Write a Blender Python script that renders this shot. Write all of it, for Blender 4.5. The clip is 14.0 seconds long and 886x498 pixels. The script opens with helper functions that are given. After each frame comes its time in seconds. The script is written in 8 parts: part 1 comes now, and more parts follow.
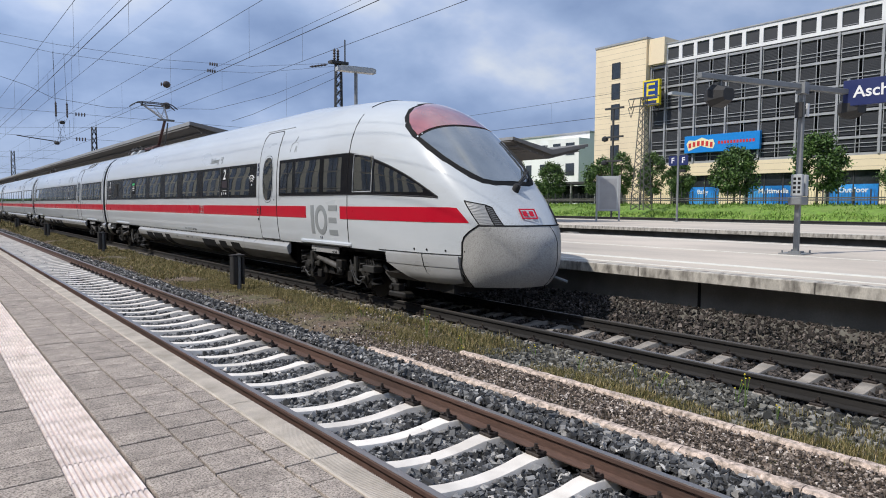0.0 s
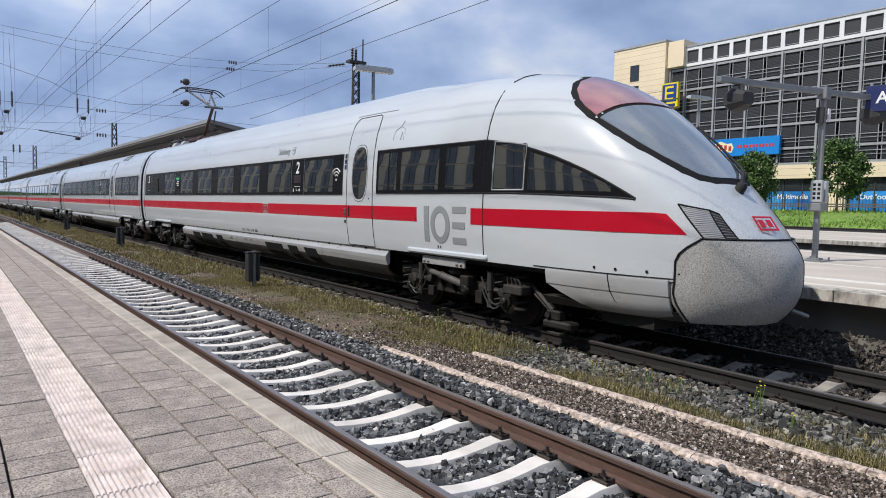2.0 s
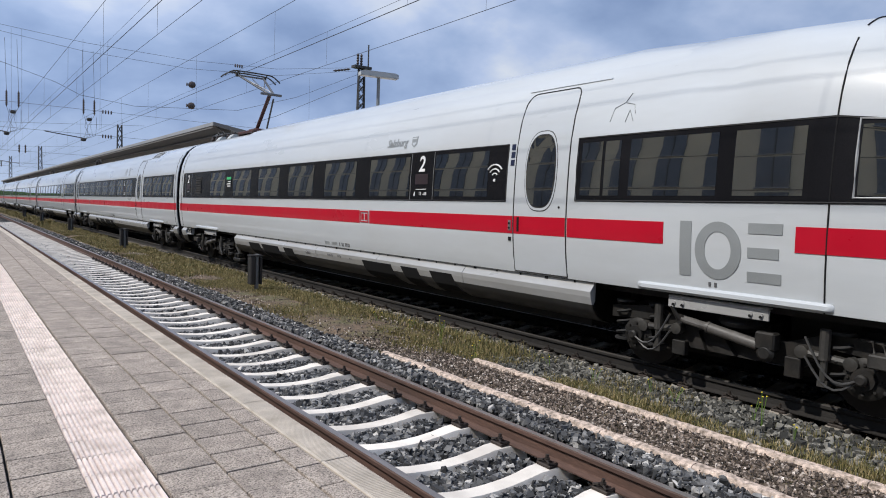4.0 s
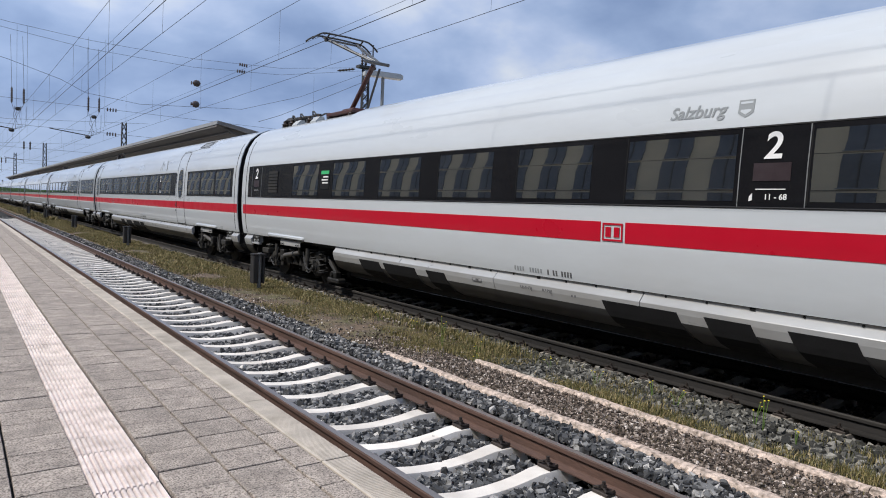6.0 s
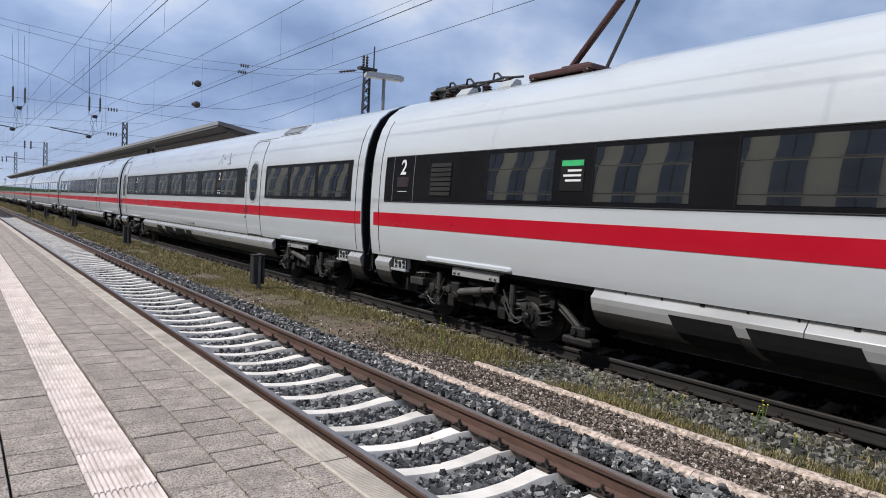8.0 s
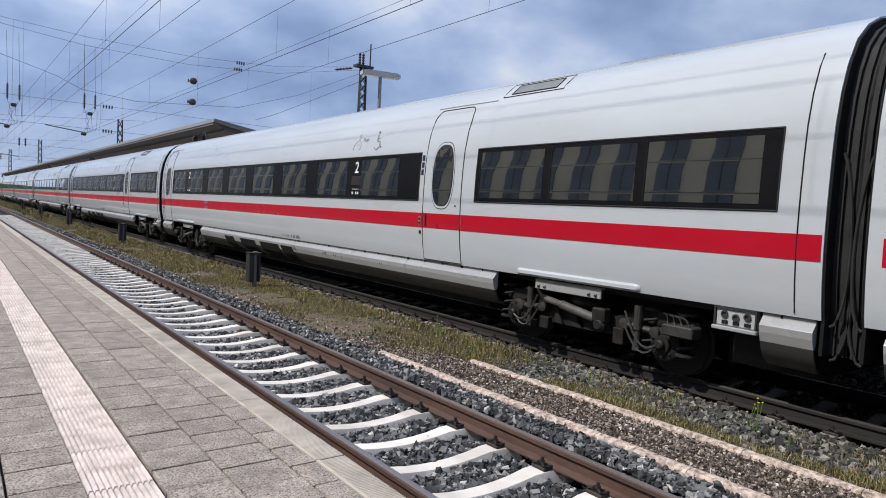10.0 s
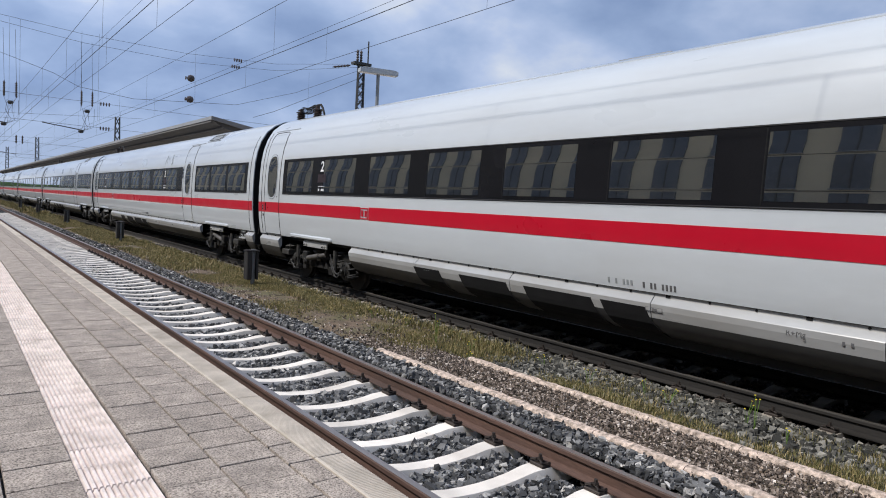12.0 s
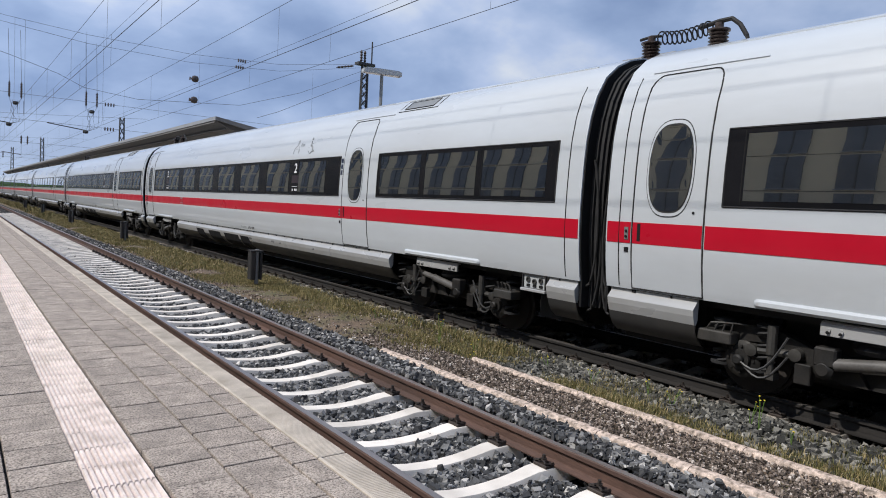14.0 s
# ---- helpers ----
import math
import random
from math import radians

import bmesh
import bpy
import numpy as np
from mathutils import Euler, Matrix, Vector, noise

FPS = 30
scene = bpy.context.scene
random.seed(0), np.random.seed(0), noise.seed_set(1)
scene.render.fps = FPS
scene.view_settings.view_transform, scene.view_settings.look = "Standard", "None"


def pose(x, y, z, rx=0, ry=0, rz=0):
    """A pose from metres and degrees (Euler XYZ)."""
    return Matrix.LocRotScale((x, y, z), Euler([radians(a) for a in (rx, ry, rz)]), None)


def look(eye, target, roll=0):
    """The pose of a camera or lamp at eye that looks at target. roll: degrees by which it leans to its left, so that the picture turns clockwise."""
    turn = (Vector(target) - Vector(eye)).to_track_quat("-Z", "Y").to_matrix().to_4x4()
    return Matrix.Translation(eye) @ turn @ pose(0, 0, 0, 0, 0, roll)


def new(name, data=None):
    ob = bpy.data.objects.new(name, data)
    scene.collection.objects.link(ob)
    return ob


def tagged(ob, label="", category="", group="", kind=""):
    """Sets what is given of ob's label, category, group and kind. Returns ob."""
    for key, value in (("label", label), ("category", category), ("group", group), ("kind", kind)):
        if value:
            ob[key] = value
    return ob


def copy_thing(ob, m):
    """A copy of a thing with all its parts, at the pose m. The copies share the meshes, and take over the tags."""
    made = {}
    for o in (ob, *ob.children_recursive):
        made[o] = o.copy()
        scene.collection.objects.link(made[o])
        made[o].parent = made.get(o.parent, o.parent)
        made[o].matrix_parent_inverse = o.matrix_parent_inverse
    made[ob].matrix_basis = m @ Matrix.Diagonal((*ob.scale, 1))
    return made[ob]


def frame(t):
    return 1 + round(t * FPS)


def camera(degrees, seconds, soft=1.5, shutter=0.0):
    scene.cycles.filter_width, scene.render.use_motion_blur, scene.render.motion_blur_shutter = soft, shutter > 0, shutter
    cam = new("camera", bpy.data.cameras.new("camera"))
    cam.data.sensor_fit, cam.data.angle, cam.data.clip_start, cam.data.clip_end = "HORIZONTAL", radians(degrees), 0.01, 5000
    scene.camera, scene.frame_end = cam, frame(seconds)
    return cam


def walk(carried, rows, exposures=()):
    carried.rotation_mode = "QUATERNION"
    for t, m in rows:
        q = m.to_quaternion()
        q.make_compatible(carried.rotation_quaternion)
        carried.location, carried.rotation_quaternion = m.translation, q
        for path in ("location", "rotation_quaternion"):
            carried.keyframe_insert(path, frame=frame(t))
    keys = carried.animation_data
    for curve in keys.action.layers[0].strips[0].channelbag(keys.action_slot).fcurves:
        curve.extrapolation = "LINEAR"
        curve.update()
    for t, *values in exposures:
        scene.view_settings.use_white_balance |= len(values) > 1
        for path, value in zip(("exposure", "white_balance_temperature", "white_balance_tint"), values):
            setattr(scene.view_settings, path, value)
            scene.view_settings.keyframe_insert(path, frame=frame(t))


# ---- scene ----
# x runs across the tracks, y along them away from the eye, z is measured from the rail heads
cam = camera(68.42, 14.0, soft=1.0)
EYE = Vector((0.0, 0.0, 1.953))


def aim(yaw, pitch, roll):
    y, p = radians(yaw), radians(pitch)
    return look(EYE, EYE + Vector((math.sin(y) * math.cos(p), math.cos(y) * math.cos(p), math.sin(p))), roll)


PATH = [
    (0.0, 38.61, -3.82, 0.30), (0.5, 38.27, -3.83, 0.50), (1.0, 37.94, -3.86, 0.81), (1.5, 37.61, -3.85, 1.05),
    (2.0, 37.35, -3.79, 1.20), (2.5, 37.21, -3.63, 1.42), (3.0, 37.18, -3.46, 1.62), (5.5, 36.93, -3.15, 2.41),
    (6.0, 36.88, -3.23, 2.55), (6.5, 36.87, -3.18, 2.69), (7.0, 36.83, -3.16, 2.74), (7.5, 36.85, -3.08, 2.86),
    (8.0, 36.88, -3.07, 2.92), (10.5, 37.30, -3.26, 3.01), (11.0, 37.35, -3.29, 3.00), (11.5, 37.39, -3.34, 2.96),
    (12.0, 37.40, -3.43, 2.97), (12.5, 37.36, -3.46, 3.02), (13.0, 37.27, -3.51, 2.98), (13.5, 37.16, -3.49, 3.00),
    (14.0, 37.09, -3.42, 2.98)]
walk(cam, [(t, aim(a, b, c)) for t, a, b, c in PATH])

# how far the train has rolled
ROLLED = [(0.0, 0.0), (0.5, 0.86), (1.0, 1.78), (1.5, 2.78), (2.0, 3.85), (2.5, 5.0), (3.0, 6.27), (5.5, 13.70),
          (6.0, 15.42), (6.5, 17.23), (7.0, 19.10), (7.5, 21.05), (8.0, 23.07), (10.5, 34.95), (11.0, 37.56),
          (11.5, 40.26), (12.0, 43.08), (12.5, 45.95), (13.0, 48.91), (13.5, 51.97), (14.0, 55.10)]

# ---------------------------------------------------------------- sky and sun
SUN_AZ, SUN_EL = 283.0, 50.0       # degrees clockwise from +y, and up
world = bpy.data.worlds.new("sky")
scene.world = world
world.use_nodes = True
nt = world.node_tree
nt.nodes.clear()
out = nt.nodes.new("ShaderNodeOutputWorld")
sky = nt.nodes.new("ShaderNodeTexSky")
sky.sky_type, sky.sun_disc = "NISHITA", False
sky.sun_elevation, sky.sun_rotation = radians(SUN_EL), radians(SUN_AZ)
sky.air_density, sky.dust_density = 1.2, 1.5
coord = nt.nodes.new("ShaderNodeTexCoord")
split = nt.nodes.new("ShaderNodeSeparateXYZ")
nt.links.new(coord.outputs["Generated"], split.inputs[0])
# clouds lie on a flat ceiling: direction divided by its height
up = nt.nodes.new("ShaderNodeMath"); up.operation = "MAXIMUM"; up.inputs[1].default_value = 0.0
nt.links.new(split.outputs["Z"], up.inputs[0])
up2 = nt.nodes.new("ShaderNodeMath"); up2.operation = "ADD"; up2.inputs[1].default_value = 0.45
nt.links.new(up.outputs[0], up2.inputs[0])
flat = nt.nodes.new("ShaderNodeVectorMath"); flat.operation = "DIVIDE"
comb = nt.nodes.new("ShaderNodeCombineXYZ"); comb.inputs[2].default_value = 1.0
nt.links.new(up2.outputs[0], comb.inputs[0]); nt.links.new(up2.outputs[0], comb.inputs[1])
nt.links.new(coord.outputs["Generated"], flat.inputs[0]); nt.links.new(comb.outputs[0], flat.inputs[1])


def sky_noise(scale, detail, rough, shift):
    m = nt.nodes.new("ShaderNodeVectorMath"); m.operation = "ADD"; m.inputs[1].default_value = shift
    nt.links.new(flat.outputs[0], m.inputs[0])
    n = nt.nodes.new("ShaderNodeTexNoise")
    n.inputs["Scale"].default_value, n.inputs["Detail"].default_value, n.inputs["Roughness"].default_value = scale, detail, rough
    n.inputs["Distortion"].default_value = 0.12
    nt.links.new(m.outputs[0], n.inputs["Vector"])
    return n.outputs["Fac"]


def sky_ramp(fac, stops):
    r = nt.nodes.new("ShaderNodeValToRGB")
    r.color_ramp.elements[0].position, r.color_ramp.elements[0].color = stops[0][0], (*stops[0][1], 1)
    r.color_ramp.elements[1].position, r.color_ramp.elements[1].color = stops[-1][0], (*stops[-1][1], 1)
    for p, c in stops[1:-1]:
        r.color_ramp.elements.new(p).color = (*c, 1)
    nt.links.new(fac, r.inputs[0])
    return r.outputs[0]


shade = sky_ramp(sky_noise(2.1, 6, 0.50, (5.3, 1.9, 0)), [(0.28, (0.20, 0.31, 0.55)), (0.40, (0.29, 0.41, 0.68)), (0.50, (0.40, 0.535, 0.82)), (0.58, (0.55, 0.675, 0.95)), (0.67, (0.83, 0.90, 1.02))])
cover = sky_ramp(sky_noise(1.6, 5, 0.5, (7.7, 2.3, 0)), [(0.25, (0, 0, 0)), (0.42, (1, 1, 1))])
low = nt.nodes.new("ShaderNodeMapRange")
low.inputs[1].default_value, low.inputs[2].default_value, low.inputs[3].default_value, low.inputs[4].default_value = 0.0, 0.14, 0.65, 0.0
nt.links.new(split.outputs["Z"], low.inputs[0])
pale = nt.nodes.new("ShaderNodeMix"); pale.data_type = "RGBA"
pale.inputs[7].default_value = (0.55, 0.64, 0.80, 1)
nt.links.new(low.outputs[0], pale.inputs[0]); nt.links.new(shade, pale.inputs[6])
bg_sky = nt.nodes.new("ShaderNodeBackground"); bg_sky.inputs[1].default_value = 0.11
bg_cloud = nt.nodes.new("ShaderNodeBackground"); bg_cloud.inputs[1].default_value = 1.15
# clouds are brighter towards the sun
glow = nt.nodes.new("ShaderNodeVectorMath"); glow.operation = "DOT_PRODUCT"
glow.inputs[1].default_value = (math.sin(radians(SUN_AZ)), math.cos(radians(SUN_AZ)), 0.0)
nt.links.new(coord.outputs["Generated"], glow.inputs[0])
side = nt.nodes.new("ShaderNodeMapRange")
side.inputs[1].default_value, side.inputs[2].default_value, side.inputs[3].default_value, side.inputs[4].default_value = -0.8, 0.9, 0.76, 1.06
nt.links.new(glow.outputs["Value"], side.inputs[0])
nt.links.new(side.outputs[0], bg_cloud.inputs[1])
nt.links.new(sky.outputs[0], bg_sky.inputs[0]); nt.links.new(pale.outputs[2], bg_cloud.inputs[0])
mixed = nt.nodes.new("ShaderNodeMixShader")
nt.links.new(cover, mixed.inputs[0]); nt.links.new(bg_sky.outputs[0], mixed.inputs[1]); nt.links.new(bg_cloud.outputs[0], mixed.inputs[2])
nt.links.new(mixed.outputs[0], out.inputs[0])

sun = new("sun", bpy.data.lights.new("sun", "SUN"))
sun.data.energy, sun.data.angle, sun.data.color = 3.8, radians(0.8), (1.0, 0.945, 0.865)
az, el = radians(SUN_AZ), radians(SUN_EL)
sun.matrix_basis = look((0, 0, 40), Vector((0, 0, 40)) - Vector((math.sin(az) * math.cos(el), math.cos(az) * math.cos(el), math.sin(el))))
scene.view_settings.exposure = 0.0

# ---------------------------------------------------------------- building blocks
def mesh_of(bm, smooth=False, name="mesh"):
    me = bpy.data.meshes.new(name)
    bm.normal_update()
    bm.to_mesh(me)
    bm.free()
    if smooth:
        me.polygons.foreach_set("use_smooth", [True] * len(me.polygons))
        me.set_sharp_from_angle(angle=radians(35))
    return me


def part(name, bm, mat, parent=None, label="", smooth=False):
    """One mesh object under a thing or part."""
    me = bm if isinstance(bm, bpy.types.Mesh) else mesh_of(bm, smooth, name)
    if mat is not None and not me.materials:
        me.materials.append(mat)
    ob = new(name, me)
    if parent is not None:
        ob.parent = parent
    return tagged(ob, label)


def thing(name, label, category, group="", kind="", at=None):
    ob = new(name)
    ob.empty_display_size = 0.2
    if at is not None:
        ob.matrix_basis = at
    return tagged(ob, label, category, group, kind)


def box(bm, x0, x1, y0, y1, z0, z1, m=None, bevel=0.0):
    vs = [bm.verts.new(p) for p in ((x0, y0, z0), (x1, y0, z0), (x1, y1, z0), (x0, y1, z0),
                                    (x0, y0, z1), (x1, y0, z1), (x1, y1, z1), (x0, y1, z1))]
    fs = [bm.faces.new([vs[i] for i in f]) for f in
          ((0, 3, 2, 1), (4, 5, 6, 7), (0, 1, 5, 4), (1, 2, 6, 5), (2, 3, 7, 6), (3, 0, 4, 7))]
    if bevel:
        es = list({e for f in fs for e in f.edges})
        r = bmesh.ops.bevel(bm, geom=es, offset=bevel, segments=1, affect="EDGES")
        vs = list({v for f in r["faces"] for v in f.verts} | {v for v in vs if v.is_valid})
    if m is not None:
        bmesh.ops.transform(bm, matrix=m, verts=vs)
    return bm


def boxes(*args, bevel=0.0):
    bm = bmesh.new()
    for a in args:
        box(bm, *a, bevel=bevel)
    return bm


def tube(bm, pts, r, n=8, r1=None):
    """A round bar through the points."""
    pts = [Vector(p) for p in pts]
    rings = []
    for i, p in enumerate(pts):
        d = (pts[min(i + 1, len(pts) - 1)] - pts[max(i - 1, 0)]).normalized()
        a = d.cross(Vector((0, 0, 1)) if abs(d.z) < 0.9 else Vector((1, 0, 0))).normalized()
        b = d.cross(a)
        k = r if r1 is None else r + (r1 - r) * i / (len(pts) - 1)
        rings.append([bm.verts.new(p + k * (math.cos(2 * math.pi * j / n) * a + math.sin(2 * math.pi * j / n) * b)) for j in range(n)])
    for a, b in zip(rings, rings[1:]):
        for j in range(n):
            bm.faces.new((a[j], a[(j + 1) % n], b[(j + 1) % n], b[j]))
    bm.faces.new(rings[0][::-1])
    bm.faces.new(rings[-1])
    return bm


def tubes(*lines, n=8):
    bm = bmesh.new()
    for pts, r in lines:
        tube(bm, pts, r, n)
    return bm


def lathe(bm, rings, axis=(0, 0, 1), at=(0, 0, 0), n=16):
    """A turned body: rings of (radius, height) along the axis."""
    ax = Vector(axis).normalized()
    a = ax.cross(Vector((0, 0, 1)) if abs(ax.z) < 0.9 else Vector((1, 0, 0))).normalized()
    b = ax.cross(a)
    at = Vector(at)
    rs = [[bm.verts.new(at + ax * h + max(r, 1e-4) * (math.cos(2 * math.pi * j / n) * a + math.sin(2 * math.pi * j / n) * b))
           for j in range(n)] for r, h in rings]
    for p, q in zip(rs, rs[1:]):
        for j in range(n):
            bm.faces.new((p[j], p[(j + 1) % n], q[(j + 1) % n], q[j]))
    bm.faces.new(rs[0][::-1])
    bm.faces.new(rs[-1])
    return bm


def grid(bm, rows):
    """A sheet through rows of points."""
    vs = [[bm.verts.new(p) for p in row] for row in rows]
    for a, b in zip(vs, vs[1:]):
        for i in range(len(a) - 1):
            bm.faces.new((a[i], a[i + 1], b[i + 1], b[i]))
    return vs


def prism(bm, outline, y0, y1):
    """An outline of (x, z) drawn along y."""
    a = [bm.verts.new((x, y0, z)) for x, z in outline]
    b = [bm.verts.new((x, y1, z)) for x, z in outline]
    n = len(outline)
    for i in range(n):
        bm.faces.new((a[i], a[(i + 1) % n], b[(i + 1) % n], b[i]))
    bm.faces.new(a[::-1])
    bm.faces.new(b)
    return bm


def letters(text, size, depth=0.004, bold=False, shear=0.0):
    """A mesh of a word in the built-in font, in its own xy plane, centred."""
    c = bpy.data.curves.new("word", "FONT")
    c.body, c.size, c.extrude, c.align_x, c.align_y = text, size, depth, "CENTER", "CENTER"
    c.resolution_u, c.shear = 4, shear
    if bold:
        c.offset = size * 0.018
    o = bpy.data.objects.new("word", c)
    me = bpy.data.meshes.new_from_object(o)
    bpy.data.objects.remove(o)
    return me


def lerp(table, x):
    return float(np.interp(x, [a for a, _ in table], [b for _, b in table]))


def from_arrays(name, verts, faces, mat, parent=None, k=None):
    """A mesh from numpy arrays of vertices and of faces with equal corners."""
    me = bpy.data.meshes.new(name)
    k = faces.shape[1]
    me.vertices.add(len(verts))
    me.vertices.foreach_set("co", verts.astype(np.float32).ravel())
    me.loops.add(faces.size)
    me.loops.foreach_set("vertex_index", faces.astype(np.int32).ravel())
    me.polygons.add(len(faces))
    me.polygons.foreach_set("loop_start", np.arange(0, faces.size, k, dtype=np.int32))
    me.update(calc_edges=True)
    me.validate()
    me.shade_flat()
    me.materials.append(mat)
    ob = new(name, me)
    if parent is not None:
        ob.parent = parent
    return ob

# ---------------------------------------------------------------- materials
def mat(name, base, rough=0.6, metal=0.0, vary=0.12, scale=6.0, fine=60.0, bump=0.15, dirt=None, dirt_amount=0.4,
        dirt_scale=1.3, coat=0.0, spread=0.0, spec=0.5, stretch=(1, 1, 1), island=0.0, stops=None):
    """A surface with variation at two scales, soiling and fine relief. spread: change from piece to piece; island: from loose bit to loose bit."""
    m = bpy.data.materials.new(name)
    m.use_nodes = True
    t = m.node_tree
    b = t.nodes["Principled BSDF"]
    b.inputs["Metallic"].default_value = metal
    b.inputs["Coat Weight"].default_value = coat
    b.inputs["Coat Roughness"].default_value = 0.05 if coat < 0.9 else 0.01
    b.inputs["Coat IOR"].default_value = 1.5 if coat < 0.9 else (2.85 if name == "dark_glass" else 2.3)
    b.inputs["Specular IOR Level"].default_value = spec
    co = t.nodes.new("ShaderNodeTexCoord")
    mp = t.nodes.new("ShaderNodeMapping")
    mp.inputs["Scale"].default_value = stretch
    t.links.new(co.outputs["Object"], mp.inputs[0])

    def noise_at(s, d=5, shift=0.0):
        n = t.nodes.new("ShaderNodeTexNoise")
        n.inputs["Scale"].default_value, n.inputs["Detail"].default_value = s, d
        add = t.nodes.new("ShaderNodeVectorMath")
        add.operation = "ADD"
        add.inputs[1].default_value = (shift, shift * 0.7, shift * 1.3)
        t.links.new(mp.outputs[0], add.inputs[0])
        if spread or island:
            src = t.nodes.new("ShaderNodeObjectInfo").outputs["Random"] if spread else t.nodes.new("ShaderNodeNewGeometry").outputs["Random Per Island"]
            k = t.nodes.new("ShaderNodeMath")
            k.operation = "MULTIPLY"
            k.inputs[1].default_value = 40
            t.links.new(src, k.inputs[0])
            a2 = t.nodes.new("ShaderNodeVectorMath")
            a2.operation = "ADD"
            t.links.new(add.outputs[0], a2.inputs[0])
            t.links.new(k.outputs[0], a2.inputs[1])
            add = a2
        t.links.new(add.outputs[0], n.inputs["Vector"])
        return n.outputs["Fac"]

    def ranged(src, lo, hi, a=0.3, z=0.7):
        r = t.nodes.new("ShaderNodeMapRange")
        for i, v in enumerate((a, z, lo, hi)):
            r.inputs[i + 1].default_value = v
        t.links.new(src, r.inputs[0])
        return r.outputs[0]

    def times(a, c):
        k = t.nodes.new("ShaderNodeMath")
        k.operation = "MULTIPLY"
        t.links.new(a, k.inputs[0])
        t.links.new(c, k.inputs[1])
        return k.outputs[0]

    big, small = noise_at(scale), noise_at(fine, 3, 5.0)
    k = times(ranged(big, 1 - vary, 1 + vary), ranged(small, 1 - vary * 0.7, 1 + vary * 0.7))
    if spread:
        k = times(k, ranged(t.nodes.new("ShaderNodeObjectInfo").outputs["Random"], 1 - spread, 1 + spread, 0, 1))
    if island:
        k = times(k, ranged(t.nodes.new("ShaderNodeNewGeometry").outputs["Random Per Island"], 1 - island, 1 + island, 0, 1))
    tone = t.nodes.new("ShaderNodeVectorMath")
    tone.operation = "SCALE"
    if stops:
        r = t.nodes.new("ShaderNodeValToRGB")
        r.color_ramp.elements[0].position, r.color_ramp.elements[0].color = stops[0][0], (*stops[0][1], 1)
        r.color_ramp.elements[1].position, r.color_ramp.elements[1].color = stops[-1][0], (*stops[-1][1], 1)
        for p, c in stops[1:-1]:
            r.color_ramp.elements.new(p).color = (*c, 1)
        t.links.new(t.nodes.new("ShaderNodeNewGeometry").outputs["Random Per Island"] if island else noise_at(scale * 0.6, 4, 9.0), r.inputs[0])
        t.links.new(r.outputs[0], tone.inputs[0])
    else:
        tone.inputs[0].default_value = base
    t.links.new(k, tone.inputs["Scale"])
    colour = tone.outputs[0]
    if dirt:
        mx = t.nodes.new("ShaderNodeMix")
        mx.data_type = "RGBA"
        mx.inputs[7].default_value = (*dirt, 1)
        t.links.new(ranged(noise_at(dirt_scale, 8, 12.0), 0.0, dirt_amount, 0.42, 0.72), mx.inputs[0])
        t.links.new(colour, mx.inputs[6])
        colour = mx.outputs[2]
    t.links.new(colour, b.inputs["Base Color"])
    t.links.new(ranged(big, max(0.0, rough - 0.08), min(1.0, rough + 0.08)), b.inputs["Roughness"])
    if bump:
        bp = t.nodes.new("ShaderNodeBump")
        bp.inputs["Strength"].default_value, bp.inputs["Distance"].default_value = bump, 0.006
        t.links.new(small, bp.inputs["Height"])
        t.links.new(bp.outputs[0], b.inputs["Normal"])
    return m


M_WHITE = mat("train_white", (0.515, 0.55, 0.585), 0.34, spec=0.2, vary=0.02, scale=1.2, fine=9, bump=0.01, dirt=(0.40, 0.38, 0.35), dirt_amount=0.16, dirt_scale=1.1, coat=0.75, stretch=(1, 0.35, 1.5))
M_CABWHITE = mat("cab_white", (0.525, 0.558, 0.588), 0.34, spec=0.2, vary=0.02, scale=1.2, fine=9, bump=0.01, dirt=(0.40, 0.38, 0.35), dirt_amount=0.16, dirt_scale=1.1, coat=0.75, stretch=(1, 0.35, 1.5))


def speckle_front(m, colour, scale, front, back, amount):
    """Insect and brake-dust speckles that thin out from the nose tip backwards."""
    t = m.node_tree
    b = t.nodes["Principled BSDF"]
    src = b.inputs["Base Color"].links[0].from_socket
    co = t.nodes.new("ShaderNodeTexCoord")
    sp = t.nodes.new("ShaderNodeSeparateXYZ")
    t.links.new(co.outputs["Object"], sp.inputs[0])
    fade = t.nodes.new("ShaderNodeMapRange")
    for i, v in enumerate((front, back, amount, 0.0)):
        fade.inputs[i + 1].default_value = v
    t.links.new(sp.outputs["Y"], fade.inputs[0])
    n = t.nodes.new("ShaderNodeTexNoise")
    n.inputs["Scale"].default_value, n.inputs["Detail"].default_value = scale, 4
    t.links.new(co.outputs["Object"], n.inputs["Vector"])
    r = t.nodes.new("ShaderNodeMapRange")
    for i, v in enumerate((0.47, 0.62, 0.0, 1.0)):
        r.inputs[i + 1].default_value = v
    t.links.new(n.outputs["Fac"], r.inputs[0])
    k = t.nodes.new("ShaderNodeMath")
    k.operation = "MULTIPLY"
    t.links.new(fade.outputs[0], k.inputs[0])
    t.links.new(r.outputs[0], k.inputs[1])
    mx = t.nodes.new("ShaderNodeMix")
    mx.data_type = "RGBA"
    mx.inputs[7].default_value = (*colour, 1)
    t.links.new(k.outputs[0], mx.inputs[0])
    t.links.new(src, mx.inputs[6])
    t.links.new(mx.outputs[2], b.inputs["Base Color"])


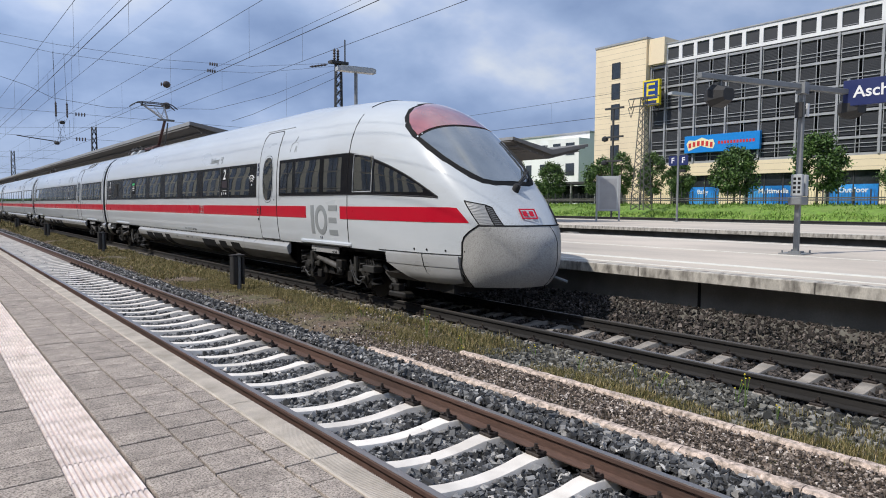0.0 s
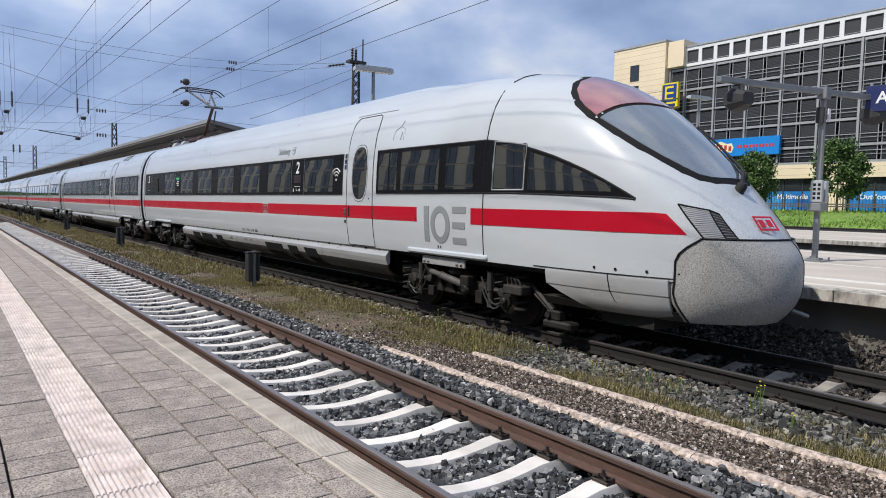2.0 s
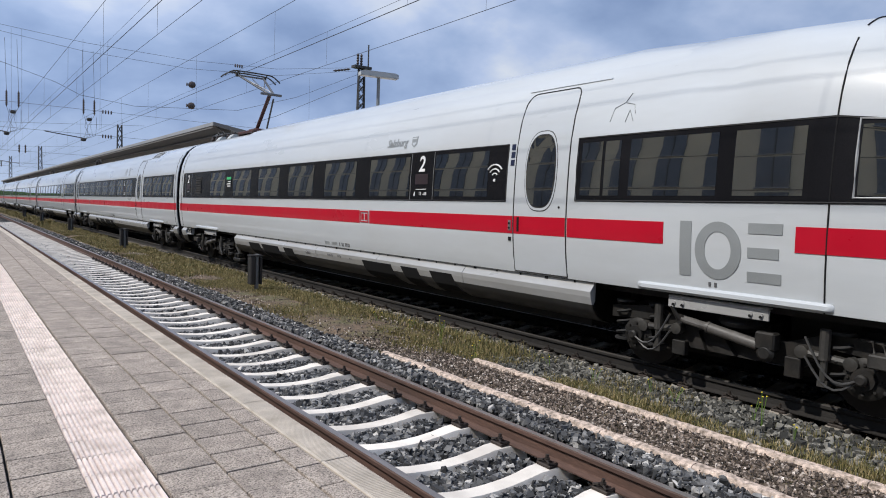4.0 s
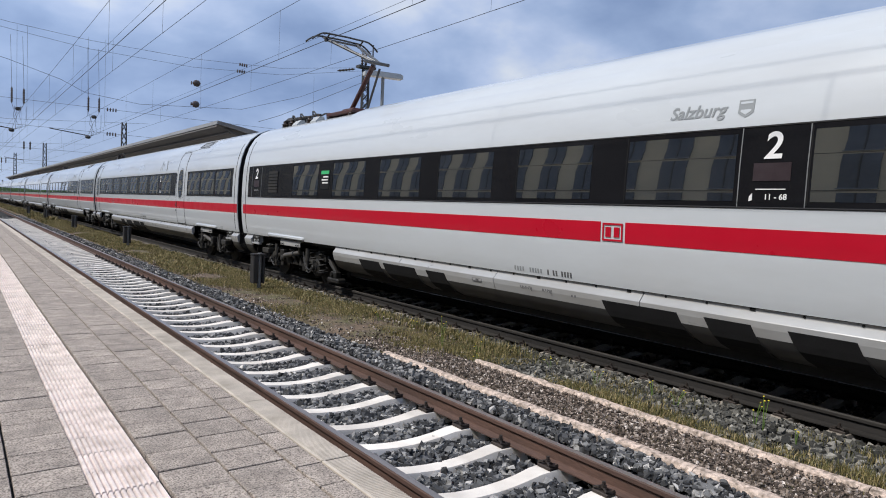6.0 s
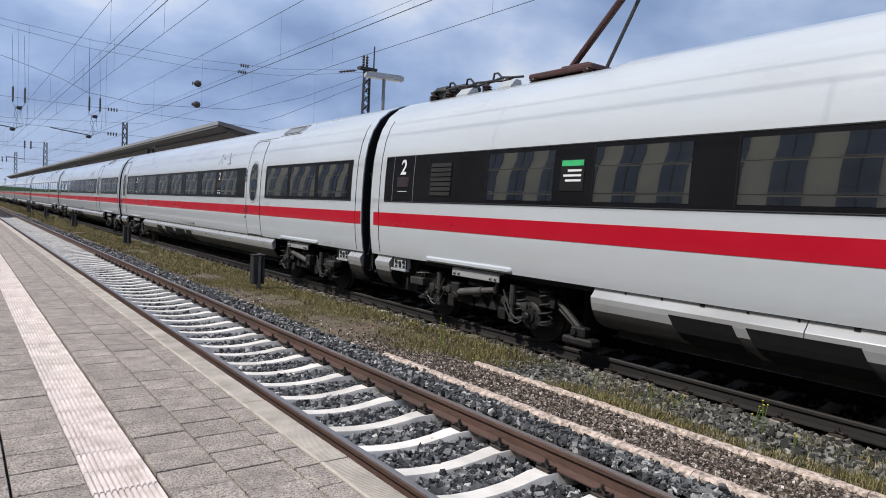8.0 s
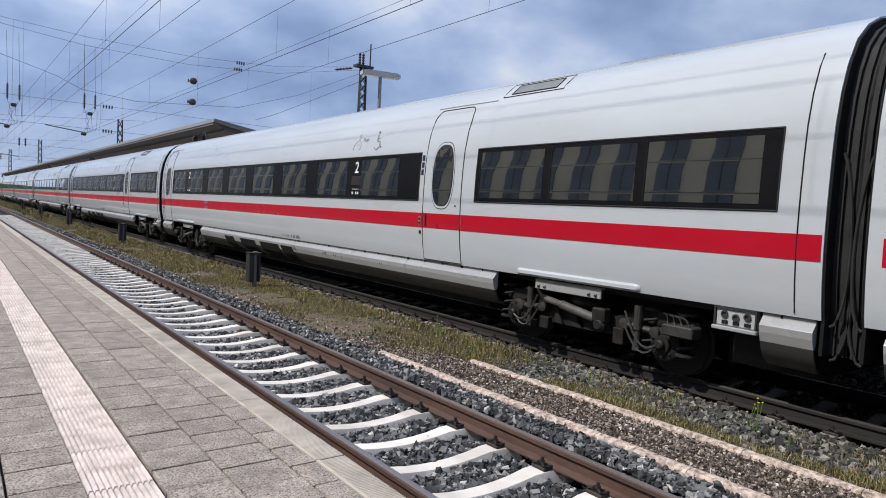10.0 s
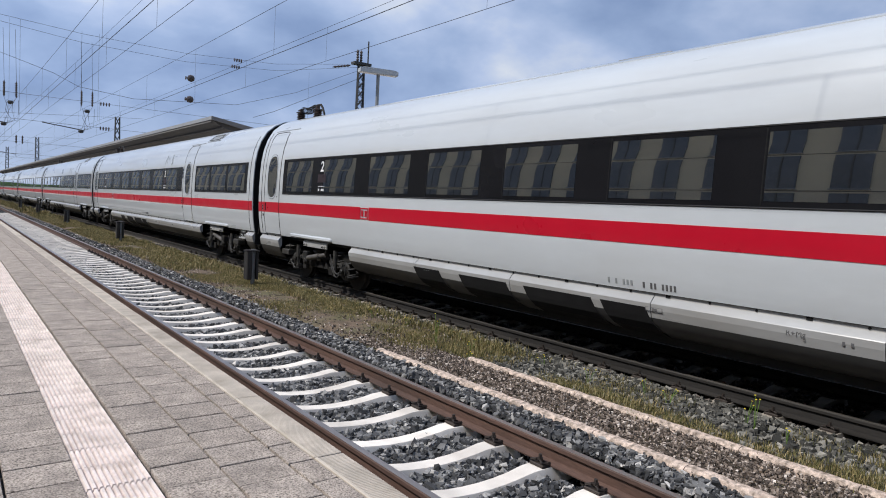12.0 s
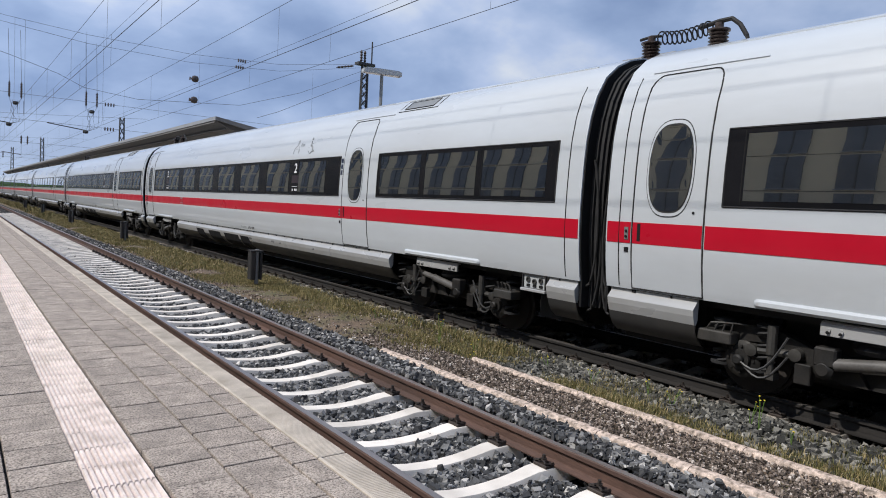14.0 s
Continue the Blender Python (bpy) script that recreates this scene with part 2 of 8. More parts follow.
speckle_front(M_CABWHITE, (0.24, 0.23, 0.20), 60, 0.5, 1.9, 0.5)
M_NOSE = mat("nose_cover", (0.42, 0.415, 0.40), 0.42, vary=0.08, scale=3, fine=90, bump=0.05, dirt=(0.10, 0.092, 0.083), dirt_amount=0.8, dirt_scale=64)
M_RED = mat("train_red", (0.46, 0.004, 0.021), 0.34, vary=0.03, scale=1.5, fine=9, bump=0.01, coat=0.12, spec=0.3)
M_BAND = mat("window_band", (0.010, 0.010, 0.012), 0.16, vary=0.2, scale=0.8, bump=0.0, spec=0.25)
M_GLASS = mat("dark_glass", (0.014, 0.015, 0.016), 0.02, vary=0.2, scale=0.5, bump=0.0, spec=0.9, coat=1.0)
# the pale base puts some of the sky's reflection into the glass colour
M_SHIELD = mat("windscreen_glass", (0.16, 0.18, 0.195), 0.03, vary=0.2, scale=1.2, bump=0.0, spec=0.9, coat=1.0)
M_VISOR = mat("headlamp_visor", (0.35, 0.12, 0.11), 0.05, vary=0.25, scale=2.0, bump=0.0, spec=0.9, coat=1.0)
M_GREYPAINT = mat("grey_lettering", (0.26, 0.28, 0.29), 0.35, vary=0.04, scale=2, bump=0.01)
M_STENCIL = mat("stencil_paint", (0.10, 0.10, 0.105), 0.6, vary=0.1, bump=0.0)
M_SILVER = mat("silver_skirt", (0.40, 0.408, 0.415), 0.33, metal=0.1, vary=0.05, scale=2, fine=14, bump=0.02, dirt=(0.25, 0.23, 0.2), dirt_amount=0.35, dirt_scale=1.8, stretch=(1, 0.4, 1))
# soiled paint, made near-black for the shade on the inward curve
M_SKIRT = mat("shaded_lower_skirt", (0.045, 0.045, 0.046), 0.45, vary=0.1, scale=2, fine=14, bump=0.03, dirt=(0.06, 0.054, 0.048), dirt_amount=0.7, dirt_scale=1.5, stretch=(1, 0.5, 1))
# shade under the body is painted into the underframe, bogie and damper colours
M_UNDER = mat("underframe", (0.013, 0.0125, 0.012), 0.75, vary=0.4, scale=3, fine=30, bump=0.3, dirt=(0.026, 0.023, 0.020), dirt_amount=0.6, dirt_scale=4)
M_BOGIE = mat("bogie_steel", (0.015, 0.0145, 0.014), 0.6, metal=0.2, vary=0.4, scale=5, fine=40, bump=0.3, dirt=(0.034, 0.029, 0.025), dirt_amount=0.6, dirt_scale=6)
M_DAMPER = mat("shaded_damper_grey", (0.036, 0.035, 0.033), 0.5, vary=0.25, scale=6, fine=40, dirt=(0.06, 0.055, 0.05), dirt_amount=0.7, dirt_scale=6)
M_HOSE = mat("hose_grey", (0.055, 0.055, 0.056), 0.55, vary=0.2, scale=8, fine=60)
M_DAMPERPALE = mat("shaded_damper_pale", (0.105, 0.10, 0.095), 0.5, vary=0.2, scale=6, fine=40, dirt=(0.06, 0.055, 0.05), dirt_amount=0.6, dirt_scale=6)
M_WHEEL = mat("wheel_steel", (0.035, 0.031, 0.029), 0.6, metal=0.3, vary=0.2, scale=6, fine=50)
M_RUBBER = mat("rubber", (0.018, 0.018, 0.019), 0.8, vary=0.3, scale=8, fine=60, bump=0.2)
M_SEAM = mat("seam_black", (0.012, 0.012, 0.013), 0.8, spec=0.2, vary=0.2, bump=0.05)
M_LABELWHITE = mat("label_white", (0.78, 0.78, 0.78), 0.5, vary=0.02, bump=0.0)
M_DISPLAY = mat("dark_display", (0.035, 0.024, 0.028), 0.35, vary=0.1, bump=0.0)
M_LABELBLUE = mat("label_blue", (0.012, 0.018, 0.052), 0.4, vary=0.05, bump=0.0)
M_PANRED = mat("pantograph_red", (0.065, 0.022, 0.020), 0.6, vary=0.25, scale=8, fine=60, dirt=(0.05, 0.04, 0.035), dirt_amount=0.5, dirt_scale=6)
M_PANGREY = mat("pantograph_grey", (0.12, 0.122, 0.125), 0.45, metal=0.5, vary=0.2, scale=8, fine=60)
M_INSUL = mat("insulator_brown", (0.06, 0.045, 0.04), 0.3, vary=0.2, scale=12, fine=60)
M_RAIL = mat("rail_rust", (0.092, 0.052, 0.040), 0.75, vary=0.3, scale=4, fine=70, bump=0.3, dirt=(0.05, 0.035, 0.03), dirt_amount=0.6, dirt_scale=3, stretch=(1, 0.15, 1))
# brown rail, darkened to near-black for the shade beneath the train
M_RAILDARK = mat("rail_brown_shade", (0.018, 0.016, 0.015), 0.7, vary=0.3, scale=4, fine=70, bump=0.3, stretch=(1, 0.15, 1))
M_RAILTOP = mat("rail_head_steel", (0.36, 0.33, 0.31), 0.35, metal=0.8, vary=0.12, scale=3, fine=30, bump=0.05, stretch=(6, 0.2, 1))
M_SLEEPER = mat("sleeper_concrete", (0.80, 0.748, 0.685), 0.85, vary=0.06, scale=5, fine=120, bump=0.25, dirt=(0.36, 0.32, 0.28), dirt_amount=0.5, dirt_scale=2.5, spread=0.06)
M_SLEEPEROLD = mat("old_sleeper_concrete", (0.33, 0.295, 0.255), 0.9, vary=0.2, scale=5, fine=120, bump=0.3, dirt=(0.12, 0.10, 0.08), dirt_amount=0.7, dirt_scale=3, spread=0.12)
M_CLIP = mat("rail_clip", (0.045, 0.036, 0.032), 0.6, metal=0.4, vary=0.3, scale=20, fine=90)
M_STONE = mat("ballast_stone", (0.1, 0.1, 0.1), 0.85, vary=0.18, scale=30, fine=200, bump=0.4, island=0.35,
              stops=[(0.0, (0.026, 0.027, 0.030)), (0.4, (0.066, 0.068, 0.073)), (0.75, (0.135, 0.136, 0.140)), (0.96, (0.26, 0.254, 0.248)), (1.0, (0.52, 0.50, 0.475))])
# weathered brown, with shade of train and platform wall in the tones
M_STONEOLD = mat("old_ballast_shaded", (0.1, 0.1, 0.1), 0.9, vary=0.2, scale=30, fine=200, bump=0.4, island=0.35,
                 stops=[(0.0, (0.020, 0.017, 0.014)), (0.45, (0.046, 0.038, 0.033)), (0.8, (0.08, 0.066, 0.057)), (1.0, (0.16, 0.135, 0.12))])
M_STONEMIX = mat("mixed_stone", (0.1, 0.1, 0.1), 0.9, vary=0.2, scale=30, fine=200, bump=0.4, island=0.3,
                 stops=[(0.0, (0.034, 0.034, 0.031)), (0.5, (0.082, 0.08, 0.072)), (0.85, (0.15, 0.145, 0.13)), (1.0, (0.29, 0.275, 0.245))])
M_GRAVEL = mat("fine_gravel", (0.1, 0.1, 0.1), 0.9, vary=0.2, scale=60, fine=300, bump=0.4, island=0.35,
               stops=[(0.0, (0.055, 0.043, 0.035)), (0.5, (0.135, 0.105, 0.085)), (0.8, (0.235, 0.19, 0.16)), (0.96, (0.36, 0.31, 0.275)), (1.0, (0.55, 0.50, 0.46))])
# near-black, so shade in the gaps between stones is in the colour
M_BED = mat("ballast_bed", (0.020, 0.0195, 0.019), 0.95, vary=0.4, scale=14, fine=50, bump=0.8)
M_SOIL = mat("trackside_soil", (0.130, 0.094, 0.066), 0.95, vary=0.40, scale=5, fine=70, bump=1.0, dirt=(0.10, 0.105, 0.042), dirt_amount=0.8, dirt_scale=1.6)
M_EDGING = mat("concrete_edging", (0.62, 0.50, 0.425), 0.92, vary=0.25, scale=12, fine=90, bump=1.0, dirt=(0.15, 0.12, 0.095), dirt_amount=1.0, dirt_scale=22)
M_PAVER = mat("paving_slab", (0.435, 0.372, 0.322), 0.92, vary=0.26, scale=7, fine=130, bump=1.0, dirt=(0.06, 0.048, 0.04), dirt_amount=1.0, dirt_scale=100, spread=0.09)
M_TACTILE = mat("tactile_white", (0.80, 0.70, 0.655), 0.85, vary=0.08, scale=5, fine=110, bump=0.3, dirt=(0.36, 0.28, 0.24), dirt_amount=0.6, dirt_scale=9.0, spread=0.06)
M_COPING = mat("platform_coping", (0.56, 0.495, 0.42), 0.88, vary=0.12, scale=6, fine=120, bump=0.4, dirt=(0.26, 0.22, 0.17), dirt_amount=0.5, dirt_scale=5.0, spread=0.05)
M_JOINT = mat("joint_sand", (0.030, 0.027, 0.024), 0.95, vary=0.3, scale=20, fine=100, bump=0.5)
M_CONC = mat("platform_concrete", (0.55, 0.485, 0.415), 0.9, spec=0.2, vary=0.08, scale=0.8, fine=30, bump=0.1, dirt=(0.30, 0.275, 0.245), dirt_amount=0.6, dirt_scale=0.5, stretch=(1, 0.4, 1))
M_CONCEDGE = mat("weathered_edge", (0.46, 0.43, 0.38), 0.9, vary=0.15, scale=3, fine=40, bump=0.4, dirt=(0.09, 0.08, 0.07), dirt_amount=0.95, dirt_scale=5, stretch=(1, 1.6, 0.7))
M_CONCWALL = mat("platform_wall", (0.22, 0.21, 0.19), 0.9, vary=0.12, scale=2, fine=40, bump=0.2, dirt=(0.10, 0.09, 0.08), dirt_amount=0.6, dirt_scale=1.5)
M_LINE = mat("line_paint", (0.74, 0.72, 0.64), 0.7, vary=0.08, scale=5, fine=50, dirt=(0.42, 0.40, 0.36), dirt_amount=0.5, dirt_scale=4)
M_GRASS = mat("grass", (0.1, 0.1, 0.03), 0.7, vary=0.2, scale=2, fine=30, bump=0.0, island=0.3,
              stops=[(0.0, (0.075, 0.085, 0.022)), (0.4, (0.145, 0.135, 0.040)), (0.75, (0.235, 0.185, 0.075)), (1.0, (0.36, 0.28, 0.15))])
M_MEADOW = mat("meadow", (0.135, 0.235, 0.035), 0.9, vary=0.3, scale=2, fine=20, bump=0.6, dirt=(0.21, 0.26, 0.07), dirt_amount=0.6, dirt_scale=0.7)
M_MEADOWBLADE = mat("meadow_blades", (0.1, 0.1, 0.03), 0.7, vary=0.2, scale=2, fine=30, bump=0.0, island=0.3,
                    stops=[(0.0, (0.10, 0.20, 0.025)), (0.6, (0.17, 0.29, 0.04)), (1.0, (0.28, 0.36, 0.09))])
M_FLOWER = mat("yellow_petals", (0.65, 0.50, 0.03), 0.6, vary=0.1, bump=0.0)
M_GROUND = mat("yard_ground", (0.12, 0.115, 0.10), 0.95, vary=0.3, scale=0.5, fine=8, bump=0.5, dirt=(0.06, 0.06, 0.05), dirt_amount=0.6, dirt_scale=0.2)
M_LEAF = mat("leaves", (0.1, 0.1, 0.03), 0.6, vary=0.2, scale=2, fine=30, bump=0.0, island=0.35,
             stops=[(0.0, (0.026, 0.058, 0.012)), (0.5, (0.052, 0.105, 0.021)), (1.0, (0.105, 0.18, 0.04))])
M_BARK = mat("bark", (0.10, 0.08, 0.06), 0.9, vary=0.3, scale=8, fine=50, bump=0.6)
M_CREAM = mat("cream_cladding", (0.80, 0.67, 0.46), 0.7, vary=0.03, scale=0.4, fine=6, bump=0.05, dirt=(0.55, 0.45, 0.32), dirt_amount=0.25, dirt_scale=0.3)
M_CREAMDARK = mat("cladding_joint", (0.42, 0.34, 0.24), 0.8, vary=0.05, scale=1, fine=8, bump=0.0)
M_WHITEWALL = mat("white_render", (0.76, 0.76, 0.75), 0.8, vary=0.03, scale=0.3, fine=5, bump=0.05, dirt=(0.48, 0.47, 0.45), dirt_amount=0.3, dirt_scale=0.4)
M_STEELGREY = mat("galvanised_steel", (0.34, 0.345, 0.35), 0.5, metal=0.2, vary=0.1, scale=1.5, fine=20, bump=0.05)
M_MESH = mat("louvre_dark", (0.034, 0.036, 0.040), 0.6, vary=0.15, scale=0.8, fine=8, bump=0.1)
M_DECK = mat("garage_deck", (0.16, 0.16, 0.155), 0.85, vary=0.1, scale=0.6, fine=8)
M_INSIDE = mat("garage_interior_shade", (0.045, 0.045, 0.047), 0.9, vary=0.2, scale=0.5, fine=5)
M_PANE = mat("building_pane", (0.03, 0.035, 0.04), 0.06, vary=0.3, scale=0.5, fine=4, bump=0.0, spec=0.8)
M_SHOPBLUE = mat("shop_blue", (0.02, 0.16, 0.50), 0.4, vary=0.3, scale=0.35, fine=3, bump=0.0, stops=[(0.3, (0.01, 0.08, 0.35)), (0.55, (0.02, 0.22, 0.60)), (0.75, (0.10, 0.40, 0.75))])
M_SIGNBLUE = mat("sign_blue", (0.005, 0.22, 0.62), 0.4, vary=0.05, bump=0.0)
M_SIGNNAVY = mat("sign_navy", (0.020, 0.030, 0.115), 0.4, vary=0.06, scale=3, bump=0.0)
M_SIGNYELLOW = mat("sign_yellow", (0.80, 0.62, 0.02), 0.45, vary=0.05, bump=0.0)
M_SIGNCREAM = mat("sign_cream", (0.82, 0.74, 0.45), 0.5, vary=0.05, bump=0.0)
M_SIGNRED = mat("sign_red", (0.55, 0.03, 0.03), 0.5, vary=0.05, bump=0.0)
M_POLE = mat("pole_grey", (0.24, 0.25, 0.255), 0.5, metal=0.3, vary=0.1, scale=3, fine=30, bump=0.05, dirt=(0.12, 0.12, 0.115), dirt_amount=0.4, dirt_scale=3)
M_MAST = mat("mast_steel", (0.055, 0.055, 0.055), 0.65, metal=0.3, vary=0.2, scale=3, fine=40, bump=0.1)
M_LATTICE = mat("lattice_steel", (0.12, 0.115, 0.10), 0.65, metal=0.3, vary=0.2, scale=3, fine=40, bump=0.1)
M_WIRE = mat("copper_wire", (0.045, 0.045, 0.048), 0.5, metal=0.3, vary=0.1, bump=0.0)
M_WIRETHIN = mat("steel_cable", (0.13, 0.135, 0.145), 0.5, metal=0.3, vary=0.1, bump=0.0)
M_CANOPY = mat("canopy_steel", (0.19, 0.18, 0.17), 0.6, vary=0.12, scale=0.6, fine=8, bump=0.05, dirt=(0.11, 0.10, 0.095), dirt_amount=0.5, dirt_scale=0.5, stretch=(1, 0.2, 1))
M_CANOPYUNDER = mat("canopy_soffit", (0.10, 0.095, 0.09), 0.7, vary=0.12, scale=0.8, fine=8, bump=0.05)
M_HORN = mat("loudspeaker_grey", (0.028, 0.027, 0.027), 0.6, vary=0.15, scale=5, fine=40, bump=0.1)
M_LAMPGREY = mat("lamp_housing", (0.40, 0.42, 0.43), 0.5, vary=0.05, scale=3, bump=0.02)
# beige raised in brightness to replace sunlight its shaded front doesn't get
M_SAND = mat("beige_render", (0.86, 0.72, 0.48), 0.85, vary=0.04, scale=0.4, fine=6, bump=0.05, dirt=(0.45, 0.38, 0.28), dirt_amount=0.3, dirt_scale=0.4)
M_GREYPANE = mat("station_pane", (0.10, 0.12, 0.15), 0.2, vary=0.2, scale=0.5, fine=4, bump=0.0)
M_BLACKBOX = mat("black_box", (0.025, 0.024, 0.024), 0.6, vary=0.2, scale=6, fine=60, bump=0.1)

# ---------------------------------------------------------------- the train
TRAIN_X = 8.35
NOSE_U, GAP_U, PITCH = 7.15, 35.10, 25.90
# half section of the body: half width, height
SECTION = [(1.335, 1.06), (1.360, 1.16), (1.402, 1.45), (1.424, 1.75), (1.430, 2.05), (1.426, 2.35), (1.413, 2.70), (1.388, 3.02),
           (1.327, 3.35), (1.228, 3.64), (1.062, 3.92), (0.825, 4.12), (0.535, 4.255), (0.27, 4.325), (0.0, 4.345)]
TOP = SECTION[-1][1]
NOSE_TOP = [(0.45, 1.36), (0.52, 1.46), (0.60, 1.56), (0.70, 1.67), (0.80, 1.79), (1.0, 2.01), (1.3, 2.35), (1.7, 2.79), (2.2, 3.27), (2.78, 3.70), (3.24, 3.93), (3.8, 4.10), (4.5, 4.22), (5.3, 4.28), (6.4, TOP)]
NOSE_WIDE = [(0.45, 0.10), (0.50, 0.22), (0.58, 0.33), (0.70, 0.44), (0.85, 0.55), (1.0, 0.635), (1.15, 0.705), (1.42, 0.775), (1.96, 0.875), (2.5, 0.935), (3.4, 0.98), (5.0, 1.0), (6.4, 1.0)]
WIDE_AT = sorted((z, w) for w, z in SECTION)


def smooth_lerp(table, x):
    h = 0.0 if x < 0.6 else (0.10 if x < 1.4 else 0.3)
    return sum(lerp(table, x + d * h) for d in (-1, -0.5, 0, 0.5, 1)) / 5


def half_width(v, z, nose):
    """Half width of the body at v metres from its front and height z."""
    if not nose or v > 6.4:
        return lerp(WIDE_AT, z)
    t = smooth_lerp(NOSE_TOP, v)
    u = min(1.0, max(0.0, (z - 1.1) / (t - 1.1)))
    plain = lerp(WIDE_AT, min(z if z < 1.1 else 1.1 + u * (TOP - 1.1), TOP))
    full = 1.42 * (1 - u ** 4.3) ** 0.4545
    k = min(1.0, max(0.0, (v - 2.0) / 4.4))
    return smooth_lerp(NOSE_WIDE, v) * (full + (plain - full) * k * k * (3 - 2 * k))


def top_height(v, x, nose):
    """Height of the roof or bonnet at v metres from the front, x from the middle."""
    lo, hi = 1.2, (smooth_lerp(NOSE_TOP, v) if nose and v < 6.4 else TOP)
    for _ in range(30):
        mid = (lo + hi) / 2
        if half_width(v, mid, nose) > abs(x):
            lo = mid
        else:
            hi = mid
    return lo


def front_at(x, z):
    """Station at which the nose surface reaches half width x at height z."""
    lo, hi = 0.45, 4.0
    for _ in range(30):
        mid = (lo + hi) / 2
        if smooth_lerp(NOSE_TOP, mid) > z and half_width(mid, z, True) > abs(x):
            hi = mid
        else:
            lo = mid
    return lo


def body_shell(length, nose, v0=0.0):
    stations = ([0.45, 0.48, 0.52, 0.58, 0.64, 0.70, 0.78, 0.86, 0.95, 1.05, 1.15, 1.3, 1.45, 1.6, 1.8, 2.0, 2.4, 2.8, 3.2, 3.6, 4.0, 4.5, 5.0, 5.6, 6.4] if nose else [v0])
    stations += [v for v in np.arange(stations[-1] + 2.0, length - 1.0, 2.0)] + [length]
    fine = []
    for (w0, z0), (w1, z1) in zip(SECTION, SECTION[1:]):
        fine += [(w0, z0), ((w0 + w1) / 2, (z0 + z1) / 2)]
    fine.append(SECTION[-1])
    bm = bmesh.new()
    rows = []
    for v in stations:
        if nose and v < 6.4:
            t = smooth_lerp(NOSE_TOP, v)
            zs = [1.06, 1.08] + [1.1 + (t - 1.1) * u for u in (0, 0.08, 0.16, 0.24, 0.32, 0.40, 0.48, 0.56, 0.63, 0.69, 0.74, 0.79, 0.83, 0.865, 0.895, 0.92, 0.94, 0.955, 0.968, 0.979, 0.987, 0.993, 0.997, 0.9992, 1.0)]
            half = [(half_width(v, z, True) if z < t else 0.0, z) for z in zs]
            half = half[:len(fine) - 1] + [half[-1]]
            half = [half[0]] * (len(fine) - len(half)) + half
        else:
            half = fine
        rows.append([(-w, v, z) for w, z in half] + [(w, v, z) for w, z in half[-2::-1]])
    vs = grid(bm, rows)
    for row in (vs[0], vs[-1]):
        bm.faces.new(row)
    for a, b in zip(vs, vs[1:]):
        bm.faces.new((a[0], b[0], b[-1], a[-1]))
    bmesh.ops.recalc_face_normals(bm, faces=bm.faces)
    return bm


def side_patch(cols, nose, off=0.006, side=-1, n=6):
    """A skin on the body's flank. cols: rows of (v, low, high)."""
    bm = bmesh.new()
    rows = []
    for v, lo, hi in cols:
        rows.append([(side * (half_width(v, lo + (hi - lo) * i / n, nose) + off), v, lo + (hi - lo) * i / n) for i in range(n + 1)])
    vs = grid(bm, rows)
    # turned edges, so that the skin has a thickness
    rim = [r[0] for r in vs] + vs[-1][1:] + [r[-1] for r in vs[-2::-1]] + vs[0][-2:0:-1]
    inner = [bm.verts.new((p.co.x - side * (off + 0.004), p.co.y, p.co.z)) for p in rim]
    for i in range(len(rim)):
        j = (i + 1) % len(rim)
        bm.faces.new((rim[i], rim[j], inner[j], inner[i]))
    bmesh.ops.recalc_face_normals(bm, faces=bm.faces)
    return bm


def flat_cols(v0, v1, lo, hi, step=0.5):
    n = max(1, int(abs(v1 - v0) / step))
    return [(v0 + (v1 - v0) * i / n, lo, hi) for i in range(n + 1)]


def side_line(pts, nose, r=0.006, side=-1, off=0.003):
    return tube(bmesh.new(), [(side * (half_width(v, z, nose) + off), v, z) for v, z in pts], r, 5)


def side_word(text, size, v, z, nose, material, parent, name, off=0.010, bold=False, side=-1, label="", shear=0.0):
    me = letters(text, size, 0.001, bold, shear)
    x = half_width(v, z, nose) + off
    lean = math.atan2(half_width(v, z - 0.1, nose) - half_width(v, z + 0.1, nose), 0.2)
    me.materials.append(material)
    ob = part(name, me, material, parent, label)
    # the word's x runs towards the front of the train, its y up the flank
    right, upw = Vector((0, -1, 0)), Vector((-side * math.sin(lean), 0, math.cos(lean)))
    ob.matrix_basis = Matrix.Translation((side * x, v, z)) @ Matrix((right, upw, right.cross(upw))).transposed().to_4x4()
    return ob


WHEELSETS = []


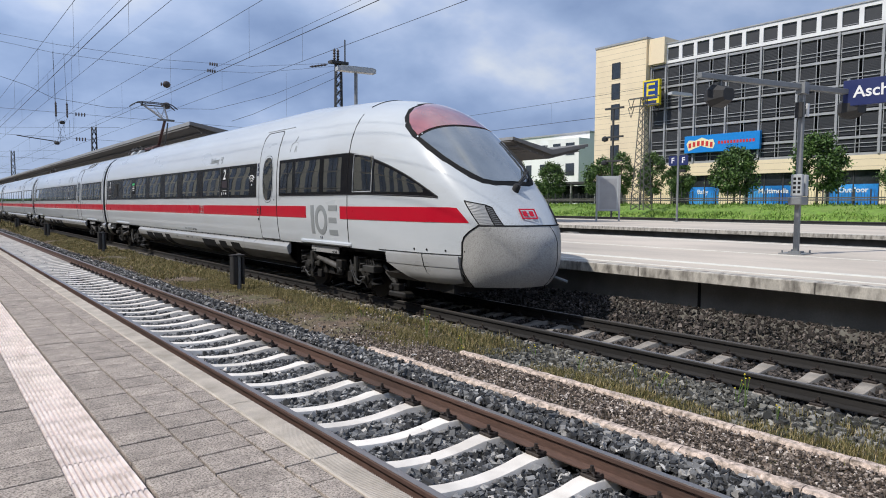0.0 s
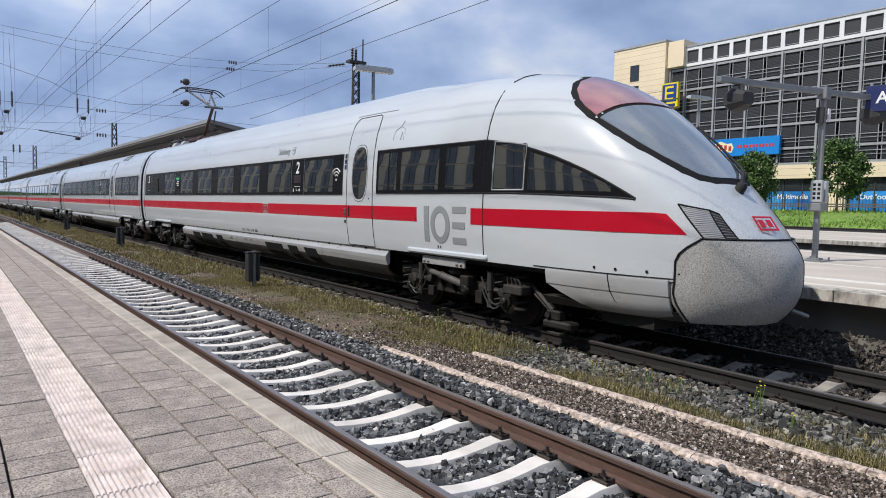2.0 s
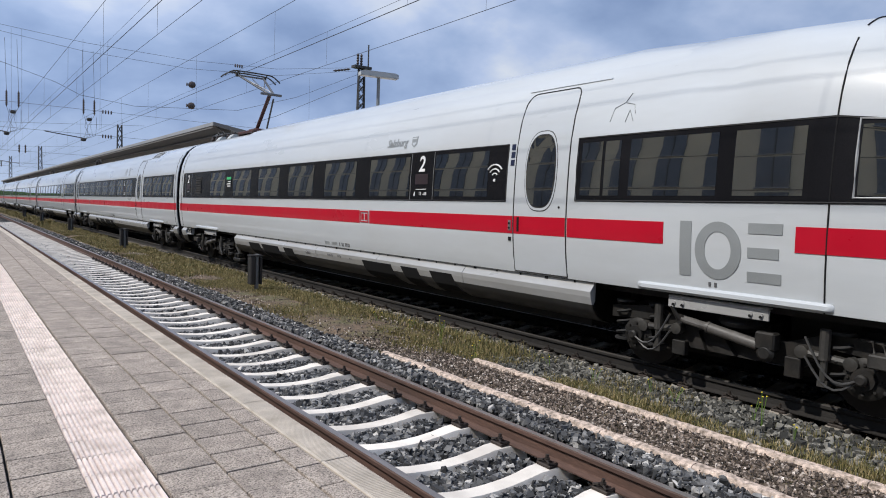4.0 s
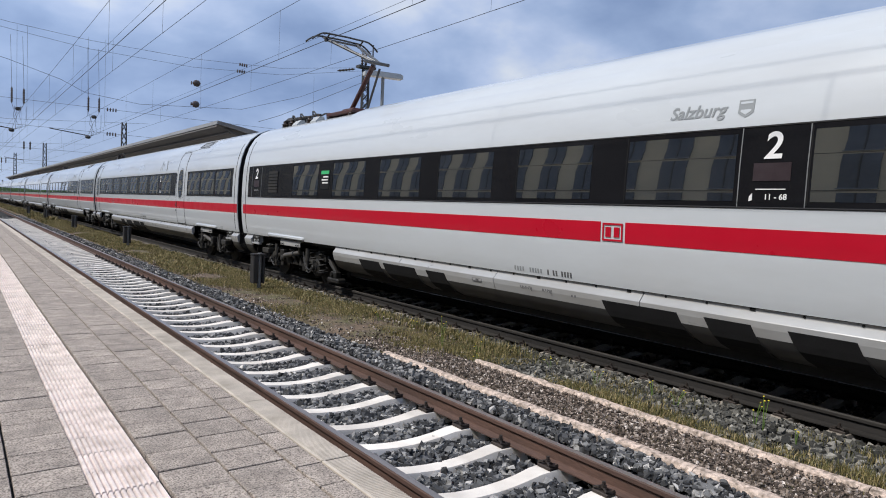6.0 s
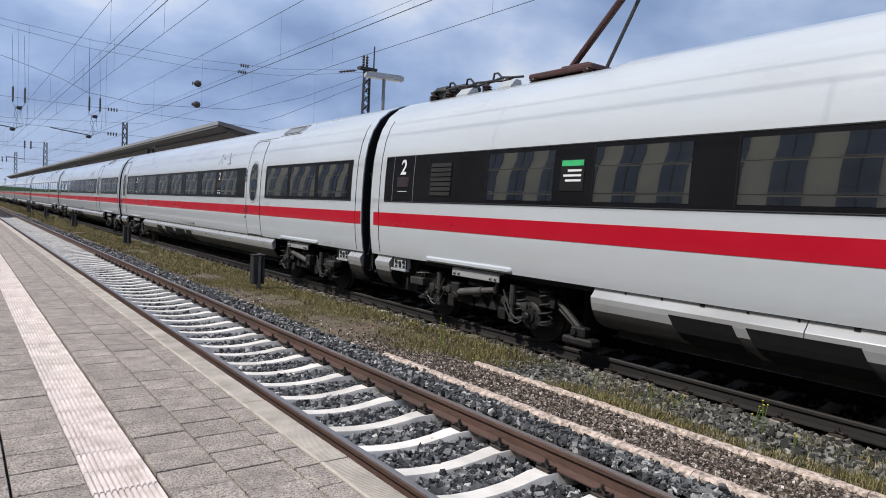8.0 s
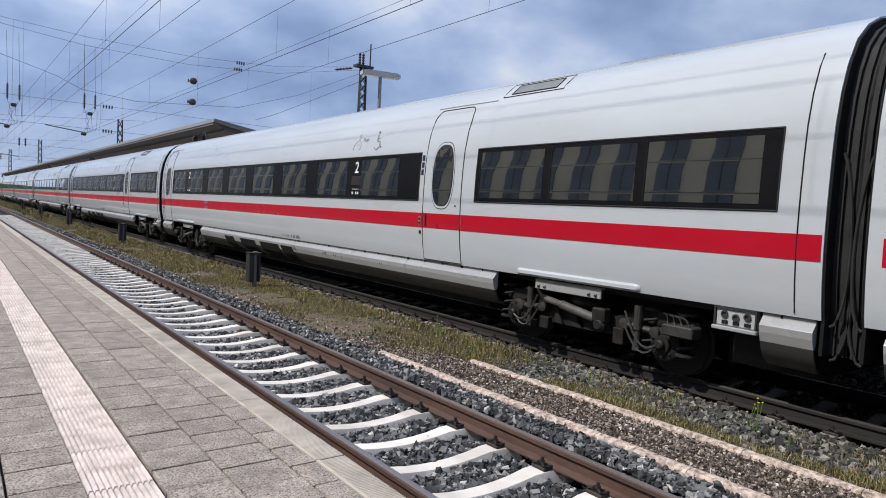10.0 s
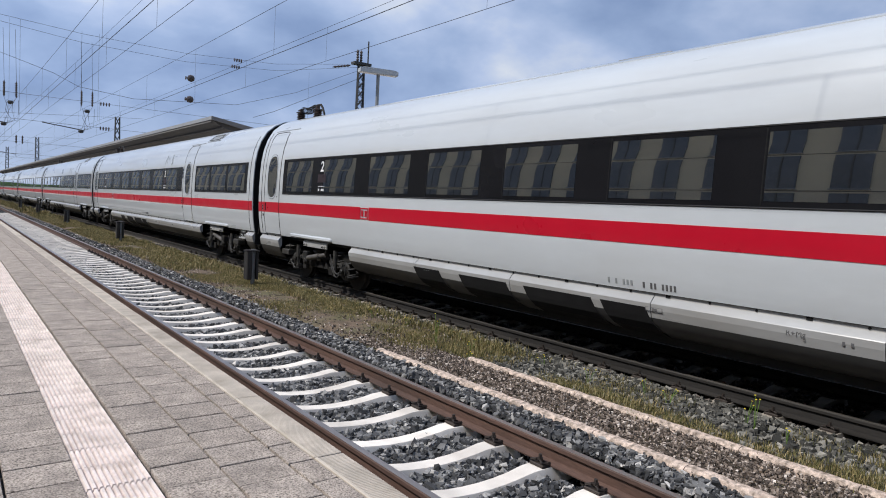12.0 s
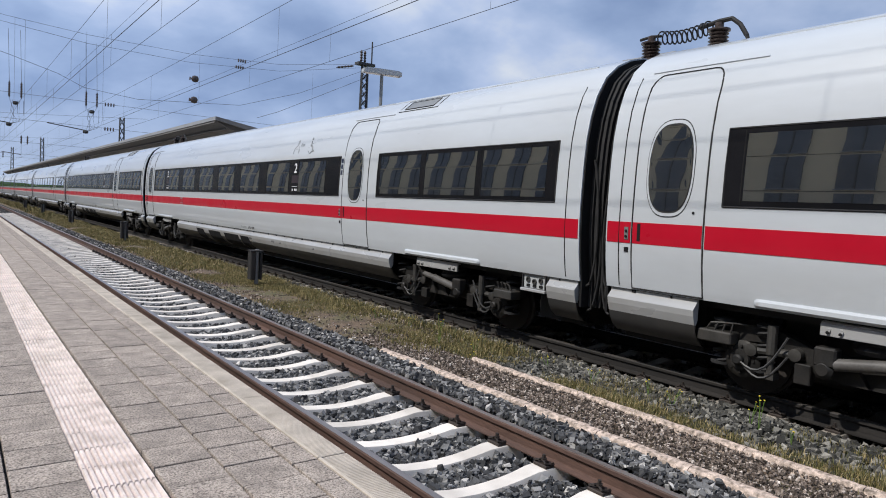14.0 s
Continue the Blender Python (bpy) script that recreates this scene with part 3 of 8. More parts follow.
def bogie(car, v, turned=False, guarded=False, name="bogie"):
    """A two-axle bogie: frame, axle boxes on coil springs, dampers, shroud boxes, hoses and rail guard; v: its middle.
    """
    bm = bmesh.new()
    prof = [(-1.80, 0.60), (-1.05, 0.66), (-0.72, 0.40), (0.72, 0.40), (1.05, 0.66), (1.80, 0.60), (1.80, 0.76), (1.05, 0.84), (0.55, 0.66), (-0.55, 0.66), (-1.05, 0.84), (-1.80, 0.76)]
    for s in (-1, 1):
        a = [bm.verts.new((s * 1.06, y, z)) for y, z in prof]
        c = [bm.verts.new((s * 0.90, y, z)) for y, z in prof]
        for i in range(len(prof)):
            j = (i + 1) % len(prof)
            bm.faces.new((a[i], a[j], c[j], c[i]))
        bm.faces.new(a); bm.faces.new(c[::-1])
    box(bm, -0.90, 0.90, -0.30, 0.30, 0.46, 0.80)
    bmesh.ops.recalc_face_normals(bm, faces=bm.faces)
    root = part(name, bm, M_BOGIE, car, "soiled steel running gear with body shade painted in")
    root.matrix_basis = pose(0, v, 0, 0, 0, 180 if turned else 0)
    # added black boxes that block light and view between the wheels
    for w, a, b in ((0.60, -1.15, -0.35), (0.60, 0.35, 1.15), (0.5, -1.95, -1.85), (0.5, 1.85, 1.95)):
        part("brake_unit", boxes((-w, w, a, b, 0.22, 0.94), bevel=0.04), M_UNDER, root)
    for s in (-1, 1):
        for y in (-1.35, 1.35):
            q = 1 if y > 0 else -1
            # axle box with bolted cover, swing link and cable boss
            bm = bmesh.new()
            lathe(bm, [(0.0, 0.0), (0.20, 0.0), (0.215, 0.04), (0.215, 0.15), (0.17, 0.18), (0.12, 0.18), (0.11, 0.22), (0.0, 0.22)], (s, 0, 0), (s * 0.94, y, 0.43), 18)
            for k in range(8):
                lathe(bm, [(0.016, 0), (0.016, 0.022), (0.0, 0.022)], (s, 0, 0), (s * 1.115, y + 0.15 * math.cos(k * 0.785), 0.43 + 0.15 * math.sin(k * 0.785)), 6)
            lathe(bm, [(0.06, 0), (0.06, 0.07), (0.04, 0.09), (0, 0.09)], (s, 0, 0), (s * 1.14, y, 0.43), 12)
            part("axle_box", bm, M_BOGIE, root, smooth=True)
            bm = bmesh.new()
            tube(bm, [(s * 1.10, y - q * 0.12, 0.56), (s * 1.12, y - q * 0.60, 0.60)], 0.045, 8)
            for yy, zz in ((y - q * 0.12, 0.56), (y - q * 0.60, 0.60)):
                lathe(bm, [(0.07, -0.05), (0.075, 0), (0.07, 0.05), (0.03, 0.06), (0, 0.06)], (s, 0, 0), (s * 1.11, yy, zz), 12)
            part("swing_link", bm, M_DAMPER, root, smooth=True)
            for c in (-0.27, 0.25):
                bm = bmesh.new()
                pts = [(s * 1.03 + 0.105 * math.cos(a), y + c + 0.105 * math.sin(a), 0.36 + 0.026 * a / 1.2) for a in np.arange(0, 7 * math.pi, 0.55)]
                tube(bm, pts, 0.021, 5)
                lathe(bm, [(0.13, 0), (0.13, 0.03), (0, 0.03)], (0, 0, 1), (s * 1.03, y + c, 0.32), 12)
                lathe(bm, [(0.13, 0), (0.13, 0.03), (0, 0.03)], (0, 0, 1), (s * 1.03, y + c, 0.83), 12)
                part("spring", bm, M_RUBBER, root, smooth=True)
            bm = bmesh.new()
            tube(bm, [(s * 1.17, y - q * 0.36, 0.34), (s * 1.17, y - q * 0.36, 0.62)], 0.038, 8)
            tube(bm, [(s * 1.17, y - q * 0.36, 0.56), (s * 1.17, y - q * 0.36, 0.88)], 0.055, 10)
            box(bm, s * 1.12 - 0.07, s * 1.12 + 0.07, y - q * 0.36 - 0.05, y - q * 0.36 + 0.05, 0.28, 0.35)
            part("vertical_damper", bm, M_DAMPER, root, smooth=True)
            bm = bmesh.new()
            for k in range(2):
                pts = [(s * (1.19 + 0.02 * k), y - q * (0.02 + 0.075 * i), 0.43 - 0.22 * math.sin(i / 7 * math.pi) + (0.02 + 0.03 * k) * i) for i in range(8)]
                tube(bm, pts, 0.013, 5)
            part("hose", bm, M_HOSE, root, smooth=True)
        # long yaw damper rising towards the bracket
        bm = bmesh.new()
        tube(bm, [(s * 1.22, 0.62, 0.75), (s * 1.22, 0.28, 0.70)], 0.048, 10)
        tube(bm, [(s * 1.22, 0.30, 0.70), (s * 1.22, -0.32, 0.60)], 0.064, 12)
        tube(bm, [(s * 1.22, 0.29, 0.70), (s * 1.22, 0.26, 0.695)], 0.070, 12)
        part("yaw_damper", bm, M_DAMPERPALE, root, "grey tubular damper", smooth=True)
        bm = bmesh.new()
        box(bm, s * 1.20 - 0.08, s * 1.20 + 0.08, -0.52, -0.30, 0.56, 0.76, bevel=0.02)
        lathe(bm, [(0.09, -0.02), (0.10, 0.05), (0.06, 0.09), (0, 0.09)], (s, 0, 0), (s * 1.20, -0.42, 0.53), 12)
        part("damper_bracket", bm, M_BOGIE, root, smooth=True)
        bm = bmesh.new()
        tube(bm, [(s * 1.24, 0.66, 0.74), (s * 1.28, 0.74, 0.90)], 0.030, 8)
        lathe(bm, [(0.06, -0.04), (0.06, 0.04), (0, 0.04)], (s, 0, 0), (s * 1.22, 0.64, 0.75), 10)
        part("damper_hanger", bm, M_BOGIE, root, smooth=True)
        bm = bmesh.new()
        box(bm, s * 1.285 - 0.018, s * 1.285 + 0.018, -0.46, 0.78, 0.885, 1.015, bevel=0.006)
        box(bm, s * 1.25 - 0.05, s * 1.25 + 0.03, -0.46, 0.78, 1.015, 1.03)
        for y in (-0.38, -0.26, 0.58, 0.70):
            lathe(bm, [(0.024, 0), (0.024, 0.02), (0, 0.02)], (s, 0, 0), (s * 1.302, y, 0.945), 8)
        plate = part("bracket", bm, M_SILVER, root, "bolted silver bracket plate")
        bm = bmesh.new()
        for y in (-0.38, -0.26, 0.58, 0.70):
            lathe(bm, [(0.017, 0), (0.017, 0.012), (0, 0.012)], (s, 0, 0), (s * 1.318, y, 0.925), 8)
        part("bolt", bm, M_SEAM, plate)
        # cable junction box over the leading axle, with its cables
        bm = bmesh.new()
        box(bm, s * 1.16 - 0.13, s * 1.16 + 0.10, -1.84, -1.42, 0.58, 0.72, bevel=0.015)
        for k in range(4):
            tube(bm, [(s * 1.2, -1.75 + 0.1 * k, 0.72), (s * 1.20, -1.70 + 0.09 * k, 0.80 + 0.01 * k), (s * 1.1, -1.5 + 0.06 * k, 0.82), (s * 0.95, -1.2, 0.80)], 0.013, 5)
        part("junction_box", bm, M_DAMPER, root)
        # triangular stays and mounting lugs on the side beam
        for y0, d in ((0.15, 0.16), (-0.18, -0.14), (0.46, 0.10)):
            bm = bmesh.new()
            a = [(s * 1.055, y0 - d, 0.40), (s * 1.055, y0 + d, 0.40), (s * 1.055, y0, 0.62)]
            va = [bm.verts.new(p) for p in a]
            vb = [bm.verts.new((p[0] + s * 0.07, p[1], p[2])) for p in a]
            bm.faces.new(va); bm.faces.new(vb[::-1])
            for i in range(3):
                bm.faces.new((va[i], va[(i + 1) % 3], vb[(i + 1) % 3], vb[i]))
            bmesh.ops.recalc_face_normals(bm, faces=bm.faces)
            part("stay", bm, M_BOGIE, root)
        for a in ((-0.75, -0.58, 0.30, 0.52), (0.62, 0.80, 0.28, 0.46)):
            part("lug", boxes((s * 1.10 - 0.05, s * 1.10 + 0.05, *a), bevel=0.01), M_BOGIE, root)
        if not guarded:
            continue
        # rail guard with its sloping strut at the leading end
        g = 1 if turned else -1
        bm = bmesh.new()
        tube(bm, [(s * 0.98, g * 1.80, 0.72), (s * 1.0, g * 2.10, 0.52), (s * 1.02, g * 2.36, 0.34)], 0.05, 6)
        tube(bm, [(s * 0.98, g * 1.85, 0.60), (s * 1.0, g * 2.35, 0.30)], 0.035, 6)
        box(bm, s * 1.04 - 0.12, s * 1.04 + 0.12, g * 2.40 - 0.34, g * 2.40 + 0.22, 0.15, 0.27, bevel=0.03)
        box(bm, s * 1.06 - 0.08, s * 1.06 + 0.08, g * 2.36 - 0.15, g * 2.36 + 0.12, 0.27, 0.42, bevel=0.02)
        lathe(bm, [(0.05, 0), (0.05, 0.05), (0, 0.05)], (s, 0, 0), (s * 1.13, g * 2.30, 0.35), 8)
        part("rail_guard", bm, M_BOGIE, root, "dark steel rail guard", smooth=True)
    for x in (-0.95, 0.95):
        bm = bmesh.new()
        lathe(bm, [(0.24, 0), (0.28, 0.05), (0.24, 0.1), (0.28, 0.15), (0.24, 0.2)], (0, 0, 1), (x, 0, 0.74), 14)
        part("air_spring", bm, M_RUBBER, root)
    for y in (-1.35, 1.35):
        bm = bmesh.new()
        for s in (-1, 1):
            lathe(bm, [(0.10, 0), (0.12, 0.02), (0.36, 0.03), (0.43, 0.0), (0.46, -0.02), (0.46, -0.05), (0.43, -0.05), (0.43, 0.07), (0.36, 0.07), (0.13, 0.06), (0.10, 0.12), (0, 0.12)],
                  (s, 0, 0), (s * 0.72, 0, 0), 28)
            for k in range(5):
                a = k * 2 * math.pi / 5
                lathe(bm, [(0.05, 0), (0.05, 0.012), (0, 0.012)], (s, 0, 0), (s * 0.775, 0.25 * math.cos(a), 0.25 * math.sin(a)), 8)
        tube(bm, [(-0.75, 0, 0), (0.75, 0, 0)], 0.09, 12)
        w = part("wheelset", bm, M_WHEEL, root, smooth=True)
        w.matrix_basis = pose(0, y, 0.43)
    return root


def skirt(car, v0, v1, nose=False, dark=(), pale=False):
    """Skirt between two stations: a recessed strip, a silver ledge and a curved lower panel with dark openings."""
    for s in (-1, 1):
        if pale:
            prof = [(0.0, 1.085), (0.035, 1.07), (0.045, 1.03), (0.012, 0.86), (-0.015, 0.85), (-0.03, 0.95), (-0.03, 1.085)]
            low = [(0.0, 0.855), (-0.03, 0.74), (-0.10, 0.62), (-0.22, 0.55), (-0.36, 0.52)]
        else:
            prof = [(-0.02, 1.062), (-0.02, 1.014), (0.046, 0.935), (0.052, 0.924), (0.040, 0.85), (0.004, 0.745), (-0.03, 0.74), (-0.06, 0.80), (-0.06, 1.062)]
            low = [(0.0, 0.742), (-0.025, 0.66), (-0.085, 0.56), (-0.20, 0.47), (-0.40, 0.43)] if v1 - v0 < 2 else [(0.0, 0.742), (-0.035, 0.67), (-0.11, 0.58), (-0.26, 0.50), (-0.46, 0.45)]
        z_top = low[0][1]
        n = 1 if pale else max(1, int((v1 - v0) / 2.4))
        slant = 2.4 if pale else 0.0
        for i in range(n):
            a, b = v0 + (v1 - v0) * i / n + 0.006, v0 + (v1 - v0) * (i + 1) / n - 0.006
            bm = bmesh.new()
            rows = []
            for v in np.linspace(a, b, 8 if nose else 2):
                w = half_width(v, 1.1, nose)
                rows.append([(s * (w + dx - 0.02), v, z) for dx, z in prof + prof[:1]])
            vs = grid(bm, rows)
            bm.faces.new(vs[0][:-1]); bm.faces.new(vs[-1][:-1])
            bmesh.ops.remove_doubles(bm, verts=bm.verts, dist=0.0005)
            bmesh.ops.recalc_face_normals(bm, faces=bm.faces)
            part("skirt_ledge", bm, M_SILVER, car, "silver painted ledge", smooth=pale)
            bm = bmesh.new()
            rows = []
            for v in np.linspace(a, b, 8 if nose else 2):
                w = half_width(v, 1.1, nose) - 0.02
                q = (v - a) / (b - a)
                rows.append([(s * (w + dx), v - slant * q * (z_top - z), z) for dx, z in low] + [(s * (w + dx - 0.03), v - slant * q * (z_top - z), z + 0.02) for dx, z in low[::-1]])
            vs = grid(bm, rows)
            bmesh.ops.recalc_face_normals(bm, faces=bm.faces)
            part("skirt_panel", bm, M_SILVER if pale else M_SKIRT, car, "soiled lower panel, shade painted into the dark ones", smooth=True)
        if not pale:
            # dark joint under the body, bolt heads and square latches in the strip
            part("strip_joint", boxes(sorted_box(s * (half_width((v0 + v1) / 2, 1.1, nose) - 0.05), s * (half_width((v0 + v1) / 2, 1.1, nose) - 0.025), v0, v1, 1.052, 1.060)), M_SEAM, car)
            for k, v in enumerate(np.arange(v0 + 0.35, v1 - 0.2, 0.55)):
                w = half_width(v, 1.1, nose) - 0.041
                bm = bmesh.new()
                if k % 3 == 1:
                    box(bm, *sorted_box(s * w, s * (w + 0.012), v - 0.03, v + 0.03, 1.018, 1.05))
                else:
                    lathe(bm, [(0.015, 0), (0.015, 0.012), (0.007, 0.012), (0.007, 0.016), (0, 0.016)], (s, 0, 0), (s * w, v, 1.034), 8)
                part("strip_bolt", bm, M_SEAM, car)
        for d0, d1 in dark:
            bm = bmesh.new()
            w = half_width((d0 + d1) / 2, 1.1, nose) - 0.014
            rows = [[(s * (w + dx), v, z) for dx, z in ((0.046, 0.87), (0.004, 0.742), (-0.026, 0.665), (-0.104, 0.575), (-0.254, 0.495))] for v in (d0, d1)]
            rows[1] = [(x, v - 0.05 * i, z) for i, (x, v, z) in enumerate(rows[1])]
            rows[0] = [(x, v - 0.05 * i, z) for i, (x, v, z) in enumerate(rows[0])]
            grid(bm, rows)
            r = bmesh.ops.extrude_face_region(bm, geom=bm.faces[:])
            bmesh.ops.translate(bm, vec=(-s * 0.02, 0, 0), verts=[e for e in r["geom"] if isinstance(e, bmesh.types.BMVert)])
            bmesh.ops.recalc_face_normals(bm, faces=bm.faces)
            part("skirt_opening", bm, M_SEAM, car, "black louvred opening")


def side_lip(car, a, b, nose):
    """A rounded pale lip standing out of the flank over a bogie."""
    bm = bmesh.new()
    rows = []
    for v, k in ((a, 0.15), (a + 0.03, 0.75), (a + 0.08, 1.0), ((a + b) / 2, 1.0), (b - 0.08, 1.0), (b - 0.03, 0.75), (b, 0.15)):
        w = half_width(v, 1.12, nose)
        rows.append([(-(w + dx * k), v, 1.125 + dz * (0.6 + 0.4 * k)) for dx, dz in ((-0.01, 0.045), (0.025, 0.04), (0.045, 0.015), (0.045, -0.03), (0.02, -0.05), (-0.01, -0.05))])
    vs = grid(bm, rows)
    bm.faces.new(vs[0]); bm.faces.new(vs[-1])
    bmesh.ops.recalc_face_normals(bm, faces=bm.faces)
    part("side_lip", bm, M_WHITE, car, "pale rounded lip over the bogie", smooth=True)


def socket_panel(car, v0, v1, nose):
    """An open pale connector panel with round sockets at the end of the skirt."""
    x = -half_width(v0, 1.0, nose) + 0.02
    t = part("socket_panel", boxes((x, x + 0.10, v0, v1, 0.84, 1.05), bevel=0.008), M_LAMPGREY, car, "open pale connector panel with dark sockets")
    part("panel_sill", boxes((x - 0.05, x + 0.06, v0 - 0.03, v1 + 0.03, 0.79, 0.835), bevel=0.008), M_SILVER, t)
    part("panel_frame", boxes((x - 0.025, x - 0.001, v0, v1, 1.035, 1.055), (x - 0.025, x - 0.001, v0 - 0.02, v0, 0.84, 1.055), (x - 0.025, x - 0.001, v1, v1 + 0.02, 0.84, 1.055)), M_BLACKBOX, t)
    for k in range(3):
        vv = v0 + (v1 - v0) * (0.20 + 0.29 * k)
        part("socket", lathe(bmesh.new(), [(0.042, 0), (0.042, 0.02), (0.024, 0.02), (0.024, 0.004), (0, 0.004)], (-1, 0, 0), (x - 0.001, vv, 0.97 - 0.025 * (k % 2)), 12), M_DAMPER, t)
        part("plug", boxes((x - 0.012, x - 0.001, vv - 0.04, vv + 0.03, 0.86, 0.90)), M_SEAM, t)


def sorted_box(x0, x1, y0, y1, z0, z1):
    return (min(x0, x1), max(x0, x1), y0, y1, z0, z1)


def emblem(car, v, z, nose, size=0.33):
    """Railway emblem: red rounded frame on white with two plain red blocks."""
    x = half_width(v, z, nose) + 0.008
    lean = math.atan2(half_width(v, z - 0.1, nose) - half_width(v, z + 0.1, nose), 0.2)
    bm = bmesh.new()
    w, h, t = size * 0.5, size * 0.36, size * 0.075
    for a in ((-w, w, h - t, h), (-w, w, -h, -h + t), (-w, -w + t, -h + t, h - t), (w - t, w, -h + t, h - t)):
        box(bm, a[0], a[1], a[2], a[3], 0.0, 0.003)
    for c in (-0.42, 0.42):
        box(bm, c * w - 0.27 * w, c * w + 0.27 * w, -h * 0.55, h * 0.55, 0.0, 0.003)
        box(bm, c * w - 0.07 * w, c * w + 0.07 * w, -h * 0.3, h * 0.3, 0.003, 0.005)
    ob = part("emblem", bm, M_RED, car, "red framed railway emblem")
    right, upw = Vector((0, -1, 0)), Vector((math.sin(lean), 0, math.cos(lean)))
    ob.matrix_basis = Matrix.Translation((-x, v, z)) @ Matrix((right, upw, right.cross(upw))).transposed().to_4x4()
    return ob


def door(car, v0, v1, nose=False):
    """A plug door leaf with an oval window between stations v0 and v1, on the near flank."""
    vm, hw = (v0 + v1) / 2, (v1 - v0) / 2
    lo, hi = 1.08, 3.80
    leaf = part("door", side_patch(flat_cols(v0 + 0.012, v1 - 0.012, 1.09, 3.76, 0.3), nose, 0.005, n=14), M_WHITE, car, "white plug door with an oval window", smooth=True)
    part("door_stripe", side_patch(flat_cols(v0 + 0.015, v1 - 0.015, 1.655, 1.924, 0.3), nose, 0.0085), M_RED, leaf)
    turn_in = [(0.005, 3.55), (0.012, 3.64), (0.032, 3.71), (0.065, 3.76), (0.105, 3.79), (0.16, hi)]
    rim = [(v0, lo), (v0, 2.2), (v0, 3.2)] + [(v0 + d, z) for d, z in turn_in] + [(v1 - d, z) for d, z in turn_in[::-1]] + [(v1, 3.2), (v1, 2.0), (v1, lo), (v0, lo)]
    dense = [(a[0] + (b[0] - a[0]) * k / 4, a[1] + (b[1] - a[1]) * k / 4) for a, b in zip(rim, rim[1:]) for k in range(4)] + [rim[-1]]
    part("door_seal", side_line(dense, nose, 0.010), M_RUBBER, leaf, "black rubber seal")
    zc, rz, rv = 2.60, 0.527, 0.292
    for name, k, off, m in (("window_rim", 1.13, 0.0085, M_RUBBER), ("window_frame", 1.105, 0.010, M_WHITE), ("window_seal", 1.03, 0.012, M_RUBBER), ("pane", 0.99, 0.015, M_GLASS)):
        cols = []
        for i in range(1, 24):
            c = -math.cos(math.pi * i / 24)
            h = rz * k * (1 - abs(c) ** 3.0) ** 0.44
            cols.append((vm + rv * k * c, zc - h, zc + h))
        part(name, side_patch(cols, nose, off, n=8), m, leaf, smooth=True)
    part("door_handle", side_patch([(v1 - 0.13, 1.69, 1.91), (v1 - 0.085, 1.69, 1.91)], nose, 0.014, n=2), M_SEAM, leaf, "dark recessed grip")
    part("door_lock", lathe(bmesh.new(), [(0.016, 0), (0.016, 0.01), (0, 0.01)], (-1, 0, 0), (-half_width(v0, 2.07, nose) - 0.004, v0 + 0.14, 2.07), 8), M_SEAM, leaf)
    # control panel beside the leaf: two buttons on a plate and a slot below
    plate = part("control_panel", side_patch([(v1 + 0.05, 1.70, 1.86), (v1 + 0.11, 1.70, 1.86)], nose, 0.012, n=2), M_POLE, leaf, "grey door control plate")
    for z in (1.74, 1.81):
        part("button", lathe(bmesh.new(), [(0.018, 0), (0.018, 0.012), (0, 0.012)], (-1, 0, 0), (-half_width(v1, z, nose) - 0.012, v1 + 0.08, z), 8), M_SEAM, plate)
    part("slot", side_patch([(v1 + 0.05, 1.54, 1.60), (v1 + 0.11, 1.54, 1.60)], nose, 0.010, n=1), M_SEAM, leaf)
    # rain gutter over the door
    part("gutter", side_line([(v1 + 0.05, hi + 0.05), (vm, hi + 0.055), (v0 - 0.45, hi + 0.05)], nose, 0.014), M_WHITE, leaf, "white rain gutter")
    return leaf


def windows(car, v0, v1, nose=False, lo=2.15, hi=3.03, first=0.3, pitch=2.05, skip=()):
    """A dark glazed band with single panes set in it."""
    band = part("window_band", side_patch(flat_cols(v0, v1, lo, hi), nose, 0.004), M_BAND, car, "flush dark tinted window band", smooth=True)
    part("band_seal", side_line([(v0, lo), (v0, (lo + hi) / 2), (v0, hi)] + [(v, hi) for v in np.arange(v0, v1, 0.8)] + [(v1, hi), (v1, (lo + hi) / 2), (v1, lo)] + [(v, lo) for v in np.arange(v1, v0, -0.8)] + [(v0, lo)], nose, 0.011), M_RUBBER, band)
    v = v0 + first
    while v + 0.6 < v1:
        w = min(1.45, v1 - v - 0.12)
        for a, b in skip:
            if v < b and v + w > a:
                v, w = (v, a - v) if a - v > 0.5 else (b + 0.03, w)
        if v + 0.6 > v1:
            break
        part("pane", side_patch(flat_cols(v, v + w, lo + 0.07, hi - 0.07), nose, 0.009), M_GLASS, band, smooth=True)
        part("pane_bar", side_line([(v + w + 0.03, lo + 0.03), (v + w + 0.03, 2.6), (v + w + 0.03, hi - 0.03)], nose, 0.010), M_SEAM, band)
        v += pitch
    return band


def far_side(car, v0, v1, nose=False):
    part("far_window_band", side_patch(flat_cols(v0, v1, 2.15, 3.03), nose, 0.004, side=1), M_BAND, car, smooth=True)
    part("far_stripe", side_patch(flat_cols(v0, v1, 1.67, 1.97), nose, 0.004, side=1), M_RED, car, smooth=True)


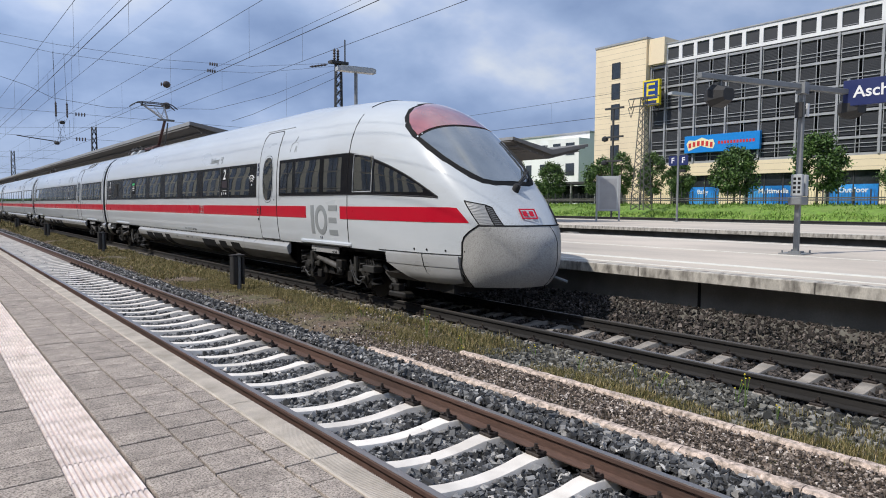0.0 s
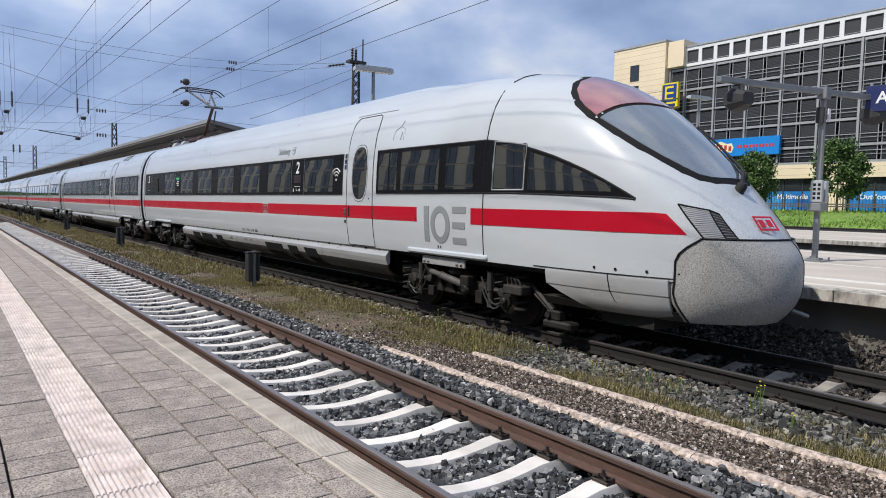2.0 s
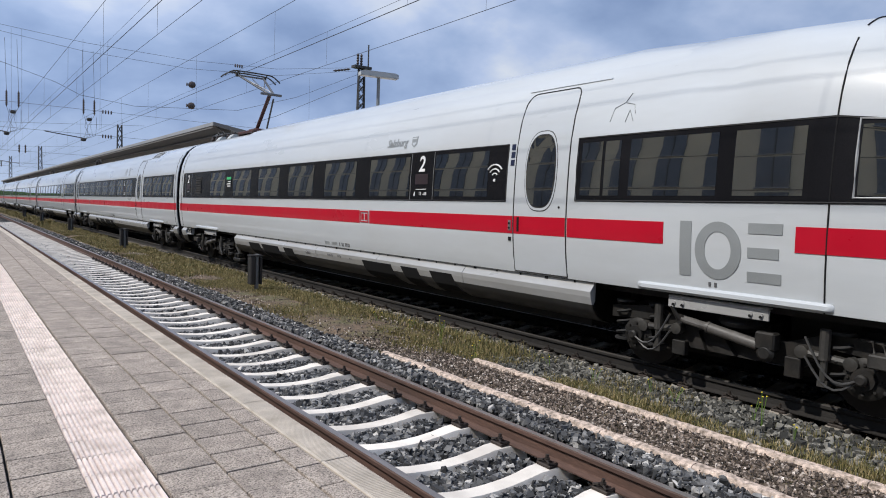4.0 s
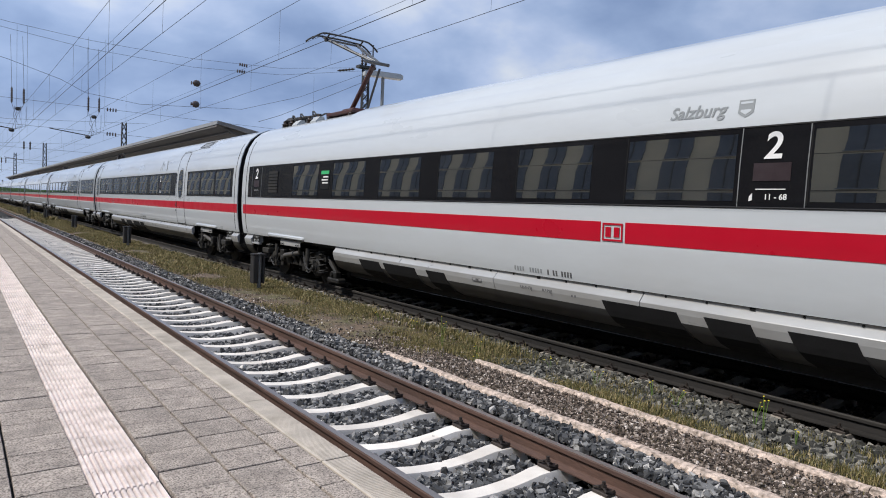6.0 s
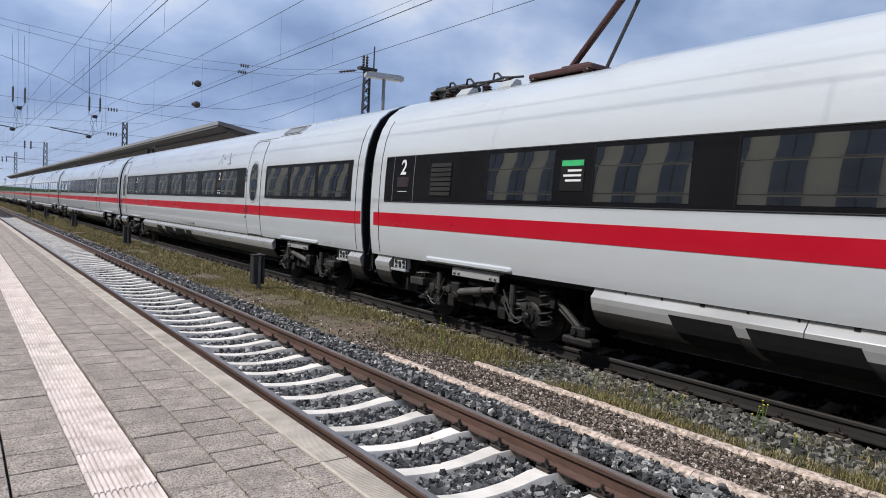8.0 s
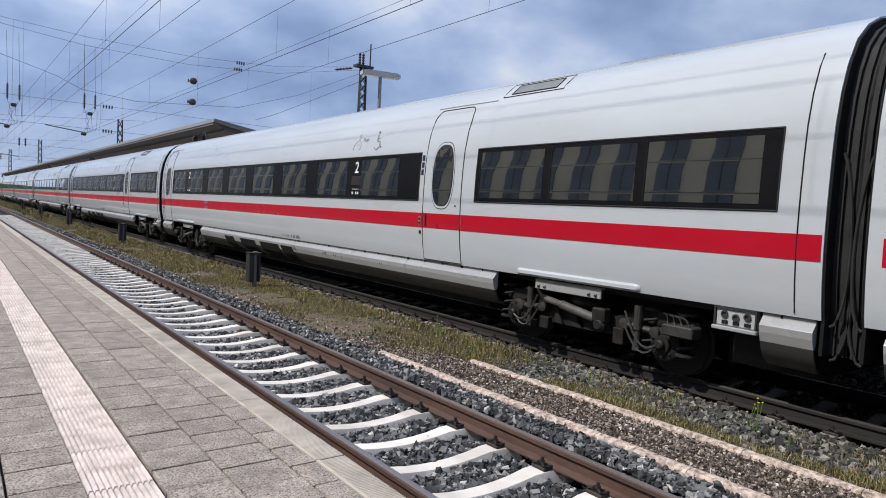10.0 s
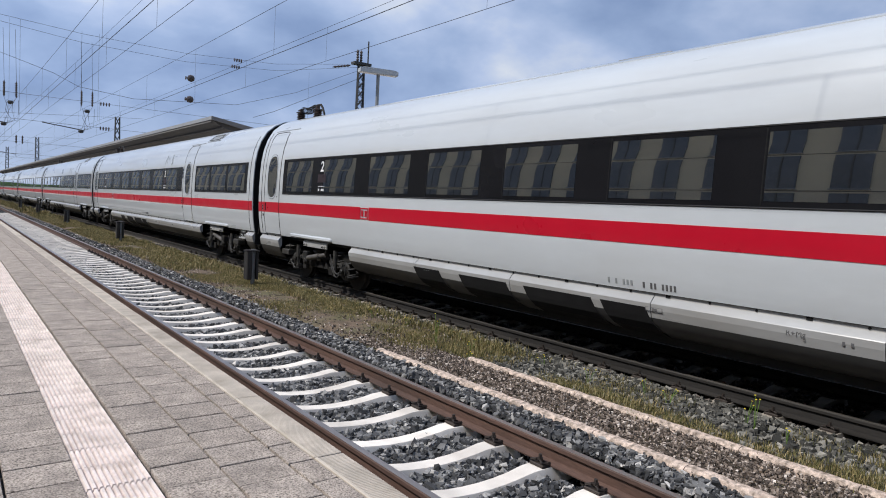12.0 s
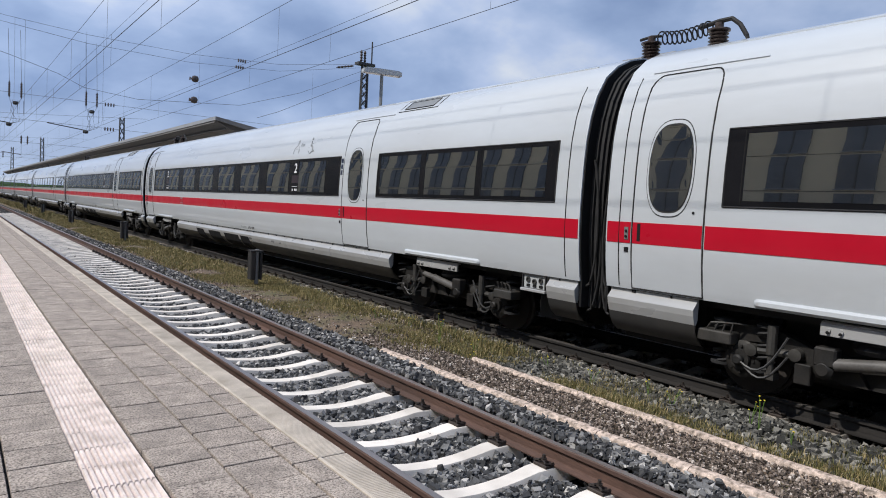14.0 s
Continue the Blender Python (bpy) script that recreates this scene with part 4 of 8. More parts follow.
def coach_end(car, v, way):
    """Bellows and added dark end plate; way: -1 at the front end, 1 at the rear."""
    def ring(k, drop):
        half = [(w * k, z - drop * (z - 1.0)) for w, z in SECTION]
        return [(-w, z) for w, z in half] + [(w, z) for w, z in half[-2::-1]] + [(half[0][0], 0.7), (-half[0][0], 0.7)]
    # black plate laid over the white body end so the gap stays dark
    bm = bmesh.new()
    prism(bm, ring(0.985, 0.006), *sorted((v - way * 0.03, v + way * 0.004)))
    bmesh.ops.recalc_face_normals(bm, faces=bm.faces)
    part("end_wall", bm, M_SEAM, car, "added black plate that darkens the coach gap")
    bm = bmesh.new()
    for k in range(4):
        prism(bm, ring(0.84 if k % 2 else 0.87, 0.03 if k % 2 else 0.02), *sorted((v + way * (0.006 + 0.045 * k), v + way * (0.053 + 0.045 * k))))
    bmesh.ops.recalc_face_normals(bm, faces=bm.faces)
    part("gangway_bellows", bm, M_RUBBER, car, "black rubber gangway bellows")
    for k in range(2):
        # hoses hanging in a loop beside the bellows
        pts = [(-1.25 + 0.06 * k, v + way * (0.03 + (0.13 + 0.03 * k) * math.sin(i / 12 * math.pi)), 2.75 - 0.35 * k - 1.75 * math.sin(i / 24 * math.pi) ** 1.5) for i in range(13)]
        part("jumper_cable", tube(bmesh.new(), pts, 0.017, 6), M_RUBBER, car, smooth=True)


def underframe(car, v0, v1, cuts):
    bm = bmesh.new()
    box(bm, -1.05, 1.05, v0, v1, 0.95, 1.10)
    for a, b in cuts:
        box(bm, -0.98, 0.98, a, b, 0.38, 0.96)
    part("underframe", bm, M_UNDER, car, "soiled underfloor equipment with body shade painted in")


def roof_detail(car, v0, v1, nose=False):
    bm = bmesh.new()
    for x in (-0.72, 0.72):
        pts = [(x, v, top_height(v, x, nose) + 0.004) for v in np.arange(v0, v1, 1.5)]
        tube(bm, pts, 0.012, 5)
    part("roof_seam", bm, M_WHITE, car)


def small_marks(car, spots, nose=False, material=None):
    """Small inspection marks, bolts and stencil bars along the skirt."""
    for v, z, w, h in spots:
        n = max(2, int(w / 0.055))
        for i in range(n):
            if n < 6 or i not in (n // 2, n - 2):
                a = v + w * i / n
                part("stencil_bar", side_patch([(a, z, z + h), (a + 0.028, z, z + h)], nose, 0.006 if z > 1.06 else 0.033, n=1), material or M_STENCIL, car)


def load_mark(car, v, z, nose=False):
    """A stencilled frame in two rows with plain bars."""
    x = -half_width(v, z, nose) - 0.035
    mark = part("load_mark", boxes((x, x + 0.02, v - 0.12, v + 0.12, z, z + 0.006), (x, x + 0.02, v - 0.12, v + 0.12, z + 0.094, z + 0.1), (x, x + 0.02, v - 0.12, v + 0.12, z + 0.047, z + 0.053),
                                   (x, x + 0.02, v - 0.12, v - 0.114, z + 0.006, z + 0.094), (x, x + 0.02, v + 0.114, v + 0.12, z + 0.006, z + 0.094)), M_STENCIL, car)
    for a, b in ((-0.09, 0.06), (0.01, 0.06), (-0.04, 0.012)):
        part("stencil_bar", boxes((x, x + 0.02, v + a, v + a + 0.07, z + b, z + b + 0.028)), M_STENCIL, mark)


def coach_layout(car):
    """An intermediate coach; its front coupling lies at v = 0."""
    part("body", body_shell(PITCH - 0.30, False, 0.17), M_WHITE, car, "glossy white coach body", smooth=True)
    far_side(car, 0.7, 25.2)
    for a, b in ((0.19, 5.96), (7.10, 19.62), (19.98, 24.18), (25.21, 25.58)):
        part("stripe", side_patch(flat_cols(a, b, 1.655, 1.924), False, 0.006), M_RED, car, "red waist stripe", smooth=True)
    emblem(car, 19.8, 1.79, False)
    windows(car, 0.655, 5.62, first=0.2, pitch=1.62)
    windows(car, 7.24, 23.99, first=0.72)
    door(car, 5.98, 7.08)
    door(car, 24.20, 25.19)
    for v in (0.43, 25.39):
        part("end_seam", side_line([(v, z) for z in np.arange(1.1, 3.95, 0.15)], False, 0.008), M_SEAM, car)
    for v, txt in ((9.6, "2"), (21.8, "2")):
        side_word(txt, 0.34, v, 2.80, False, M_LABELWHITE, car, "class_number", 0.014, True)
        part("class_display", side_patch([(v - 0.20, 2.44, 2.63), (v + 0.20, 2.44, 2.63)], False, 0.011, n=2), M_DISPLAY, car, "dark reservation display")
        part("class_rule", side_patch([(v - 0.16, 2.345, 2.355), (v + 0.16, 2.345, 2.355)], False, 0.014, n=1), M_LABELWHITE, car)
        for d in (-0.13, -0.05, 0.10):
            part("class_bar", side_patch([(v + d, 2.24, 2.295), (v + d + 0.05, 2.24, 2.295)], False, 0.014, n=1), M_LABELWHITE, car)
    for k in range(3):
        part("pictogram", side_patch([(7.13, 2.62 + 0.13 * k, 2.72 + 0.13 * k), (7.20, 2.62 + 0.13 * k, 2.72 + 0.13 * k)], False, 0.008, n=1), M_LABELBLUE, car)
    # grey symbols above the windows: a wheelchair, a raised finger and the word beside it
    bm = bmesh.new()
    wheel = [(8.95 + 0.105 * math.cos(radians(d)), 3.275 + 0.105 * math.sin(radians(d))) for d in range(70, 331, 20)]
    for pts, r in ((wheel, 0.011), ([(8.965, 3.47), (8.955, 3.40), (8.94, 3.335), (8.85, 3.33), (8.80, 3.21), (8.76, 3.225)], 0.014), ([(8.955, 3.41), (8.87, 3.40)], 0.010)):
        tube(bm, [(-half_width(v, z, False) - 0.003, v, z) for v, z in pts], r, 5)
    lathe(bm, [(0.034, 0), (0.034, 0.012), (0, 0.012)], (-1, 0, 0.3), (-half_width(8.97, 3.53, False), 8.97, 3.53), 10)
    part("wheelchair_symbol", bm, M_GREYPAINT, car, "grey wheelchair symbol")
    bm = bmesh.new()
    for pts in ([(9.92, 3.19), (9.89, 3.30), (9.82, 3.36), (9.76, 3.38), (9.75, 3.52), (9.72, 3.54), (9.70, 3.51), (9.71, 3.38), (9.63, 3.36), (9.60, 3.28), (9.64, 3.19)], [(9.80, 3.30), (9.72, 3.31), (9.66, 3.28)]):
        tube(bm, [(-half_width(v, z, False) - 0.002, v, z) for v, z in pts], 0.006, 5)
    part("finger_symbol", bm, M_GREYPAINT, car, "grey outline of a raised finger")
    side_word("Psst", 0.13, 9.44, 3.40, False, M_GREYPAINT, car, "symbol_lettering", 0.008)
    underframe(car, 0.3, 25.5, ((0.3, 1.25), (5.6, 20.2), (24.35, 25.5)))
    skirt(car, 5.1, 20.5, dark=((12.88, 13.59), (13.75, 15.06), (15.45, 16.63), (17.2, 17.99)))
    skirt(car, 0.22, 0.78)
    socket_panel(car, 0.84, 1.30, False)
    skirt(car, 24.28, 25.55)
    for v in (3.45, 22.45):
        bogie(car, v, v > 10)
        side_lip(car, v - 1.12, v + 1.13, False)
    coach_end(car, 0.15, -1)
    coach_end(car, PITCH - 0.28, 1)
    roof_detail(car, 0.6, 25.3)
    # roof insulators over the rear coupling with a coiled jumper
    for v in (25.06, 26.14):
        bm = bmesh.new()
        lathe(bm, [(0.12, 0), (0.12, 0.03)] + [(0.09 + 0.045 * (k % 2), 0.04 + 0.024 * k) for k in range(9)] + [(0.15, 0.25), (0.15, 0.27), (0.06, 0.29), (0.06, 0.36), (0, 0.36)], (0, 0, 1), (0.0, v, 4.335), 16)
        part("roof_insulator", bm, M_INSUL, car, "ribbed dark roof insulator", smooth=True)
    bm = bmesh.new()
    tube(bm, [(0.09 * math.cos(a), 25.20 + 0.80 * a / 62, 4.66 - 0.05 * math.sin(a / 62 * math.pi) + 0.09 * math.sin(a)) for a in np.arange(0, 62, 0.5)], 0.012, 5)
    part("coiled_jumper", bm, M_RUBBER, car, "black coiled jumper cable", smooth=True)
    bm = bmesh.new()
    tube(bm, [(0, 25.35, 4.68), (0, 25.06, 4.72), (0, 24.88, 4.72), (0, 24.76, 4.62), (0, 24.66, 4.46), (0, 24.60, 4.33)], 0.032, 7)
    part("roof_lead", bm, M_RUBBER, car, "thick black roof cable", smooth=True)
    part("roof_lead", tube(bmesh.new(), [(0, 25.98, 4.68), (0, 26.14, 4.70), (0, 26.34, 4.68)], 0.022, 6), M_RUBBER, car, smooth=True)
    # roof hatch with a grey ventilation grille
    hatch = part("roof_hatch", side_patch(flat_cols(4.10, 5.42, 3.885, 4.13, 0.3), False, 0.004), M_WHITE, car, "white roof hatch with a grey grille", smooth=True)
    loop = [(4.10, 3.885), (4.10, 3.97), (4.10, 4.05), (4.10, 4.13), (4.76, 4.13), (5.42, 4.13), (5.42, 4.05), (5.42, 3.97), (5.42, 3.885), (4.76, 3.885), (4.10, 3.885)]
    part("hatch_joint", side_line(loop, False, 0.007, off=0.006), M_SEAM, hatch)
    grille = part("grille", side_patch(flat_cols(4.26, 5.24, 3.925, 4.095, 0.3), False, 0.009), M_POLE, hatch, "grey mesh grille", smooth=True)
    loop = [(4.26, 3.925), (4.26, 4.01), (4.26, 4.095), (4.75, 4.095), (5.24, 4.095), (5.24, 4.01), (5.24, 3.925), (4.75, 3.925), (4.26, 3.925)]
    part("grille_frame", side_line(loop, False, 0.009, off=0.010), M_SEAM, hatch)
    # panel joints along the lower flank and stencilled marks
    small_marks(car, ((12.47, 1.105, 0.50, 0.075), (10.5, 0.83, 0.16, 0.05), (8.5, 0.83, 0.16, 0.05), (17.5, 0.83, 0.2, 0.05)))
    small_marks(car, ((13.1, 1.115, 0.42, 0.066),), material=M_GREYPAINT)
    load_mark(car, 12.75, 0.83)
    side_word("R+Mg", 0.085, 11.05, 0.865, False, M_STENCIL, car, "brake_lettering", 0.035)


def ellipse_cols(v0, v1, lo, hi, n=16):
    return [(v0 + (v1 - v0) * i / n, lo(i / n), hi(i / n)) for i in range(n + 1)]


def top_patch(rows, off):
    """A skin on the nose seen from above. rows: (v, half width, how far its middle bows forward)."""
    bm = bmesh.new()
    out_rows = []
    for row in rows:
        v0, w, bow = (*row, 0.0)[:3]
        line = []
        for i in range(25):
            x = w * math.sin((i / 12 - 1) * math.pi / 2)
            v = v0 - bow * (1 - (x / w) ** 2)
            z = top_height(v, x, True)
            line.append((x, v - off * 0.6, z + off * 0.8))
        out_rows.append(line)
    grid(bm, out_rows)
    r = bmesh.ops.extrude_face_region(bm, geom=bm.faces[:])
    bmesh.ops.translate(bm, vec=(0, 0.02, -0.03), verts=[e for e in r["geom"] if isinstance(e, bmesh.types.BMVert)])
    bmesh.ops.recalc_face_normals(bm, faces=bm.faces)
    return bm


def pantograph(car, v):
    """A single-arm pantograph, raised; v: its foot."""
    bm = bmesh.new()
    box(bm, -0.45, 0.45, v - 0.9, v + 0.5, 4.34, 4.43, bevel=0.02)
    box(bm, -0.3, 0.3, v - 0.7, v - 0.1, 4.43, 4.50, bevel=0.02)
    tube(bm, [(0, v, 4.47), (0, v - 1.13, 5.54)], 0.06, 10)
    root = part("pantograph", bm, M_PANRED, car, "raised pantograph with dull red frame and lower arm", smooth=True)
    for x, y in ((-0.4, 0.4), (0.4, 0.4), (-0.4, -0.8), (0.4, -0.8)):
        bm = bmesh.new()
        lathe(bm, [(0.08, 0)] + [(0.055 + 0.035 * (k % 2), 0.02 + 0.02 * k) for k in range(9)] + [(0.05, 0.2)], (0, 0, 1), (x, v + y, 4.16), 10)
        part("insulator", bm, M_INSUL, root, smooth=True)
    bm = bmesh.new()
    tube(bm, [(0.06, v - 0.75, 4.40), (0.06, v - 1.33, 5.42)], 0.03, 8)
    part("control_rod", bm, M_MAST, root)
    bm = bmesh.new()
    for s in (-1, 1):
        tube(bm, [(s * 0.08, v - 1.30, 5.56), (s * 0.45, v + 0.55, 6.38)], 0.038, 8)
        tube(bm, [(s * 0.12, v - 1.05, 5.66), (-s * 0.30, v + 0.1, 6.18)], 0.014, 6)
    tube(bm, [(-0.35, v - 1.28, 5.56), (0.35, v - 1.28, 5.56)], 0.042, 8)
    tube(bm, [(-0.5, v + 0.55, 6.38), (0.5, v + 0.55, 6.38)], 0.03, 8)
    tube(bm, [(0, v - 1.2, 5.5), (0.02, v + 0.5, 6.32)], 0.014, 6)
    part("upper_arm", bm, M_PANGREY, root, smooth=True)
    bm = bmesh.new()
    for y in (0.36, 0.74):
        pts = [(x, v + y, 6.50 - 0.02 * abs(x) - (max(0, abs(x) - 0.62) ** 1.6) * 1.05) for x in np.linspace(-0.98, 0.98, 21)]
        tube(bm, pts, 0.024, 6)
    for s in (-0.5, 0.5):
        tube(bm, [(s, v + 0.36, 6.47), (s, v + 0.55, 6.38), (s, v + 0.74, 6.47)], 0.022, 6)
        lathe(bm, [(0.05, 0), (0.05, 0.1), (0, 0.1)], (0, 0, 1), (s, v + 0.55, 6.33), 8)
    part("pan_head", bm, M_MAST, root, "dark double contact strips with bent horns", smooth=True)
    # roof gear behind the pantograph: ribbed posts, flat bus bars, switchgear and arched leads
    for i, y in enumerate((1.1, 1.7, 2.3, 2.9, 3.4)):
        for x in (-0.36, 0.32):
            bm = bmesh.new()
            lathe(bm, [(0.10, 0)] + [(0.065 + 0.04 * (k % 2), 0.02 + 0.020 * k) for k in range(9)] + [(0.05, 0.20), (0.05, 0.25), (0, 0.25)], (0, 0, 1), (x, v + y, 4.22), 10)
            part("roof_insulator", bm, M_INSUL, car, smooth=True)
    for x, z in ((-0.36, 4.48), (0.32, 4.48), (-0.10, 4.53)):
        bm = bmesh.new()
        tube(bm, [(x, v + 1.0 + 0.25 * k, z + 0.018 * math.sin(2.4 * k + 3 * x)) for k in range(11)], 0.024, 6)
        part("busbar", bm, M_BLACKBOX, car, smooth=True)
    bm = bmesh.new()
    for y in (1.25, 2.05, 2.6):
        tube(bm, [(-0.36, v + y, 4.47), (-0.40, v + y + 0.1, 4.58), (-0.36, v + y + 0.25, 4.60), (-0.30, v + y + 0.36, 4.47)], 0.02, 6)
    part("arched_lead", bm, M_BLACKBOX, car, smooth=True)
    bm = bmesh.new()
    box(bm, -0.30, 0.15, v + 2.45, v + 3.05, 4.27, 4.56, bevel=0.04)
    lathe(bm, [(0.13, 0), (0.15, 0.05), (0.15, 0.35), (0.12, 0.42), (0, 0.42)], (0, 1, 0), (-0.18, v + 3.1, 4.46), 12)
    part("roof_gear", bm, M_BLACKBOX, car, "dark switchgear on the roof", smooth=True)
    for y in (0.75, 1.95):
        bm = bmesh.new()
        prism(bm, [(-0.62, 4.1), (-0.62, 4.25), (-0.5, 4.38), (-0.38, 4.38), (-0.3, 4.1)], v + y, v + y + 0.35)
        bmesh.ops.recalc_face_normals(bm, faces=bm.faces)
        part("roof_cover", bm, M_LAMPGREY, car)
    return root


def end_car_layout(car):
    """The leading car; its nose tip lies at v = 0 and its rear coupling at v = 27.95."""
    L = 27.73
    part("body", body_shell(L, True), M_CABWHITE, car, "glossy white streamlined cab car body", smooth=True)
    far_side(car, 4.5, 27.3, True)
    # waist stripe, broken by the large lettering and the emblem
    part("stripe", side_patch([(1.30, 1.655, 1.665), (1.42, 1.655, 1.78), (1.56, 1.655, 1.912)] + flat_cols(1.72, 5.04, 1.655, 1.924, 0.25), True, 0.006), M_RED, car, "red waist stripe", smooth=True)
    for a, b in ((6.60, 8.16), (9.28, 13.60), (14.00, 27.60)):
        part("stripe", side_patch(flat_cols(a, b, 1.655, 1.924), True, 0.006), M_RED, car, "red waist stripe", smooth=True)
    emblem(car, 13.80, 1.79, True)
    # cab side glazing tapering to a point
    arc = [(1.96, 2.09, 2.105), (2.15, 2.11, 2.21), (2.4, 2.12, 2.34), (2.7, 2.13, 2.48), (3.0, 2.14, 2.60), (3.3, 2.15, 2.71), (3.7, 2.16, 2.83), (4.05, 2.17, 2.92), (4.4, 2.17, 2.98), (4.74, 2.17, 3.03)]
    cab = part("window_band", side_patch(arc + flat_cols(5.2, 8.02, 2.17, 3.03), True, 0.004), M_BAND, car, "dark glazed band tapering to a point", smooth=True)
    part("band_seal", side_line([(v, b) for v, a, b in arc] + [(v, 3.03) for v in (5.5, 6.5, 7.5, 8.03)] + [(8.03, 2.6), (8.03, 2.17)] + [(v, 2.17) for v in (7, 6, 5)] + [(v, a) for v, a, b in arc[::-1]], True, 0.012), M_RUBBER, cab)
    part("pane", side_patch(flat_cols(3.86, 4.50, 2.24, 2.93, 0.2), True, 0.008), M_GLASS, cab, smooth=True)
    fr = [(3.84, 2.22), (3.84, 2.6), (3.84, 2.90), (4.2, 2.96), (4.53, 2.99), (4.53, 2.6), (4.53, 2.22), (4.2, 2.22), (3.84, 2.22)]
    part("window_frame", side_line(fr, True, 0.014, off=0.006), M_SILVER, cab, "bright metal frame of the cab window")
    part("pane", side_patch([(2.3, 2.19, 2.26), (2.8, 2.20, 2.48), (3.3, 2.21, 2.66), (3.76, 2.22, 2.79)], True, 0.008), M_GLASS, cab, smooth=True)
    for a, b in ((5.0, 5.75), (5.95, 7.15), (7.3, 7.55), (7.6, 7.95)):
        part("pane", side_patch(flat_cols(a, b, 2.24, 2.96, 0.4), True, 0.008), M_GLASS, cab, smooth=True)
    windows(car, 9.45, 27.2, True, first=0.45, skip=((11.38, 12.14), (21.9, 22.55), (24.9, 27.2)))
    door(car, 8.18, 9.26, True)
    # seams round the body
    for v in (4.74,):
        part("body_seam", side_line([(v, z) for z in np.arange(1.06, 3.9, 0.14)] , True, 0.009), M_SEAM, car)
        part("roof_seam_ring", tube(bmesh.new(), [(x, v, top_height(v, x, True) + 0.003) for x in np.linspace(-0.8, 0.8, 15)], 0.009, 5), M_SEAM, car)
    part("end_seam", side_line([(27.4, z) for z in np.arange(1.1, 3.95, 0.15)], True, 0.008), M_SEAM, car)
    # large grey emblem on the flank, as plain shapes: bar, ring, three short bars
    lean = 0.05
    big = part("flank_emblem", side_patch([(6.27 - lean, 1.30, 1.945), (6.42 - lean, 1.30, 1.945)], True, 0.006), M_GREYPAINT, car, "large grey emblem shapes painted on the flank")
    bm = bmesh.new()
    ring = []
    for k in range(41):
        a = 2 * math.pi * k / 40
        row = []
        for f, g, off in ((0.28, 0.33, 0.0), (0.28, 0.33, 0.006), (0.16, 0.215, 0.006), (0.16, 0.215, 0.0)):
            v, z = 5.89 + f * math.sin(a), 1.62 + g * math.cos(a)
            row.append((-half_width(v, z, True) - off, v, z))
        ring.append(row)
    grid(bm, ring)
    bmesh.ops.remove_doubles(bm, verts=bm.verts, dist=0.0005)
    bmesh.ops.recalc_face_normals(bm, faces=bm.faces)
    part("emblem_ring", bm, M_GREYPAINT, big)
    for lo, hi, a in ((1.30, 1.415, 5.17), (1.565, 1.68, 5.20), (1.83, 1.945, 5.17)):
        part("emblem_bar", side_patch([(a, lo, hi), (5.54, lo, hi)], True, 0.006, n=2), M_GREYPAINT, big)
    # words and marks
    side_word("Salzburg", 0.215, 12.73, 3.255, True, M_GREYPAINT, car, "name_lettering", 0.006, True, shear=0.22)
    crest = part("crest", side_patch([(12.04, 3.20, 3.345), (12.085, 3.165, 3.345), (12.13, 3.145, 3.345), (12.175, 3.165, 3.345), (12.22, 3.20, 3.345)], True, 0.005), M_GREYPAINT, car, "small grey coat of arms")
    part("crest_field", side_patch([(12.07, 3.215, 3.235), (12.13, 3.175, 3.235), (12.19, 3.215, 3.235)], True, 0.008, n=2), M_WHITE, crest)
    part("crest_field", side_patch([(12.06, 3.30, 3.325), (12.20, 3.30, 3.325)], True, 0.008, n=1), M_WHITE, crest)
    for v in (11.76, 26.55):
        side_word("2", 0.40, v, 2.80, True, M_LABELWHITE, car, "class_number", 0.014, True, shear=0.08)
        part("class_display", side_patch([(v - 0.20, 2.44, 2.63), (v + 0.20, 2.44, 2.63)], True, 0.011, n=2), M_DISPLAY, car, "dark reservation display")
        part("class_rule", side_patch([(v - 0.16, 2.345, 2.355), (v + 0.16, 2.345, 2.355)], True, 0.014, n=1), M_LABELWHITE, car)
        part("field_joint", side_line([(v + 0.36, 2.16), (v + 0.36, 2.6), (v + 0.36, 3.02)], True, 0.008), M_POLE, car)
        part("field_joint", side_line([(v - 0.36, 2.16), (v - 0.36, 2.6), (v - 0.36, 3.02)], True, 0.008), M_POLE, car)
    side_word("11 - 68", 0.085, 11.70, 2.265, True, M_LABELWHITE, car, "seat_numbers", 0.014, True)
    part("seat_symbol", side_patch([(11.95, 2.23, 2.31), (11.985, 2.22, 2.27)], True, 0.014, n=2), M_LABELWHITE, car)
    bm = bmesh.new()
    for r0 in (0.07, 0.14, 0.21):
        tube(bm, [(-(half_width(9.73, 2.6, True) + 0.012), 9.73 + r0 * math.sin(a), 2.52 + r0 * math.cos(a)) for a in np.linspace(-0.9, 0.9, 9)], 0.013, 5)
    lathe(bm, [(0.025, 0), (0.025, 0.01), (0, 0.01)], (-1, 0, 0), (-(half_width(9.73, 2.48, True) + 0.008), 9.73, 2.48), 8)
    part("wireless_symbol", bm, M_LABELWHITE, car)
    for k in range(3):
        part("pictogram", side_patch([(9.30, 2.70 + 0.12 * k, 2.79 + 0.12 * k), (9.38, 2.70 + 0.12 * k, 2.79 + 0.12 * k)], True, 0.008, n=1), M_LABELBLUE, car)
    bm = bmesh.new()
